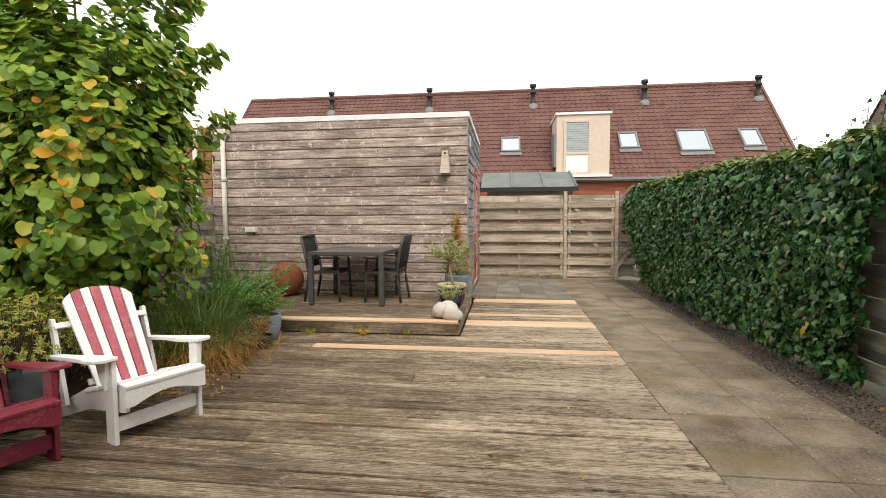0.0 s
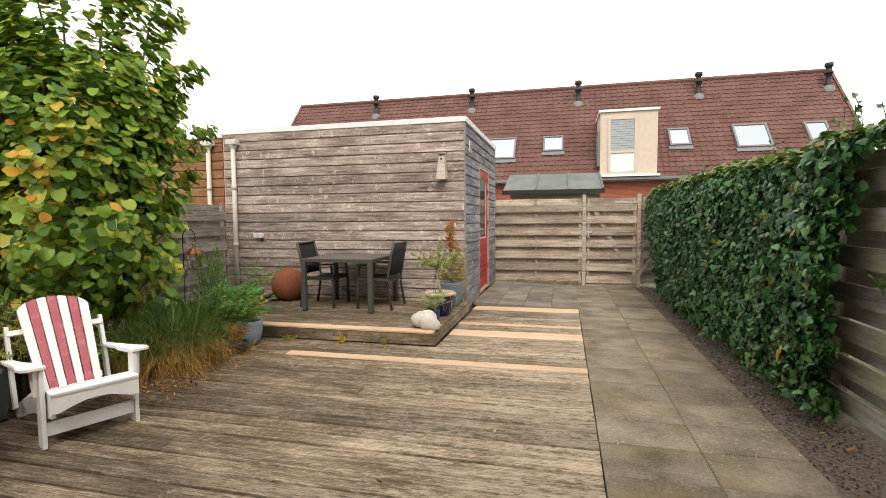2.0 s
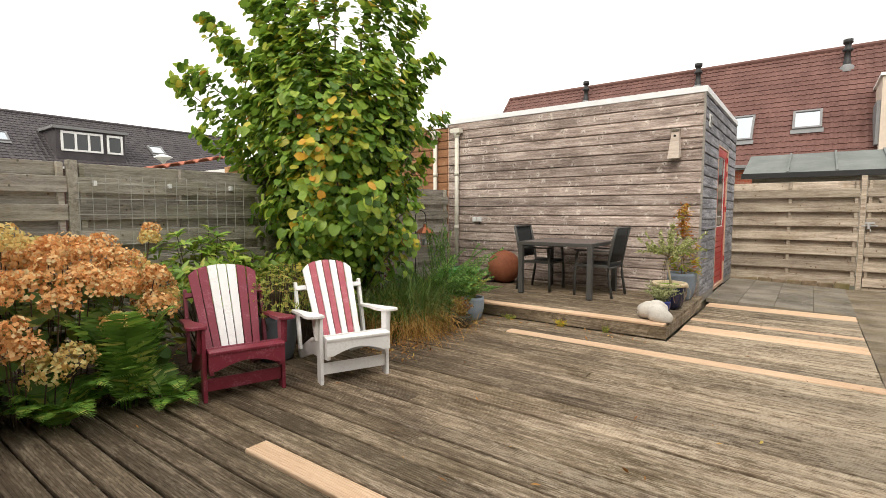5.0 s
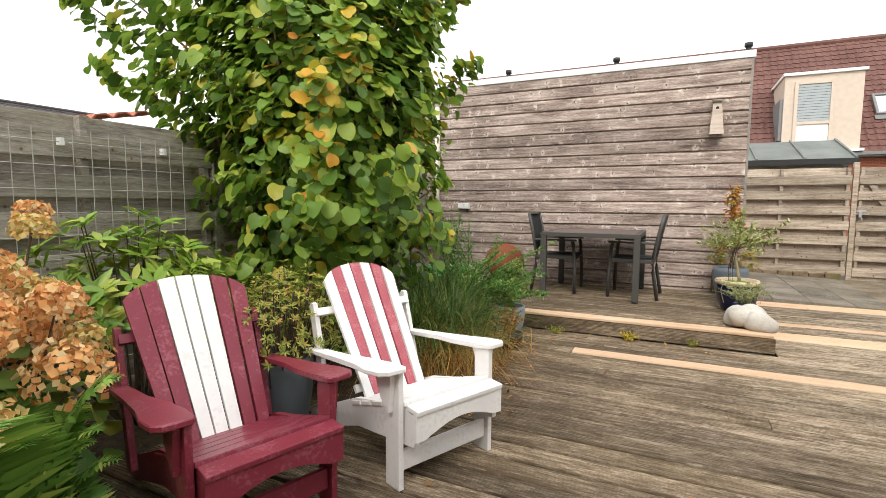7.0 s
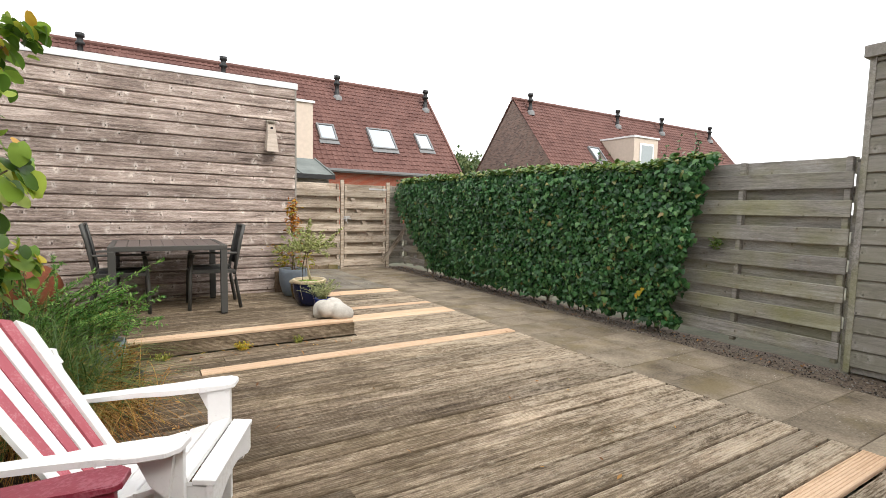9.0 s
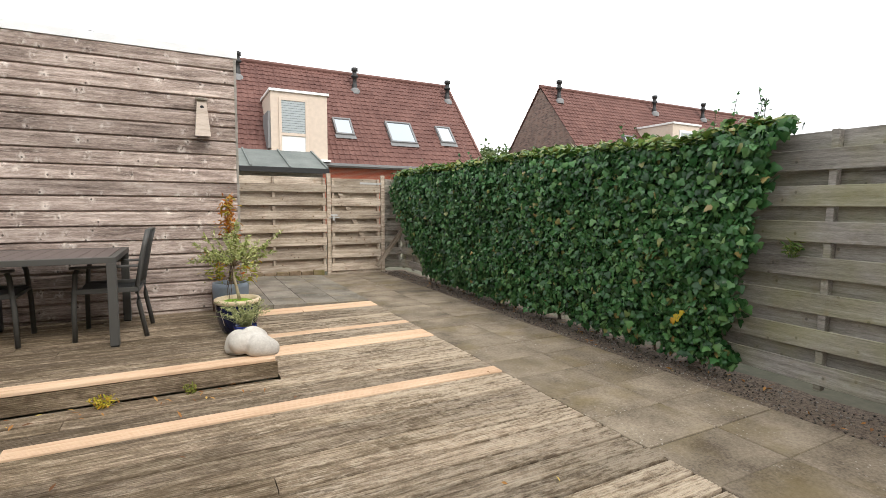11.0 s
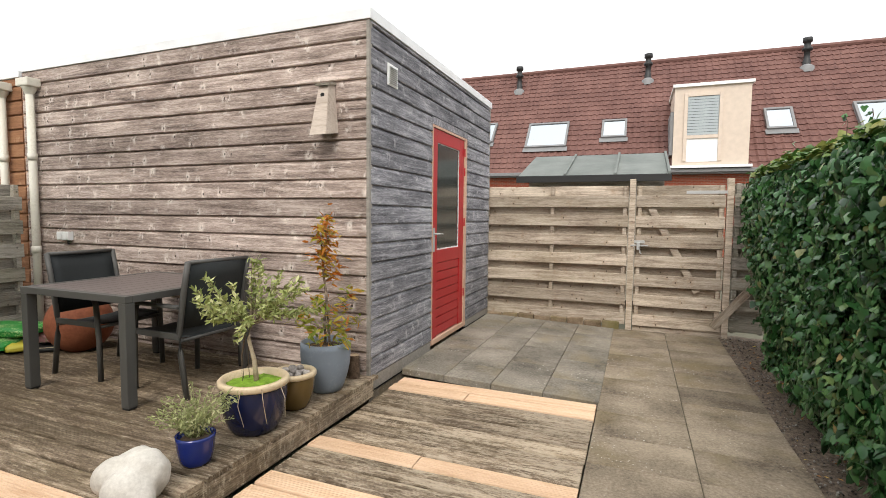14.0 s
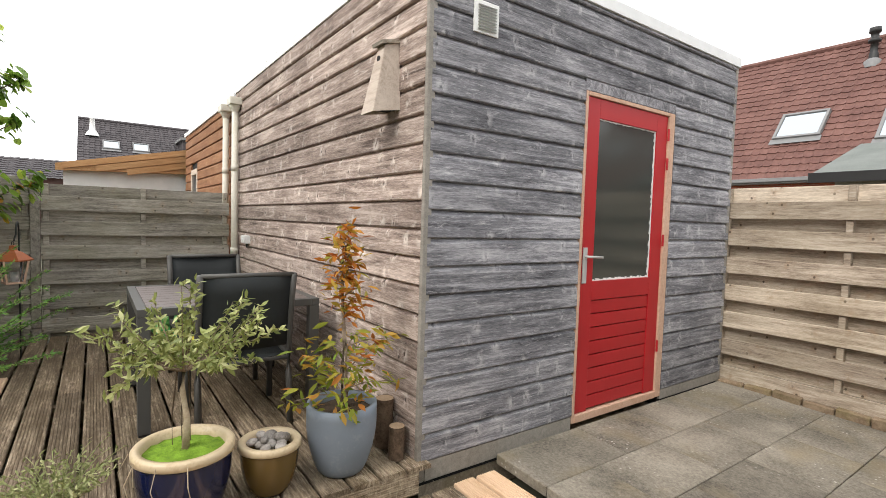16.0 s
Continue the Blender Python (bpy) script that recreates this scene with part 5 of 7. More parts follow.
# bird house on the shed wall
bh = tagged(group_at("bird_house", pose(-0.42, 7.838, 1.985)), "wooden bird house widening downwards on the shed wall", "bird house")
bm = bmesh.new()
fr_ = [(-0.072, 0.0, 0.03), (0.072, 0.0, 0.03), (0.072, -0.165, 0.0), (-0.072, -0.165, 0.0), (-0.042, 0.0, 0.40), (0.042, 0.0, 0.40), (0.042, -0.085, 0.37), (-0.042, -0.085, 0.37)]
vv = [bm.verts.new(p) for p in fr_]
for f in ((3, 2, 6, 7), (0, 3, 7, 4), (2, 1, 5, 6), (1, 0, 4, 5), (7, 6, 5, 4)):
    bm.faces.new([vv[i] for i in f])
part("body", bm, M["bird_wood"], bh)
# floor coloured near-black, as the shade inside the box
box("floor", (-0.066, -0.14, 0.035), (0.066, -0.005, 0.05), M["shade_black"], bh)
bm = bmesh.new()
plate(bm, [(-0.058, -0.115), (0.058, -0.115), (0.054, 0.002), (-0.054, 0.002)], 0.018, pose(0, 0, 0.403, 13))
part("roof", bm, M["fence_dark"], bh)
# entrance: a thin dark disc paints the hole's shade on the uncut front
bm = bmesh.new()
tube(bm, [(0, -0.098, 0.300), (0, -0.1035, 0.2995)], 0.017, 14)
part("entrance_hole", bm, M["shade_black"], bh)

# wall fittings
vn = tagged(group_at("wall_vent", pose(SX1 + 0.024, 8.197, 2.51)), "white plastic louvred vent high on the shed wall", "vent")
box("plate", (-0.003, -0.085, -0.085), (0.010, 0.085, 0.085), M["white"], vn, 0.003)
for i in range(9):
    bm = bmesh.new()
    add_box(bm, (-0.001, -0.062, -0.003), (0.011, 0.062, 0.003))
    o = part("louvre", bm, M["grey_metal"], vn)
    o.matrix_local = pose(0.0105, 0, -0.062 + 0.0155 * i, 0, 35)
sk = tagged(group_at("wall_socket", pose(-3.57, SY0 - 0.022, 1.15)), "white double outdoor socket on the shed wall", "socket")
for i, x in enumerate((-0.045, 0.045)):
    box("socket_box", (x - 0.042, -0.055, -0.042), (x + 0.042, 0.0, 0.042), M["white"], sk, 0.006)
    box("socket_lid", (x - 0.034, -0.062, -0.034), (x + 0.034, -0.0555, 0.034), M["white"], sk, 0.004)
bm = bmesh.new()
tube(bm, [(0.05, -0.03, -0.043), (0.055, -0.03, -0.085)], 0.011, 8)
part("cable_gland", bm, M["black"], sk, "", True)


def downpipe(x, y, top, bottom, label):
    d = tagged(group_at("downpipe", pose(x, y, 0)), label, "downpipe")
    bm = bmesh.new()
    tube(bm, [(0, 0, bottom), (0, 0, top)], 0.037, 16)
    part("pipe", bm, M["pvc"], d, "", True)
    for z in (1.0, 1.95):
        bm = bmesh.new()
        tube(bm, [(0, 0, z - 0.035), (0, 0, z + 0.035)], 0.043, 16)
        part("collar", bm, M["pvc"], d, "", True)
    bm = bmesh.new()
    lathe(bm, [(0.040, top - 0.02), (0.05, top + 0.01), (0.07, top + 0.04), (0.07, top + 0.06)], 16)
    part("outlet", bm, M["pvc"], d, "", True)
    bm = bmesh.new()
    add_box(bm, (-0.095, -0.075, top + 0.05), (0.095, 0.06, top + 0.135), 0.012)
    part("hopper", bm, M["pvc"], d)


downpipe(-3.99, SY0 - 0.075, 2.60, 0.16, "aged cream plastic downpipe on the grey shed")
downpipe(-4.47, SY0 - 0.075, 2.60, 0.0, "aged cream plastic downpipe on the brown shed")

# bags of potting soil and a tray by the wall
M["bag_green"] = paint("green_plastic_bag", (0.03, 0.30, 0.05), 0.3, worn=(0.55, 0.7, 0.3), worn_amount=0.8, scale=7)
M["bag_pink"] = paint("printed_plastic_bag", (0.45, 0.22, 0.22), 0.35, worn=(0.08, 0.3, 0.08), worn_amount=0.9, scale=7)
M["bag_yellow"] = paint("yellow_plastic_bag", (0.6, 0.52, 0.06), 0.35)


def bag(x, y, z, rz, size, mat, label):
    bm = bmesh.new()
    bmesh.ops.create_cube(bm, size=2.0)
    bmesh.ops.subdivide_edges(bm, edges=bm.edges[:], cuts=9, use_grid_fill=True)
    for v in bm.verts:
        d = v.co
        k = (1 - abs(d.x) ** 4 * 0.75) * (1 - abs(d.y) ** 4 * 0.6)
        n1 = noise.noise(Vector((d.x * 2, d.y * 2, d.z + x * 9))) * 0.3
        v.co = Vector((d.x * size[0], d.y * size[1], d.z * size[2] * (0.12 + 0.88 * k) * (1 + n1)))
    o = tagged(part("soil_bag", bm, mat, None, "", True), label, "bag", "bags of potting soil")
    o.matrix_world = pose(x, y, z, 0, 0, rz)


bag(-3.62, 7.18, TZ + 0.055, 14, (0.34, 0.2, 0.062), M["bag_green"], "shiny green plastic bag of potting soil lying flat")
bag(-3.56, 7.28, TZ + 0.155, 20, (0.33, 0.19, 0.055), M["bag_green"], "shiny green plastic bag of potting soil on another")
bag(-3.50, 7.52, TZ + 0.06, 8, (0.32, 0.17, 0.066), M["bag_pink"], "pink and green printed bag of potting soil")
bag(-3.30, 7.22, TZ + 0.04, -20, (0.16, 0.1, 0.04), M["bag_yellow"], "small yellow plastic bag beside the soil")
bm = bmesh.new()
lathe(bm, [(0.0, 0.006), (0.155, 0.006), (0.165, 0.035), (0.172, 0.037), (0.174, 0.0), (0.0, 0.0)], 32)
o = tagged(part("saucer_tray", bm, M["black"], None, "", True), "round black plant saucer with a pale rim", "saucer")
o.matrix_world = pose(-3.12, 7.40, TZ)
bm = bmesh.new()
lathe(bm, [(0.160, 0.037), (0.166, 0.042), (0.174, 0.038)], 32)
part("rim", bm, M["cream_glaze"], o, "pale rim", True)

# lantern on a shepherd's hook
M["copper"] = paint("copper_roof", (0.42, 0.13, 0.05), 0.4, worn=(0.25, 0.09, 0.05), worn_amount=0.5)
M["copper"].node_tree.nodes["Principled BSDF"].inputs["Metallic"].default_value = 0.5
M["clear"], nt_, b_ = blank("clear_glass", 0.02)
b_.inputs["Transmission Weight"].default_value = 1.0
LX, LY, LZ = -3.22, 5.93, 0.80
hk = bmesh.new()
tube(hk, [(LX - 0.19, LY + 0.02, -0.1), (LX - 0.19, LY + 0.02, 1.2)] + [(LX - 0.095 - 0.095 * math.cos(math.pi * i / 8), LY + 0.02, 1.2 + 0.10 * math.sin(math.pi * i / 8)) for i in range(1, 9)] + [(LX, LY + 0.01, 1.165), (LX + 0.02, LY + 0.01, 1.15)], 0.006, 8)
tagged(part("shepherd_hook", hk, M["black"], None, "", True), "thin black iron hook standing in the bed", "hook")
ln = tagged(group_at("lantern", pose(LX, LY, LZ, 0, 0, 20)), "copper and wood lantern hanging from an iron hook", "lantern")
bm = bmesh.new()
lathe(bm, [(0.0, 0.315), (0.022, 0.31), (0.03, 0.27), (0.06, 0.255), (0.135, 0.195), (0.135, 0.185), (0.02, 0.185)], 4)
part("roof", bm, M["copper"], ln, "copper lantern roof")
bm = bmesh.new()
tube(bm, [(0.03 * math.cos(math.pi * i / 8), 0, 0.315 + 0.032 * math.sin(math.pi * i / 8)) for i in range(9)], 0.003, 6)
part("ring", bm, M["black"], ln, "", True)
bm = bmesh.new()
add_box(bm, (-0.062, -0.062, 0.0), (0.062, 0.062, 0.015), 0.003)
part("base", bm, M["raw_frame"], ln)
for a in range(4):
    sx, sy = ((-1, -1), (1, -1), (1, 1), (-1, 1))[a]
    bm = bmesh.new()
    tube(bm, [(sx * 0.055, sy * 0.055, 0.015), (sx * 0.078, sy * 0.078, 0.186)], 0.009, 4)
    part("corner_post", bm, M["raw_frame"], ln)
    nx, ny = ((-1, -1), (1, -1), (1, 1), (-1, 1))[(a + 1) % 4]
    g = from_data("pane", [(sx * 0.053, sy * 0.053, 0.016), (nx * 0.053, ny * 0.053, 0.016), (nx * 0.075, ny * 0.075, 0.185), (sx * 0.075, sy * 0.075, 0.185)], [(0, 1, 2, 3)], M["clear"], ln)
    g.visible_shadow = False
bm = bmesh.new()
tube(bm, [(0, 0, 0.0155), (0, 0, 0.10)], 0.028, 12)
part("candle", bm, M["white"], ln, "white candle", True)

# wire mesh fixed to the side fence
M["wire"] = paint("dull_wire", (0.40, 0.40, 0.36), 0.5)
mesh = tagged(group_at("wire_trellis", pose(-4.115, 1.55, 0)), "square wire mesh fixed flat on the dark fence", "trellis")
for i in range(16):
    bm = bmesh.new()
    tube(bm, [(0, 0.62 + 0.105 * i, 0.25), (0.004, 0.62 + 0.105 * i, 1.62)], 0.0028, 4)
    part("wire", bm, M["wire"], mesh)
for i in range(9):
    bm = bmesh.new()
    tube(bm, [(0.004, 0.60, 0.42 + 0.14 * i), (0.004, 2.2, 0.42 + 0.14 * i)], 0.0028, 4)
    part("wire", bm, M["wire"], mesh)
for y in (0.75, 1.4, 2.05):
    box("clip", (-0.03, y - 0.012, 1.52), (0.012, y + 0.012, 1.565), M["white"], mesh)

# street lamp far off, and the tiled edge of the roof next door
lamp = tagged(group_at("street_lamp", pose(-25.0, 12.1, 0)), "grey street lamp with a flat round head", "street lamp")
bm = bmesh.new()
tube(bm, [(0, 0, -0.16), (0, 0, 3.7)], [0.06, 0.045], 10)
part("pole", bm, M["grey_metal"], lamp, "", True)
bm = bmesh.new()
lathe(bm, [(0.05, 3.65), (0.16, 3.8), (0.42, 3.95), (0.42, 3.99), (0.15, 4.1), (0.0, 4.12)], 20)
part("lamp_head", bm, M["white"], lamp, "", True)
pt = tagged(group_at("neighbour_roof_edge"), "low red pantile roof edge over a brick wall next door", "roof")
M["pantile"] = mineral("orange_red_pantile", (0.34, 0.10, 0.06), (0.5, 0.2, 0.13), 2.0, 20, 0.8)
box("wall", (-7.2, 3.35, 0.0), (-6.12, 4.9, 1.72), M["brick_brown"], pt)
for i in range(7):
    o = prism("roof_tile", [(-0.11, 0.0), (-0.05, 0.05), (0.05, 0.05), (0.11, 0.0), (0.09, 0.0), (0.04, 0.035), (-0.04, 0.035), (-0.09, 0.0)], 0.34, M["pantile"], pt, pose(-6.0, 3.4 + 0.2 * i, 1.80 + 0.046 * i, 13, 0, 0))

# ---- plants ----
IVY = ([(0, -0.42, 0.0), (0.30, -0.50, -0.04), (0.55, -0.22, -0.09), (0.34, 0.02, -0.02), (0.30, 0.22, -0.05), (0.0, 0.60, -0.10), (-0.30, 0.22, -0.05), (-0.34, 0.02, -0.02), (-0.55, -0.22, -0.09), (-0.30, -0.50, -0.04), (0, -0.05, 0.05)], [(0, 1, 10), (1, 2, 10), (2, 3, 10), (3, 4, 10), (4, 5, 10), (5, 6, 10), (6, 7, 10), (7, 8, 10), (8, 9, 10), (9, 0, 10)])
RIM = [(0.0, -0.42), (0.16, -0.50), (0.33, -0.48), (0.44, -0.30), (0.49, -0.08), (0.46, 0.14), (0.36, 0.33), (0.19, 0.46), (0.0, 0.54)]
RIM = RIM + [(-x, y) for x, y in RIM[-2:0:-1]]
ROUND = ([(x * (1 + 0.07 * math.sin(5 * i)), y * (1 + 0.05 * math.cos(4 * i)), 0.05 * math.sin(7 * i) - 0.20 * abs(y) ** 2 + 0.07 * abs(x)) for i, (x, y) in enumerate(RIM)] + [(0, -0.1, 0.0)], [(i, (i + 1) % len(RIM), len(RIM)) for i in range(len(RIM))])
LANCE = ([(0, -0.5, 0.0), (0.12, -0.2, 0.03), (0.15, 0.1, 0.03), (0.0, 0.5, -0.08), (-0.15, 0.1, 0.03), (-0.12, -0.2, 0.03), (0, 0.0, -0.01)], [(0, 1, 2, 6), (2, 3, 6), (3, 4, 6), (4, 5, 0, 6)])
FLORET = ([(0, -0.5, 0.0), (0.5, 0, 0.12), (0, 0.5, 0.0), (-0.5, 0, 0.12)], [(0, 1, 2), (0, 2, 3)])

M["ivy"] = foliage("ivy_leaves", [(0.0, (0.012, 0.046, 0.014)), (0.35, (0.032, 0.108, 0.030)), (0.75, (0.070, 0.185, 0.058)), (0.96, (0.14, 0.27, 0.09)), (1.0, (0.30, 0.22, 0.08))], 0.30, 0.14)
M["ivy_top"] = foliage("young_ivy_leaves", [(0.0, (0.05, 0.12, 0.025)), (0.6, (0.13, 0.21, 0.04)), (1.0, (0.26, 0.26, 0.07))], 0.4, 0.2)
M["hazel"] = foliage("tree_leaves", [(0.0, (0.07, 0.14, 0.024)), (0.35, (0.17, 0.31, 0.045)), (0.75, (0.33, 0.48, 0.072)), (0.94, (0.52, 0.61, 0.095)), (1.0, (0.70, 0.60, 0.09))], 0.42, 0.42)
M["hazel_yellow"] = foliage("turning_leaves", [(0.0, (0.34, 0.36, 0.04)), (0.5, (0.66, 0.52, 0.05)), (0.8, (0.74, 0.44, 0.05)), (1.0, (0.66, 0.27, 0.04))], 0.45, 0.35)
M["shrub"] = foliage("glossy_shrub_leaves", [(0.0, (0.13, 0.26, 0.03)), (0.6, (0.30, 0.46, 0.06)), (1.0, (0.55, 0.58, 0.12))], 0.3, 0.25)
M["fern"] = foliage("fern_fronds", [(0.0, (0.09, 0.21, 0.03)), (0.6, (0.20, 0.39, 0.06)), (0.9, (0.36, 0.52, 0.09)), (1.0, (0.56, 0.58, 0.14))], 0.5, 0.3)
M["hydrangea_leaf"] = foliage("hydrangea_leaves", [(0.0, (0.05, 0.12, 0.02)), (0.7, (0.13, 0.22, 0.04)), (1.0, (0.38, 0.33, 0.06))], 0.5, 0.25)
M["hydrangea"] = foliage("dried_hydrangea_florets", [(0.0, (0.55, 0.22, 0.07)), (0.35, (0.88, 0.46, 0.17)), (0.75, (0.93, 0.64, 0.31)), (1.0, (0.92, 0.80, 0.46))], 0.8, 0.3)
M["hydrangea_green"] = foliage("fading_hydrangea_florets", [(0.0, (0.60, 0.34, 0.11)), (0.35, (0.80, 0.58, 0.20)), (0.75, (0.86, 0.72, 0.32)), (1.0, (0.74, 0.76, 0.36))], 0.8, 0.3)
M["grass"] = foliage("ornamental_grass", [(0.0, (0.035, 0.085, 0.015)), (0.6, (0.09, 0.17, 0.03)), (0.9, (0.20, 0.25, 0.05)), (1.0, (0.42, 0.30, 0.09))], 0.5, 0.2)
M["dry_grass"] = foliage("dry_grass", [(0.0, (0.20, 0.09, 0.025)), (0.6, (0.46, 0.24, 0.055)), (1.0, (0.62, 0.40, 0.12))], 0.7, 0.2)
M["juniper"] = foliage("juniper_sprays", [(0.0, (0.07, 0.19, 0.04)), (0.6, (0.18, 0.38, 0.08)), (1.0, (0.38, 0.55, 0.14))], 0.5, 0.35)
M["olive"] = foliage("olive_leaves", [(0.0, (0.18, 0.22, 0.06)), (0.6, (0.40, 0.44, 0.15)), (1.0, (0.58, 0.58, 0.29))], 0.45, 0.25)
M["maple"] = foliage("autumn_maple_leaves", [(0.0, (0.40, 0.10, 0.02)), (0.4, (0.55, 0.22, 0.03)), (0.75, (0.50, 0.34, 0.05)), (1.0, (0.25, 0.30, 0.04))], 0.5, 0.35)
M["maple_low"] = foliage("turning_maple_leaves", [(0.0, (0.16, 0.25, 0.03)), (0.5, (0.35, 0.34, 0.04)), (0.8, (0.5, 0.28, 0.04)), (1.0, (0.45, 0.12, 0.03))], 0.5, 0.35)
M["dry_leaf"] = foliage("dead_leaves", [(0.0, (0.12, 0.05, 0.02)), (0.5, (0.34, 0.15, 0.045)), (0.85, (0.50, 0.27, 0.07)), (1.0, (0.56, 0.42, 0.1))], 0.8, 0.1)
M["red_leaf"] = foliage("dark_red_leaves", [(0.0, (0.12, 0.015, 0.015)), (0.6, (0.25, 0.04, 0.03)), (1.0, (0.4, 0.12, 0.06))], 0.5, 0.25)
M["herb"] = foliage("grey_green_herb", [(0.0, (0.18, 0.21, 0.07)), (0.6, (0.38, 0.41, 0.18)), (1.0, (0.56, 0.55, 0.30))], 0.6, 0.25)
M["dull_shrub"] = foliage("fading_shrub_leaves", [(0.0, (0.15, 0.20, 0.03)), (0.5, (0.34, 0.38, 0.07)), (0.8, (0.50, 0.42, 0.09)), (1.0, (0.50, 0.30, 0.09))], 0.6, 0.3)
M["far_leaf"] = foliage("far_tree_leaves", [(0.0, (0.05, 0.09, 0.03)), (1.0, (0.16, 0.2, 0.07))], 0.6, 0.2)
M["twig"] = mineral("dark_twigs", (0.05, 0.035, 0.022), (0.14, 0.10, 0.07), 30.0, 90, 0.9)

# ivy over the side fence
rng = np.random.default_rng(5)


def ivy_points(n, depth):
    out = []
    while len(out) < n:
        z = rng.uniform(0.10, 2.03)
        y = rng.uniform(3.75, 11.05)
        far = 9.1 + 1.9 * min(1.0, max(0.0, z - 0.1) / 1.35) ** 0.8 + 0.15 * noise.noise((z * 5, 2, 3))
        near = 4.33 - 0.36 * (z / 1.9) + 0.16 * noise.noise((z * 4.5, 0.3, 9))
        low = 0.10 + 0.10 * noise.noise((y * 1.7, 4, 1)) + 0.07 * noise.noise((y * 6, 4, 7))
        top = 1.895 - 0.05 * max(0.0, 1 - (y - 4.0) / 2.5) + 0.07 * noise.noise((y * 1.1, 8, 8)) + 0.05 * noise.noise((y * 4, 8, 2)) - 0.02
        if z < low or z > top or y < near or y > far:
            continue
        edge = min(1.0, (top - z) / 0.22)
        bulge = 0.07 * noise.noise((y * 1.3, z * 1.6, 4)) + 0.05 * noise.noise((y * 3.6, z * 3.6, 11)) + 0.03 * math.sin(z * 1.8)
        x = 2.94 - bulge + 0.16 * (1 - edge) ** 2 + depth
        out.append((x, y, z))
    return np.array(out)


hedge = tagged(group_at("ivy_hedge"), "dense dark green ivy covering the side fence", "ivy")
pts = ivy_points(26000, 0.0) + rng.normal(0, 1, (26000, 3)) * np.array([0.038, 0.016, 0.016])
nrm = np.array([-1.0, 0, 0.32]) + rng.normal(0, 0.5, (26000, 3))
upv = np.array([0, 0, -1.0]) + rng.normal(0, 0.55, (26000, 3))
o = scatter("leaves", IVY, pts, nrm, rng.uniform(0.032, 0.078, 26000), M["ivy"], hedge, rng, upv)
o["kind"] = "stuff"
pts = ivy_points(10000, 0.07) + rng.normal(0, 0.02, (10000, 3))
o = scatter("inner_leaves", IVY, pts, np.array([-1.0, 0, 0.2]) + rng.normal(0, 0.5, (10000, 3)), rng.uniform(0.05, 0.09, 10000), M["ivy"], hedge, rng, np.array([0, 0, -1.0]) + rng.normal(0, 0.7, (10000, 3)))
o["kind"] = "stuff"
n = 3200
ty = rng.uniform(4.06, 10.95, n)
tx = rng.uniform(2.93, 3.42, n)
tz = np.array([1.895 - 0.05 * max(0.0, 1 - (a - 4.0) / 2.5) + 0.07 * noise.noise((a * 1.1, 8, 8)) + 0.05 * noise.noise((a * 4, 8, 2)) - 0.02 for a in ty]) + 0.05 * np.sin((tx - 2.93) * 6) + rng.normal(0, 0.022, n)
o = scatter("top_leaves", IVY, np.stack([tx, ty, tz], 1), np.array([-0.25, 0, 1.0]) + rng.normal(0, 0.45, (n, 3)), rng.uniform(0.04, 0.085, n), M["ivy_top"], hedge, rng)
o["kind"] = "stuff"
for i in range(13):
    y = rng.choice([rng.uniform(4.1, 4.7), rng.uniform(4.0, 10.6)])
    x = rng.uniform(2.95, 3.3)
    h = rng.uniform(0.05, 0.18 if y < 5 else 0.09)
    p0 = (x, y, 1.86)
    p1 = (x + rng.normal(0, 0.04), y + rng.normal(0, 0.06), 1.98 + h)
    bm = tube(bmesh.new(), [p0, ((p0[0] + p1[0]) / 2 + 0.01, (p0[1] + p1[1]) / 2, 1.97 + h / 2), p1], 0.0025, 4)
    sp = part("shoot", bm, M["twig"], hedge)
    k = 7
    tt = np.linspace(0.3, 1, k)[:, None]
    o = scatter("shoot_leaves", IVY, np.array(p0) * (1 - tt) + np.array(p1) * tt + rng.normal(0, 0.018, (k, 3)), rng.normal(0, 1, (k, 3)) + (0, 0, 0.6), rng.uniform(0.02, 0.04, k), M["ivy"], sp, rng)
    o["kind"] = "stuff"
# woody stems behind the leaves
for i in range(22):
    y = rng.uniform(4.7, 9.6)
    pth = [(3.10 + rng.normal(0, 0.02), y + rng.normal(0, 0.08) * k, 0.0 + 0.3 * k) for k in range(6)]
    part("stem", tube(bmesh.new(), pth, [0.012, 0.010, 0.009, 0.008, 0.007, 0.005], 5), M["twig"], hedge)
o = scatter("yellow_leaves", IVY, [(2.86, 4.62, 0.42), (2.87, 4.66, 0.38), (2.86, 4.58, 0.46)], [(-1, 0, 0.2)] * 3, [0.07, 0.06, 0.05], M["hazel_yellow"], hedge, rng)
o["kind"] = "stuff"


def bez(a, b, c, t):
    a, b, c = Vector(a), Vector(b), Vector(c)
    return a * (1 - t) ** 2 + b * 2 * t * (1 - t) + c * t * t


# hazel-like tree of many stems
tree = tagged(group_at("tree", pose(0, 0, 0)), "bushy many-stemmed tree with round green and yellow leaves", "tree")
rt = np.random.default_rng(21)
TB = Vector((-3.4, 4.6, -0.05))
leaf_at, leaf_n, leaf_up = [], [], []
yel_at, yel_n = [], []
tips = []
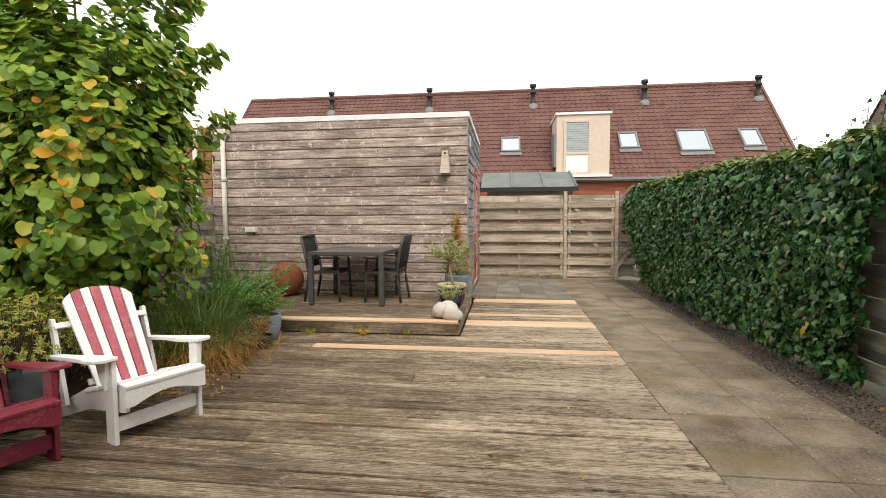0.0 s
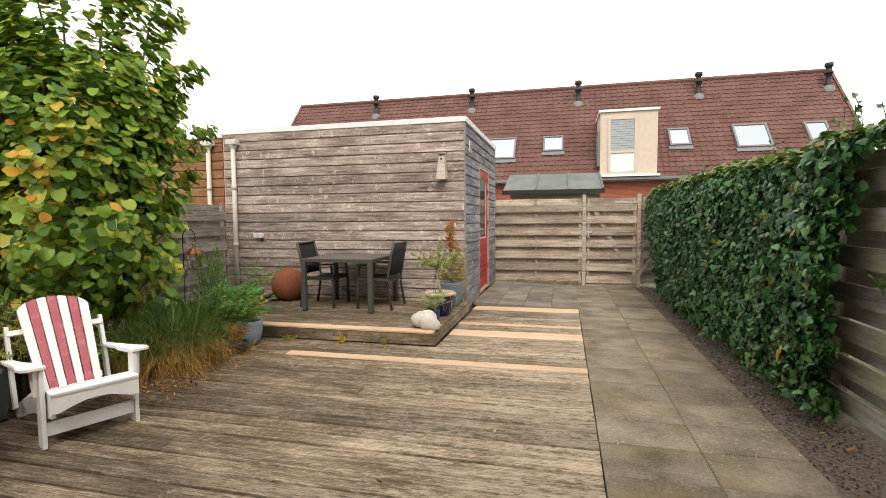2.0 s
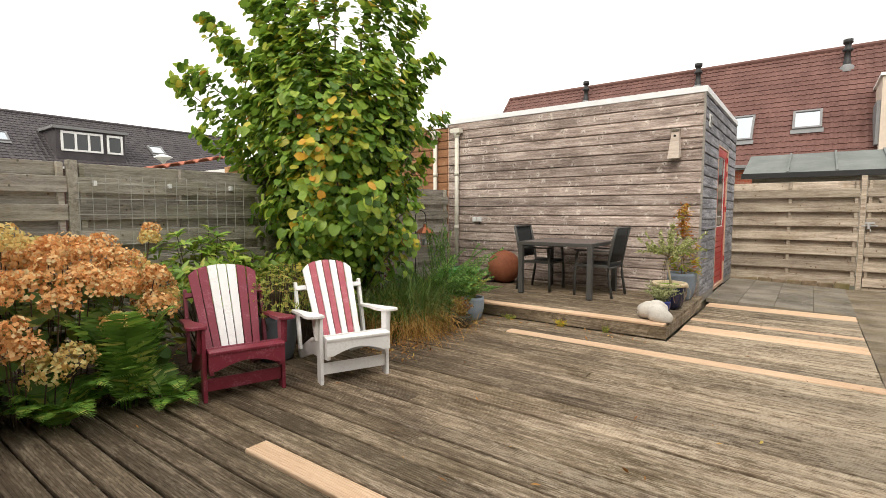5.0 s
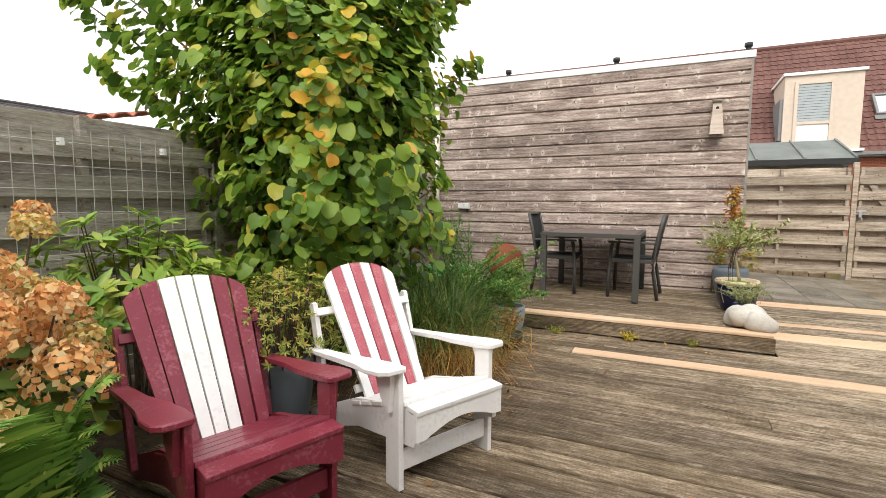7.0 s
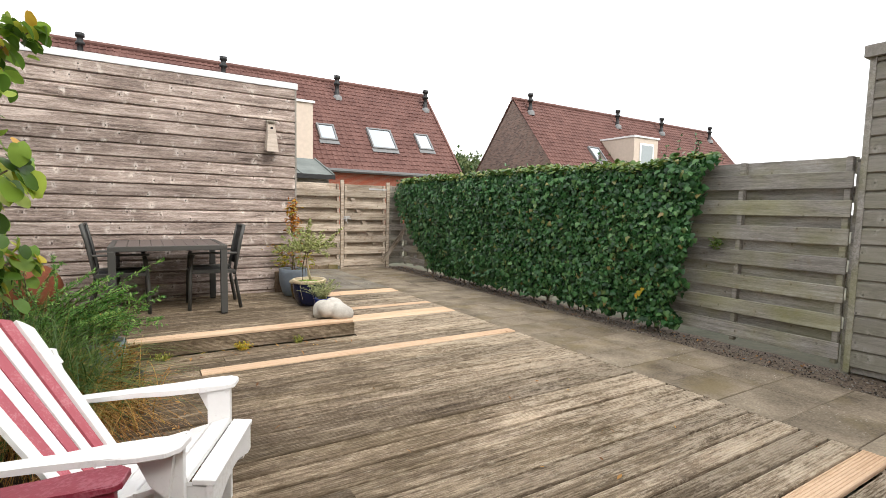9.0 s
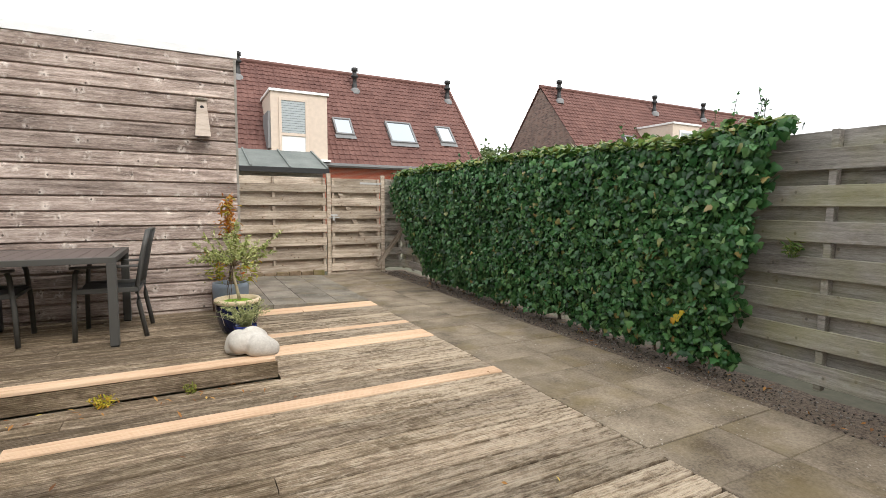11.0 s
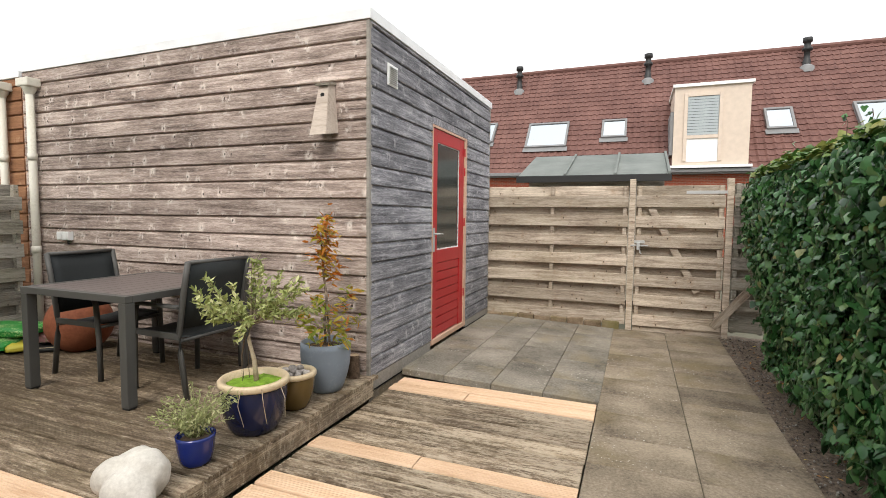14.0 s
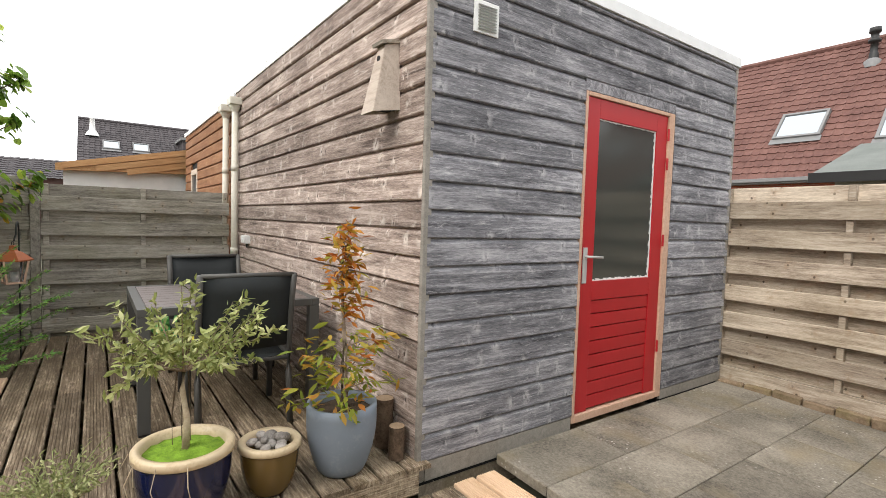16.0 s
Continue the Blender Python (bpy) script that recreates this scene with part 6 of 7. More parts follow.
for i in range(58):
    a = i * 2.399963 + rt.normal(0, 0.2)
    u = (i + 0.5) / 58
    hgt = 0.75 + 2.6 * u ** 0.85 + rt.normal(0, 0.15)
    rad = (1.12 if hgt < 2.2 else 1.12 - 0.42 * (hgt - 2.2)) * (0.70 + 0.42 * rt.random())
    if hgt < 1.2:
        rad *= 0.85
    if math.sin(a) > 0.2 and hgt < 1.9:
        rad *= 0.78
    tip = TB + Vector((rad * math.cos(a), rad * math.sin(a), hgt))
    if tip.x < -4.55:
        tip.x = -4.55
    tips.append(tip)
tips += [TB + Vector(v) for v in ((0.64, 0.47, 3.93), (0.88, 0.63, 3.03), (0.95, 0.69, 2.42), (0.75, 0.55, 3.58), (0.42, 0.3, 3.75), (-0.54, -0.39, 4.12), (-0.06, -0.04, 4.05), (-0.93, -0.68, 3.95), (-1.26, -0.91, 3.51), (-1.45, -1.05, 2.97), (-1.55, -1.12, 2.81), (-1.38, -1.0, 2.27), (-1.29, -0.93, 1.67), (0.31, 0.22, 4.18), (-0.36, -0.26, 4.39), (-0.75, -0.7, 2.6), (-0.95, -0.8, 3.2), (-0.6, -0.6, 3.3), (-0.9, -0.9, 2.2), (-0.5, -0.75, 2.9), (-0.4, -0.5, 3.7), (-0.8, -0.6, 3.75), (-0.2, -0.5, 3.3))]
tips += [TB + Vector(v) for v in ((0.66, -0.98, 1.95), (0.58, -0.90, 1.55), (0.72, -0.82, 2.25), (0.8, -0.6, 1.2), (0.0, 1.35, 2.5), (0.1, 1.2, 2.8), (-0.3, 1.3, 2.2), (-0.3, 1.45, 1.7))]
for i, tip in enumerate(tips):
    base = TB + Vector((rt.normal(0, 0.1), rt.normal(0, 0.1), 0))
    out = tip - TB
    ctl = base + Vector((out.x * 0.35, out.y * 0.35, out.z * 0.75))
    pth = [bez(base, ctl, tip, t) for t in np.linspace(0, 1, 8)]
    part("stem", tube(bmesh.new(), pth, list(np.linspace(0.022, 0.004, 8)), 6), M["bark"], tree, "", True)
    m_ = 250 if tip.z > 2.5 else 150
    for k in range(m_):
        t = 1.02 - 0.72 * rt.random() ** 1.25
        p = bez(base, ctl, tip, t)
        spread = 0.07 + 0.33 * max(0.0, 1 - abs(t - 0.62) / 0.45)
        off = Vector(rt.normal(0, 1, 3))
        off.normalize()
        p = p + off * spread * rt.random() ** 0.5
        if p.z < 0.35:
            continue
        outw = Vector((p.x - TB.x, p.y - TB.y, 0.35 * (p.z - 1.6)))
        outw.normalize()
        nv = outw * 0.85 + Vector((0, 0, 0.7)) + Vector(rt.normal(0, 0.42, 3))
        d = (p - Vector((-2.75, 3.62, 1.85))).length
        if rt.random() < 0.65 * math.exp(-(d / 0.40) ** 2) + 0.035:
            yel_at.append(p)
            yel_n.append(nv)
        else:
            leaf_at.append(p)
            leaf_n.append(nv)
            leaf_up.append(outw * 0.6 + Vector((0, 0, -0.9)) + Vector(rt.normal(0, 0.35, 3)))
nl = len(leaf_at)
crown = scatter("crown", ROUND, leaf_at, leaf_n, rt.uniform(0.055, 0.122, nl), M["hazel"], tree, rt, np.array(leaf_up))
crown["kind"] = "stuff"
o = scatter("yellow_leaves", ROUND, yel_at, yel_n, rt.uniform(0.055, 0.105, len(yel_at)), M["hazel_yellow"], tree, rt)
o["kind"] = "stuff"

# hydrangea with dried heads
hyd = tagged(group_at("hydrangea"), "hydrangea bush with dried orange-brown flower heads", "shrub")
rh = np.random.default_rng(31)
HC = np.array([-3.12, 1.50, 0.0])
heads = []
for i in range(76):
    a = i * 2.399963
    r = math.sqrt((i + 0.5) / 76)
    x, y = HC[0] + 0.78 * r * math.cos(a), HC[1] + 0.96 * r * math.sin(a)
    z = 0.34 + 0.66 * math.sqrt(max(0.0, 1 - r * r * 0.9)) + rh.normal(0, 0.07)
    if x < -4.05 or (x > -2.45 and y > 1.9):
        continue
    heads.append((x, y, z, rh.uniform(0.085, 0.155)))
for i in range(24):
    a = -2.1 + 3.4 * i / 23 + rh.normal(0, 0.06)
    x, y = HC[0] + 0.72 * math.cos(a), HC[1] + 0.92 * math.sin(a)
    if y < 1.95:
        heads.append((x, y, rh.uniform(0.34, 0.60), rh.uniform(0.085, 0.13)))
heads += [(-3.35, 2.42, 1.06, 0.085), (-3.55, 2.52, 1.12, 0.075), (-3.05, 2.35, 0.78, 0.09), (-2.95, 2.2, 0.62, 0.1)]
for x, y, z, r in heads:
    stem = tube(bmesh.new(), [(x * 0.7 + HC[0] * 0.3, y * 0.7 + HC[1] * 0.3, -0.05), ((x * 0.9 + HC[0] * 0.1), y * 0.9 + HC[1] * 0.1, z * 0.6), (x, y, z)], 0.004, 5)
    part("stem", stem, M["twig"], hyd)
    k = int(200 + 900 * (r - 0.07))
    d = rh.normal(0, 1, (k, 3))
    d /= np.linalg.norm(d, axis=1)[:, None]
    d[:, 2] = np.where(d[:, 2] < -0.5, -d[:, 2], d[:, 2])
    lump = np.array([1 + 0.30 * noise.noise((v[0] * 2.2 + x * 9, v[1] * 2.2 + y * 9, v[2] * 2.2 + z)) for v in d])[:, None]
    pp = np.array([x, y, z]) + d * np.array([1, 1, rh.uniform(0.7, 0.95)]) * r * lump * (0.72 + 0.32 * rh.random((k, 1)))
    fade = rh.random() < (0.5 if z < 0.55 else 0.16)
    o = scatter("flower_head", FLORET, pp, d + rh.normal(0, 0.55, (k, 3)), rh.uniform(0.020, 0.036, k), M["hydrangea_green"] if fade else M["hydrangea"], hyd, rh)
    o["kind"] = "stuff"
n = 760
a = rh.uniform(0, 2 * math.pi, n)
r = np.sqrt(rh.random(n))
z = (0.15 + 0.72 * np.sqrt(np.maximum(0, 1 - r * r * 0.85))) * rh.uniform(0.35, 1.0, n)
pp = np.stack([np.maximum(HC[0] + 0.85 * r * np.cos(a), -4.08), HC[1] + 1.02 * r * np.sin(a), z], 1)
keep = (pp[:, 0] < -2.55) | (pp[:, 1] < 1.2)
pp, a, n = pp[keep], a[keep], int(keep.sum())
o = scatter("leaves", ROUND, pp, np.stack([0.5 * np.cos(a), 0.5 * np.sin(a), np.ones(n)], 1) + rh.normal(0, 0.35, (n, 3)), rh.uniform(0.075, 0.12, n), M["hydrangea_leaf"], hyd, rh)
o["kind"] = "stuff"


def fern(x, y, n, length, seed, label, spread=0.9, rise=(0.4, 1.0), droop=0.5):
    f = tagged(group_at("fern"), label, "fern")
    r = np.random.default_rng(seed)
    for i in range(n):
        az = 2 * math.pi * i / n + r.normal(0, 0.25)
        ln_ = length * r.uniform(0.65, 1.1)
        lift = r.uniform(*rise)
        out = spread * r.uniform(0.6, 1.1)
        d = Vector((math.cos(az), math.sin(az), 0))
        b = Vector((x, y, -0.03)) + d * 0.04
        c = b + d * ln_ * out * 0.35 + Vector((0, 0, ln_ * lift * 0.9))
        e = b + d * ln_ * out + Vector((0, 0, ln_ * lift * droop))
        pth = [bez(b, c, e, t) for t in np.linspace(0, 1, 12)]
        rib = part("frond", tube(bmesh.new(), pth, list(np.linspace(0.004, 0.0015, 12)), 4), M["fern"], f)
        at, nn, uu, ss = [], [], [], []
        for k in range(27):
            t = 0.12 + 0.87 * k / 27
            p = bez(b, c, e, t)
            tan = (bez(b, c, e, min(1, t + 0.02)) - bez(b, c, e, t - 0.02)).normalized()
            sd = tan.cross(Vector((0, 0, 1))).normalized()
            nv = sd.cross(tan)
            w = ln_ * 0.21 * math.sin(math.pi * (0.12 + 0.88 * t) ** 0.8) + 0.012
            for s in (-1, 1):
                u = sd * s + tan * 0.35 + nv * -0.12
                at.append(p + u.normalized() * w * 0.5)
                nn.append(nv + Vector(r.normal(0, 0.1, 3)))
                uu.append(u)
                ss.append(w)
        o = scatter("pinnae", ([(0, -0.5, 0), (0.10, -0.38, 0), (0.075, 0.1, 0.0), (0, 0.5, -0.05), (-0.075, 0.1, 0), (-0.10, -0.38, 0)], [(0, 1, 2, 3), (0, 3, 4, 5)]), at, nn, ss, M["fern"], rib, r, np.array(uu))
        o["kind"] = "stuff"


fern(-2.50, 1.90, 18, 0.78, 3, "tall dark green fern beside the maroon chair", 0.5, (0.85, 1.25), 0.82)
fern(-2.38, 2.10, 9, 0.48, 4, "small yellow-green fern arching over the deck", 0.95, (0.5, 0.9), 0.45)
fern(-2.52, 1.52, 18, 0.56, 6, "dark green fern below the hydrangea", 0.8, (0.55, 1.0), 0.55)
fern(-2.60, 1.02, 14, 0.52, 7, "dark green fern at the bed edge", 0.8, (0.5, 0.9), 0.5)


def rosette_bush(name, label, centre, radii, n, size, mat, seed, per=6, shape=LANCE, category="shrub"):
    b = tagged(group_at(name), label, category)
    r = np.random.default_rng(seed)
    at, nn, uu, ss = [], [], [], []
    cx, cy, cz = centre
    for i in range(n):
        d = r.normal(0, 1, 3)
        d /= np.linalg.norm(d)
        d[2] = abs(d[2]) * 1.1 - 0.25
        k = r.uniform(0.55, 1.0)
        p = np.array(centre) + d * np.array(radii) * k
        if p[0] < -4.1:
            p[0] = -4.1 + 0.05 * r.random()
        if i % 4 == 0:
            part("branch", tube(bmesh.new(), [(cx + d[0] * 0.1, cy + d[1] * 0.1, -0.04), (cx + (p[0] - cx) * 0.6, cy + (p[1] - cy) * 0.6, p[2] * 0.55), tuple(p)], [0.008, 0.005, 0.003], 5), M["twig"], b)
        ax = d + np.array([0, 0, 0.7])
        ax /= np.linalg.norm(ax)
        for j in range(per):
            a_ = 2 * math.pi * j / per + r.normal(0, 0.3)
            s1 = np.cross(ax, [0.3, 0.5, 0.81])
            s1 /= np.linalg.norm(s1)
            s2 = np.cross(ax, s1)
            u = s1 * math.cos(a_) + s2 * math.sin(a_) + ax * r.uniform(0.1, 0.7)
            sz = size * r.uniform(0.7, 1.15)
            at.append(p + u / np.linalg.norm(u) * sz * 0.5)
            nn.append(ax - u * 0.3 + r.normal(0, 0.15, 3))
            uu.append(u)
            ss.append(sz)
    o = scatter("leaves", shape, at, nn, ss, mat, b, r, np.array(uu))
    o["kind"] = "stuff"
    return b


rosette_bush("shrub", "evergreen shrub with glossy yellow-green leaf rosettes", (-3.52, 2.95, 0.62), (0.55, 0.62, 0.60), 130, 0.125, M["shrub"], 41, 7)
rosette_bush("shrub", "low green undergrowth below the tree", (-3.2, 3.9, 0.25), (0.75, 0.6, 0.38), 120, 0.10, M["shrub"], 42, 5)
rosette_bush("potted_shrub", "fading yellow-green shrub in the large grey pot", (-2.67, 3.14, 0.52), (0.34, 0.36, 0.38), 420, 0.034, M["dull_shrub"], 43, 6)
rosette_bush("shrub", "fading yellowish plant behind the garden chairs", (-2.95, 3.62, 0.40), (0.42, 0.40, 0.52), 260, 0.045, M["dull_shrub"], 44, 6)
rosette_bush("shrub", "dark red-leaved shrub beside the lantern", (-3.55, 5.35, 0.55), (0.2, 0.25, 0.5), 70, 0.06, M["red_leaf"], 45, 5)
rosette_bush("shrub", "low green ground cover along the bed", (-3.5, 0.1, 0.1), (0.6, 0.9, 0.35), 120, 0.1, M["hydrangea_leaf"], 46, 6)


def blades(name, mat, parent, centre, n, length, lean, width, seed, droop=1.0, base_r=0.1):
    r = np.random.default_rng(seed)
    vs, fs = [], []
    for i in range(n):
        a_ = r.uniform(0, 2 * math.pi)
        L = length * r.uniform(0.6, 1.1)
        le = lean * r.uniform(0.3, 1.2)
        b = Vector((centre[0] + base_r * r.normal(), centre[1] + base_r * r.normal(), centre[2]))
        d = Vector((math.cos(a_), math.sin(a_), 0))
        sd = Vector((-d.y, d.x, 0)) * width
        k0 = len(vs)
        for k in range(7):
            t = k / 6
            p = b + d * (L * le * t ** 1.6) + Vector((0, 0, L * (t - droop * 0.55 * le * t ** 2.6)))
            w = (1 - t ** 2) + 0.05
            vs += [p - sd * w, p + sd * w]
        for k in range(6):
            q = k0 + 2 * k
            fs.append((q, q + 1, q + 3, q + 2))
    o = from_data(name, vs, fs, mat, parent)
    o["kind"] = "stuff"
    return o


gr = tagged(group_at("ornamental_grass"), "clump of arching ornamental grass with a dry brown skirt", "grass")
blades("green_blades", M["grass"], gr, (-2.50, 4.60, 0.0), 2000, 0.82, 1.0, 0.0036, 51, 1.2, 0.16)
blades("dry_blades", M["dry_grass"], gr, (-2.36, 4.55, 0.0), 1600, 0.62, 1.2, 0.0028, 52, 1.7, 0.18)
gr2 = tagged(group_at("ornamental_grass"), "small clump of green grass beside the juniper", "grass")
blades("green_blades", M["grass"], gr2, (-2.65, 5.1, 0.0), 420, 0.8, 0.6, 0.0035, 53, 1.0, 0.1)

jun = tagged(group_at("juniper"), "feathery bright green juniper beside the platform", "conifer")
rj = np.random.default_rng(61)
at, nn, uu, ss = [], [], [], []
for i in range(120):
    a_ = rj.uniform(0, 2 * math.pi)
    L = rj.uniform(0.6, 1.1)
    up_ = rj.uniform(0.3, 0.85)
    b = Vector((-2.62 + rj.normal(0, 0.1), 5.50 + rj.normal(0, 0.08), 0.0))
    e = b + Vector((math.cos(a_) * L * 0.7, math.sin(a_) * L * 0.7, L * up_))
    if e.y > 5.75 and e.z < 0.25:
        e.z = 0.35
    if i < 14:
        e = Vector((-2.80 + rj.normal(0, 0.10), 5.80 + rj.normal(0, 0.12), rj.uniform(0.85, 1.08)))
    elif i < 44:
        e = Vector((-2.0 + rj.normal(0, 0.13), 5.22 + rj.normal(0, 0.14), rj.uniform(0.40, 0.70)))
    c = b + Vector((math.cos(a_) * L * 0.2, math.sin(a_) * L * 0.2, L * up_ * 0.7))
    br_ = part("branch", tube(bmesh.new(), [bez(b, c, e, t) for t in np.linspace(0, 1, 6)], list(np.linspace(0.006, 0.002, 6)), 4), M["twig"], jun)
    for k in range(240):
        t = 0.25 + 0.78 * rj.random()
        p = bez(b, c, e, min(t, 1.03))
        tan = np.array(bez(b, c, e, min(1, t + 0.05)) - bez(b, c, e, t - 0.05))
        tan /= np.linalg.norm(tan)
        u = tan * 0.9 + rj.normal(0, 0.5, 3)
        sz = rj.uniform(0.022, 0.046)
        at.append(np.array(p) + u / np.linalg.norm(u) * sz * 0.5)
        nn.append(rj.normal(0, 1, 3))
        uu.append(u)
        ss.append(sz)
o = scatter("needles", ([(0, -0.5, 0), (0.13, 0, 0.04), (0, 0.5, 0), (-0.13, 0, 0.04)], [(0, 1, 2), (0, 2, 3)]), at, nn, ss, M["juniper"], jun, rj, np.array(uu))
o["kind"] = "stuff"

M["pale_bark"] = mineral("pale_bark", (0.34, 0.26, 0.17), (0.55, 0.46, 0.33), 22.0, 90, 0.9, bump=0.5)
# olive standard in the blue pot
ol = tagged(group_at("olive_tree"), "small grey-green olive tree in the blue pot", "potted tree")
ro = np.random.default_rng(71)
OX, OY = -0.22, 6.77
trunk = [(OX + 0.02, OY, TZ + 0.27), (OX - 0.005, OY + 0.01, TZ + 0.40), (OX - 0.03, OY - 0.005, TZ + 0.52), (OX - 0.02, OY, TZ + 0.60)]
part("trunk", tube(bmesh.new(), trunk, [0.016, 0.013, 0.011, 0.009], 8), M["pale_bark"], ol, "", True)
at, nn, uu = [], [], []
for i in range(34):
    a_ = i * 2.4
    e = Vector((OX + 0.36 * math.cos(a_) * ro.uniform(0.45, 1.1), OY + 0.36 * math.sin(a_) * ro.uniform(0.45, 1.1), TZ + ro.uniform(0.56, 0.90)))
    if i < 3:
        e = Vector((OX + ro.normal(0, 0.05), OY + ro.normal(0, 0.05), TZ + 0.98))
    b = Vector(trunk[-1])
    c = b + Vector(((e.x - b.x) * 0.5, (e.y - b.y) * 0.5, 0.08))
    part("branch", tube(bmesh.new(), [bez(b, c, e, t) for t in np.linspace(0, 1, 5)], [0.006, 0.004, 0.003, 0.002, 0.001], 5), M["bark"], ol)
    for k in range(40):
        t = 0.35 + 0.67 * k / 40
        p = np.array(bez(b, c, e, t))
        tan = np.array(bez(b, c, e, t + 0.05) - bez(b, c, e, t - 0.05))
        u = tan / np.linalg.norm(tan) * 0.6 + ro.normal(0, 0.6, 3)
        at.append(p + u / np.linalg.norm(u) * 0.02)
        nn.append(ro.normal(0, 1, 3) + np.array([0, 0, 0.5]))
        uu.append(u)
o = scatter("leaves", LANCE, at, nn, ro.uniform(0.038, 0.058, len(at)), M["olive"], ol, ro, np.array(uu))
o["kind"] = "stuff"
for dx, dy in ((-0.06, 0.03), (-0.045, -0.04), (-0.075, 0.0)):
    part("hanging_stem", tube(bmesh.new(), [(OX + dx, OY + dy, TZ + 0.25), (OX + dx - 0.008, OY + dy, TZ + 0.42), (OX + dx * 0.6, OY + dy * 0.6, TZ + 0.60)], 0.003, 5), M["twig"], ol)
for i in range(5):
    a_ = 4.0 + i * 0.55
    p0 = (OX + 0.2 * math.cos(a_), OY + 0.2 * math.sin(a_), TZ + 0.29)
    part("trailing_stem", tube(bmesh.new(), [p0, (OX + 0.235 * math.cos(a_), OY + 0.235 * math.sin(a_), TZ + 0.22), (OX + 0.215 * math.cos(a_ + 0.1), OY + 0.215 * math.sin(a_ + 0.1), TZ + 0.1)], 0.002, 4), M["pale_bark"], ol)

# small maple in the blue-grey pot
mp_ = tagged(group_at("maple_tree"), "small maple with orange and yellow autumn leaves", "potted tree")
rm = np.random.default_rng(81)
MX, MY = -0.222, 7.475
trk = [(MX, MY, TZ + 0.30), (MX - 0.01, MY, TZ + 0.50), (MX + 0.012, MY, TZ + 0.66), (MX - 0.015, MY, TZ + 0.82), (MX - 0.03, MY, TZ + 1.0), (MX - 0.02, MY, TZ + 1.20)]
part("trunk", tube(bmesh.new(), trk, [0.013, 0.011, 0.010, 0.008, 0.006, 0.002], 7), M["bark"], mp_, "", True)
part("trunk", tube(bmesh.new(), [(MX + 0.03, MY + 0.01, TZ + 0.30), (MX + 0.012, MY + 0.012, TZ + 0.48), (MX + 0.004, MY + 0.014, TZ + 0.64)], [0.009, 0.008, 0.004], 6), M["bark"], mp_, "", True)
for kind, zlo, zhi, rad, n, mat in (("upper", 0.80, 1.22, 0.085, 260, M["maple"]), ("lower", 0.36, 0.68, 0.29, 300, M["maple_low"])):
    at, nn, uu = [], [], []
    for i in range(12):
        a_ = i * 2.4 + rm.normal(0, 0.3)
        z = TZ + zlo + (zhi - zlo) * (i + 0.5) / 12
        rr = rad * rm.uniform(0.6, 1.15) * (1.0 if kind == "lower" else (1.25 - 0.8 * i / 12))
        b = Vector((MX, MY, z - 0.05))
        e = Vector((MX + rr * math.cos(a_), MY + rr * math.sin(a_), z))
        part("branch", tube(bmesh.new(), [b, (b + e) / 2 + Vector((0, 0, 0.015)), e], [0.004, 0.003, 0.0015], 5), M["bark"], mp_)
        for k in range(n // 12):
            off = Vector(rm.normal(0, 0.035, 3))
            t = rm.uniform(0.35, 1.1)
            p = b.lerp(e, t) + off
            at.append(p)
            nn.append(rm.normal(0, 0.6, 3) + np.array([0, 0, 1.0]))
            uu.append(np.array([math.cos(a_), math.sin(a_), -0.5]) + rm.normal(0, 0.5, 3))
    o = scatter("leaves", LANCE, at, nn, rm.uniform(0.05, 0.085, len(at)), mat, mp_, rm, np.array(uu))
    o["kind"] = "stuff"


def sprig_plant(name, label, x, y, z, n, h, spread, size, mat, seed, leaves=14):
    s_ = tagged(group_at(name), label, "potted plant")
    r = np.random.default_rng(seed)
    at, nn, uu = [], [], []
    for i in range(n):
        a_ = i * 2.4
        rr = spread * math.sqrt((i + 0.5) / n) * r.uniform(0.7, 1.2)
        b = Vector((x + 0.02 * math.cos(a_), y + 0.02 * math.sin(a_), z))
        e = Vector((x + rr * math.cos(a_), y + rr * math.sin(a_), z + h * r.uniform(0.6, 1.1)))
        c = Vector((b.x * 0.6 + e.x * 0.4, b.y * 0.6 + e.y * 0.4, e.z - 0.02))
        part("sprig", tube(bmesh.new(), [bez(b, c, e, t) for t in np.linspace(0, 1, 5)], 0.0015, 4), mat, s_)
        for k in range(leaves):
            t = 0.2 + 0.82 * k / leaves
            p = np.array(bez(b, c, e, t))
            u = r.normal(0, 0.6, 3) + np.array([rr * math.cos(a_), rr * math.sin(a_), 0.2]) * 2
            at.append(p + u / np.linalg.norm(u) * size * 0.5)
            nn.append(r.normal(0, 1, 3) + np.array([0, 0, 0.4]))
            uu.append(u)
    o = scatter("leaves", LANCE, at, nn, r.uniform(0.7, 1.2, len(at)) * size, mat, s_, r, np.array(uu))
    o["kind"] = "stuff"


sprig_plant("herb", "grey-green herb in the small cobalt pot", -0.20, 6.345, TZ + 0.12, 60, 0.20, 0.25, 0.028, M["herb"], 91)
sprig_plant("dried_plant", "dried brown plant in the small black pot", -2.0, 5.07, 0.10, 40, 0.22, 0.15, 0.03, M["dry_leaf"], 92)
sprig_plant("potted_plant", "thin green and brown plant in the blue-grey pot", -2.12, 5.47, 0.23, 34, 0.28, 0.2, 0.04, M["dull_shrub"], 93)
sprig_plant("weed", "small yellow-green weed growing at the platform foot", -0.62, 5.76, -0.01, 12, 0.07, 0.06, 0.025, M["dull_shrub"], 94, 8)
sprig_plant("weed", "small yellow-green weed growing at the platform foot", -1.12, 5.74, -0.01, 16, 0.08, 0.10, 0.03, M["hazel_yellow"], 95, 8)
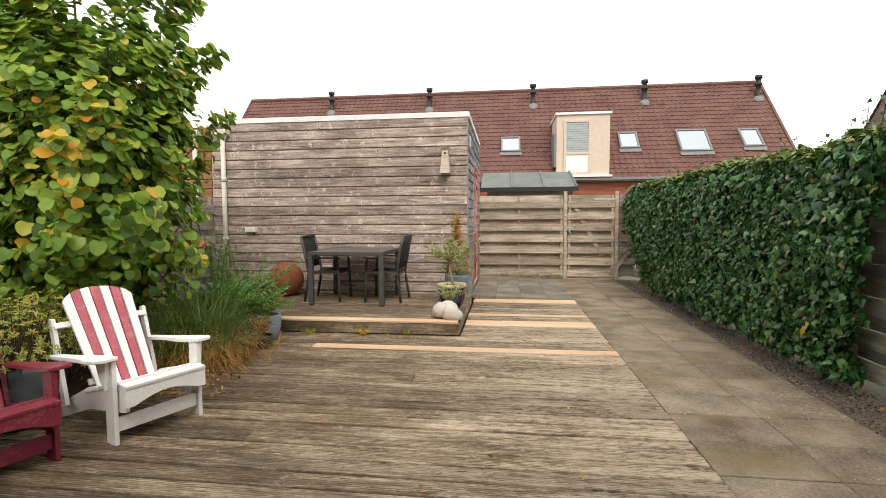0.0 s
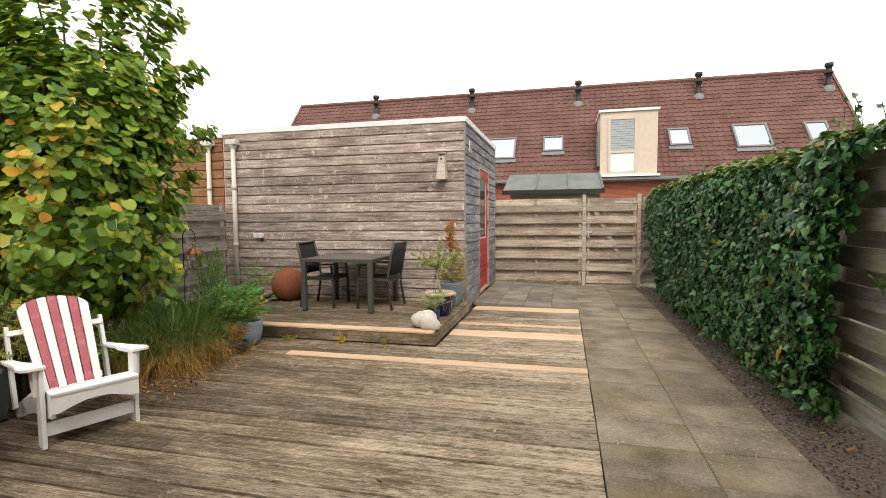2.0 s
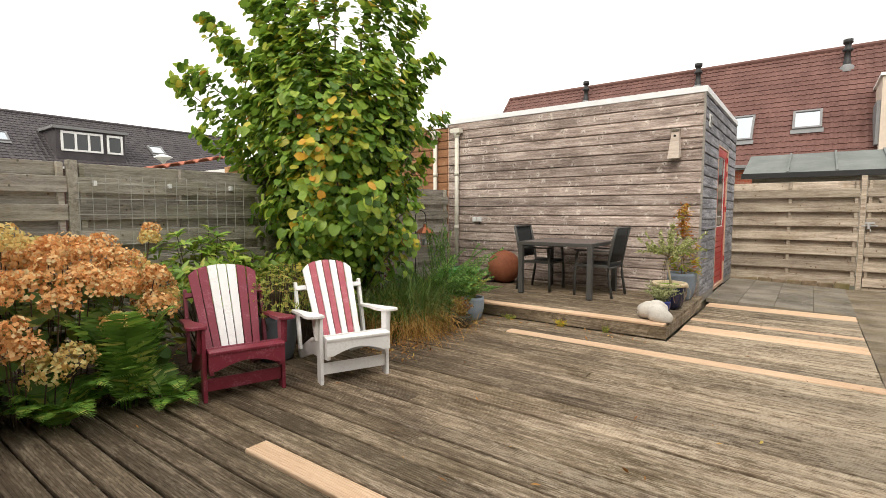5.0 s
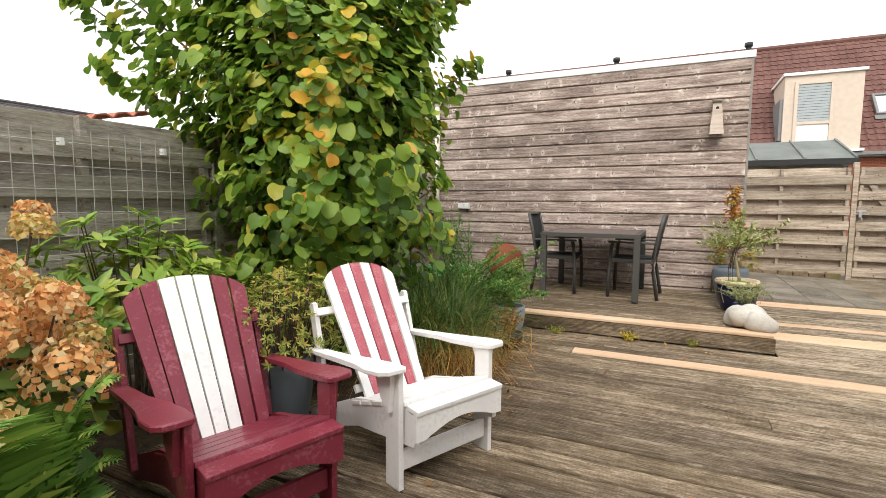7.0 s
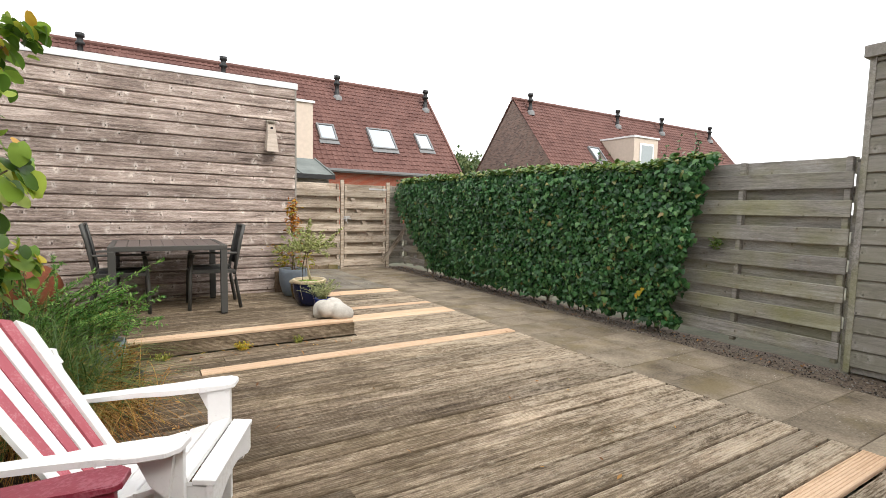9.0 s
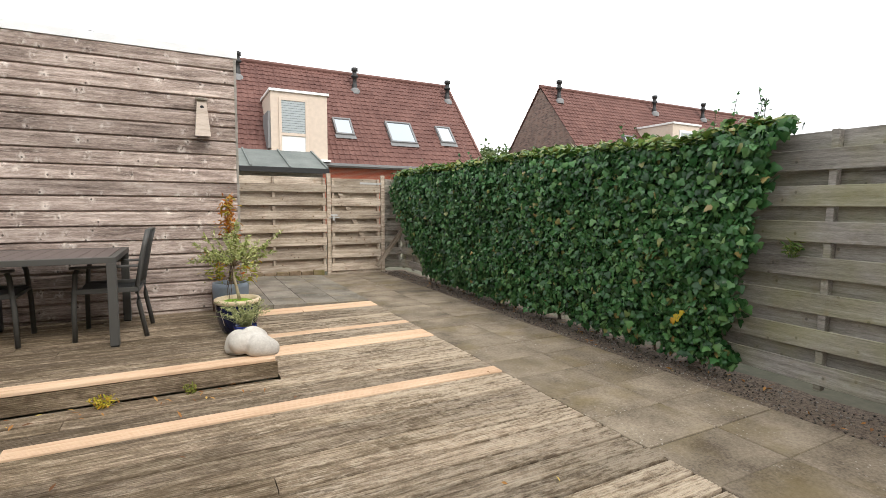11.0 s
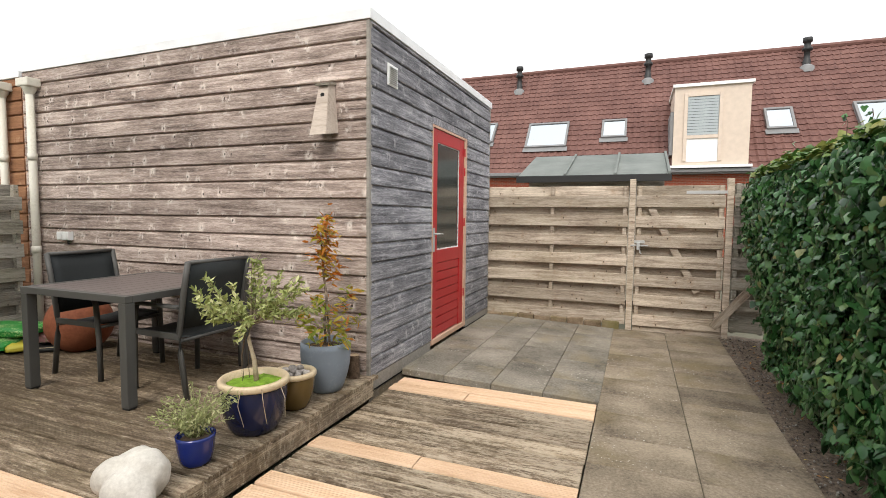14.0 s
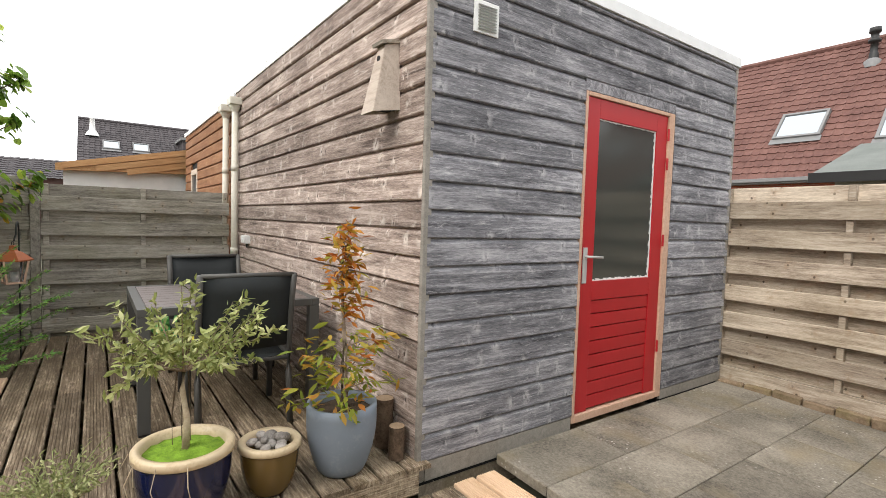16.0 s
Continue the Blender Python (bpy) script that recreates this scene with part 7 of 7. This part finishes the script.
sprig_plant("weed", "small yellow-green weed growing at the platform foot", -1.75, 5.72, -0.01, 14, 0.06, 0.09, 0.03, M["dull_shrub"], 96, 8)
sprig_plant("weed", "small weed on the mossy fence", 3.15, 3.95, 0.95, 10, 0.12, 0.07, 0.05, M["ivy_top"], 97, 5)

# dead leaves: on the soil, along the grass and a few on the deck
rl = np.random.default_rng(101)
lit = []
for x0, x1, y0, y1, z, n, edge in ((-4.1, -2.4, -0.5, 5.7, -0.025, 700, 0), (-2.4, -1.55, 3.7, 5.6, 0.012, 900, 1), (2.76, 3.15, 2.9, 11.0, -0.003, 160, 0), (-3.0, 1.5, 0.5, 5.6, 0.010, 60, 0), (-2.0, -0.1, 5.55, 5.78, 0.010, 40, 0)):
    k = 0
    while k < n:
        x, y = rl.uniform(x0, x1), rl.uniform(y0, y1)
        if edge and x > -1.72 + 0.5 * rl.normal() * 0.3 - 0.28 * (y - 3.8) / 1.5:
            continue
        lit.append((x, y, z + 0.012 * rl.random()))
        k += 1
litter = scatter("fallen_leaves", LANCE, lit, np.array([0, 0, 1.0]) + rl.normal(0, 0.35, (len(lit), 3)), rl.uniform(0.022, 0.06, len(lit)), M["dry_leaf"], None, rl)
tagged(litter, "scattered brown and yellow dead leaves on soil and deck", "leaves", kind="stuff")
# pebbles in the gravel strip
gp = np.stack([rl.uniform(2.74, 3.2, 2600), rl.uniform(2.2, 11.1, 2600), rl.uniform(-0.022, 0.0, 2600)], 1)
PEB = ([(0.5, 0, 0), (0, 0.4, 0), (-0.5, 0, 0), (0, -0.4, 0), (0, 0, 0.4), (0, 0, -0.4)], [(0, 1, 4), (1, 2, 4), (2, 3, 4), (3, 0, 4), (1, 0, 5), (2, 1, 5), (3, 2, 5), (0, 3, 5)])
M["chips"] = foliage("gravel_chips", [(0.0, (0.04, 0.035, 0.03)), (0.6, (0.12, 0.10, 0.085)), (1.0, (0.36, 0.34, 0.3))], 0.9, 0.0)
tagged(scatter("gravel_chips", PEB, gp, np.array([0, 0, 1.0]) + rl.normal(0, 0.5, (2600, 3)), rl.uniform(0.008, 0.024, 2600), M["chips"], None, rl), "small grey and brown gravel chips", "gravel", kind="stuff")

# trees far off between the rows
for x, y, h, s in ((28.5, 46, 7.4, 1), (31, 50, 8.0, 2), (26.4, 44, 6.2, 3)):
    ft = tagged(group_at("tree", pose(x, y, -0.15)), "distant leafy green tree between the houses", "tree")
    r = np.random.default_rng(110 + s)
    part("trunk", tube(bmesh.new(), [(0, 0, 0), (0.1, 0, h * 0.4), (0, 0.1, h * 0.8)], [0.22, 0.16, 0.05], 8), M["bark"], ft)
    at = []
    for i in range(30):
        c = np.array([r.normal(0, 1.0), r.normal(0, 1.0), h * r.uniform(0.45, 0.93)])
        at.append(c + r.normal(0, 0.42, (60, 3)))
    at = np.concatenate(at)
    o = scatter("crown", ROUND, at, r.normal(0, 1, at.shape) + np.array([0, -0.5, 0.6]), r.uniform(0.15, 0.32, len(at)), M["far_leaf"], ft, r)
    o["kind"] = "stuff"
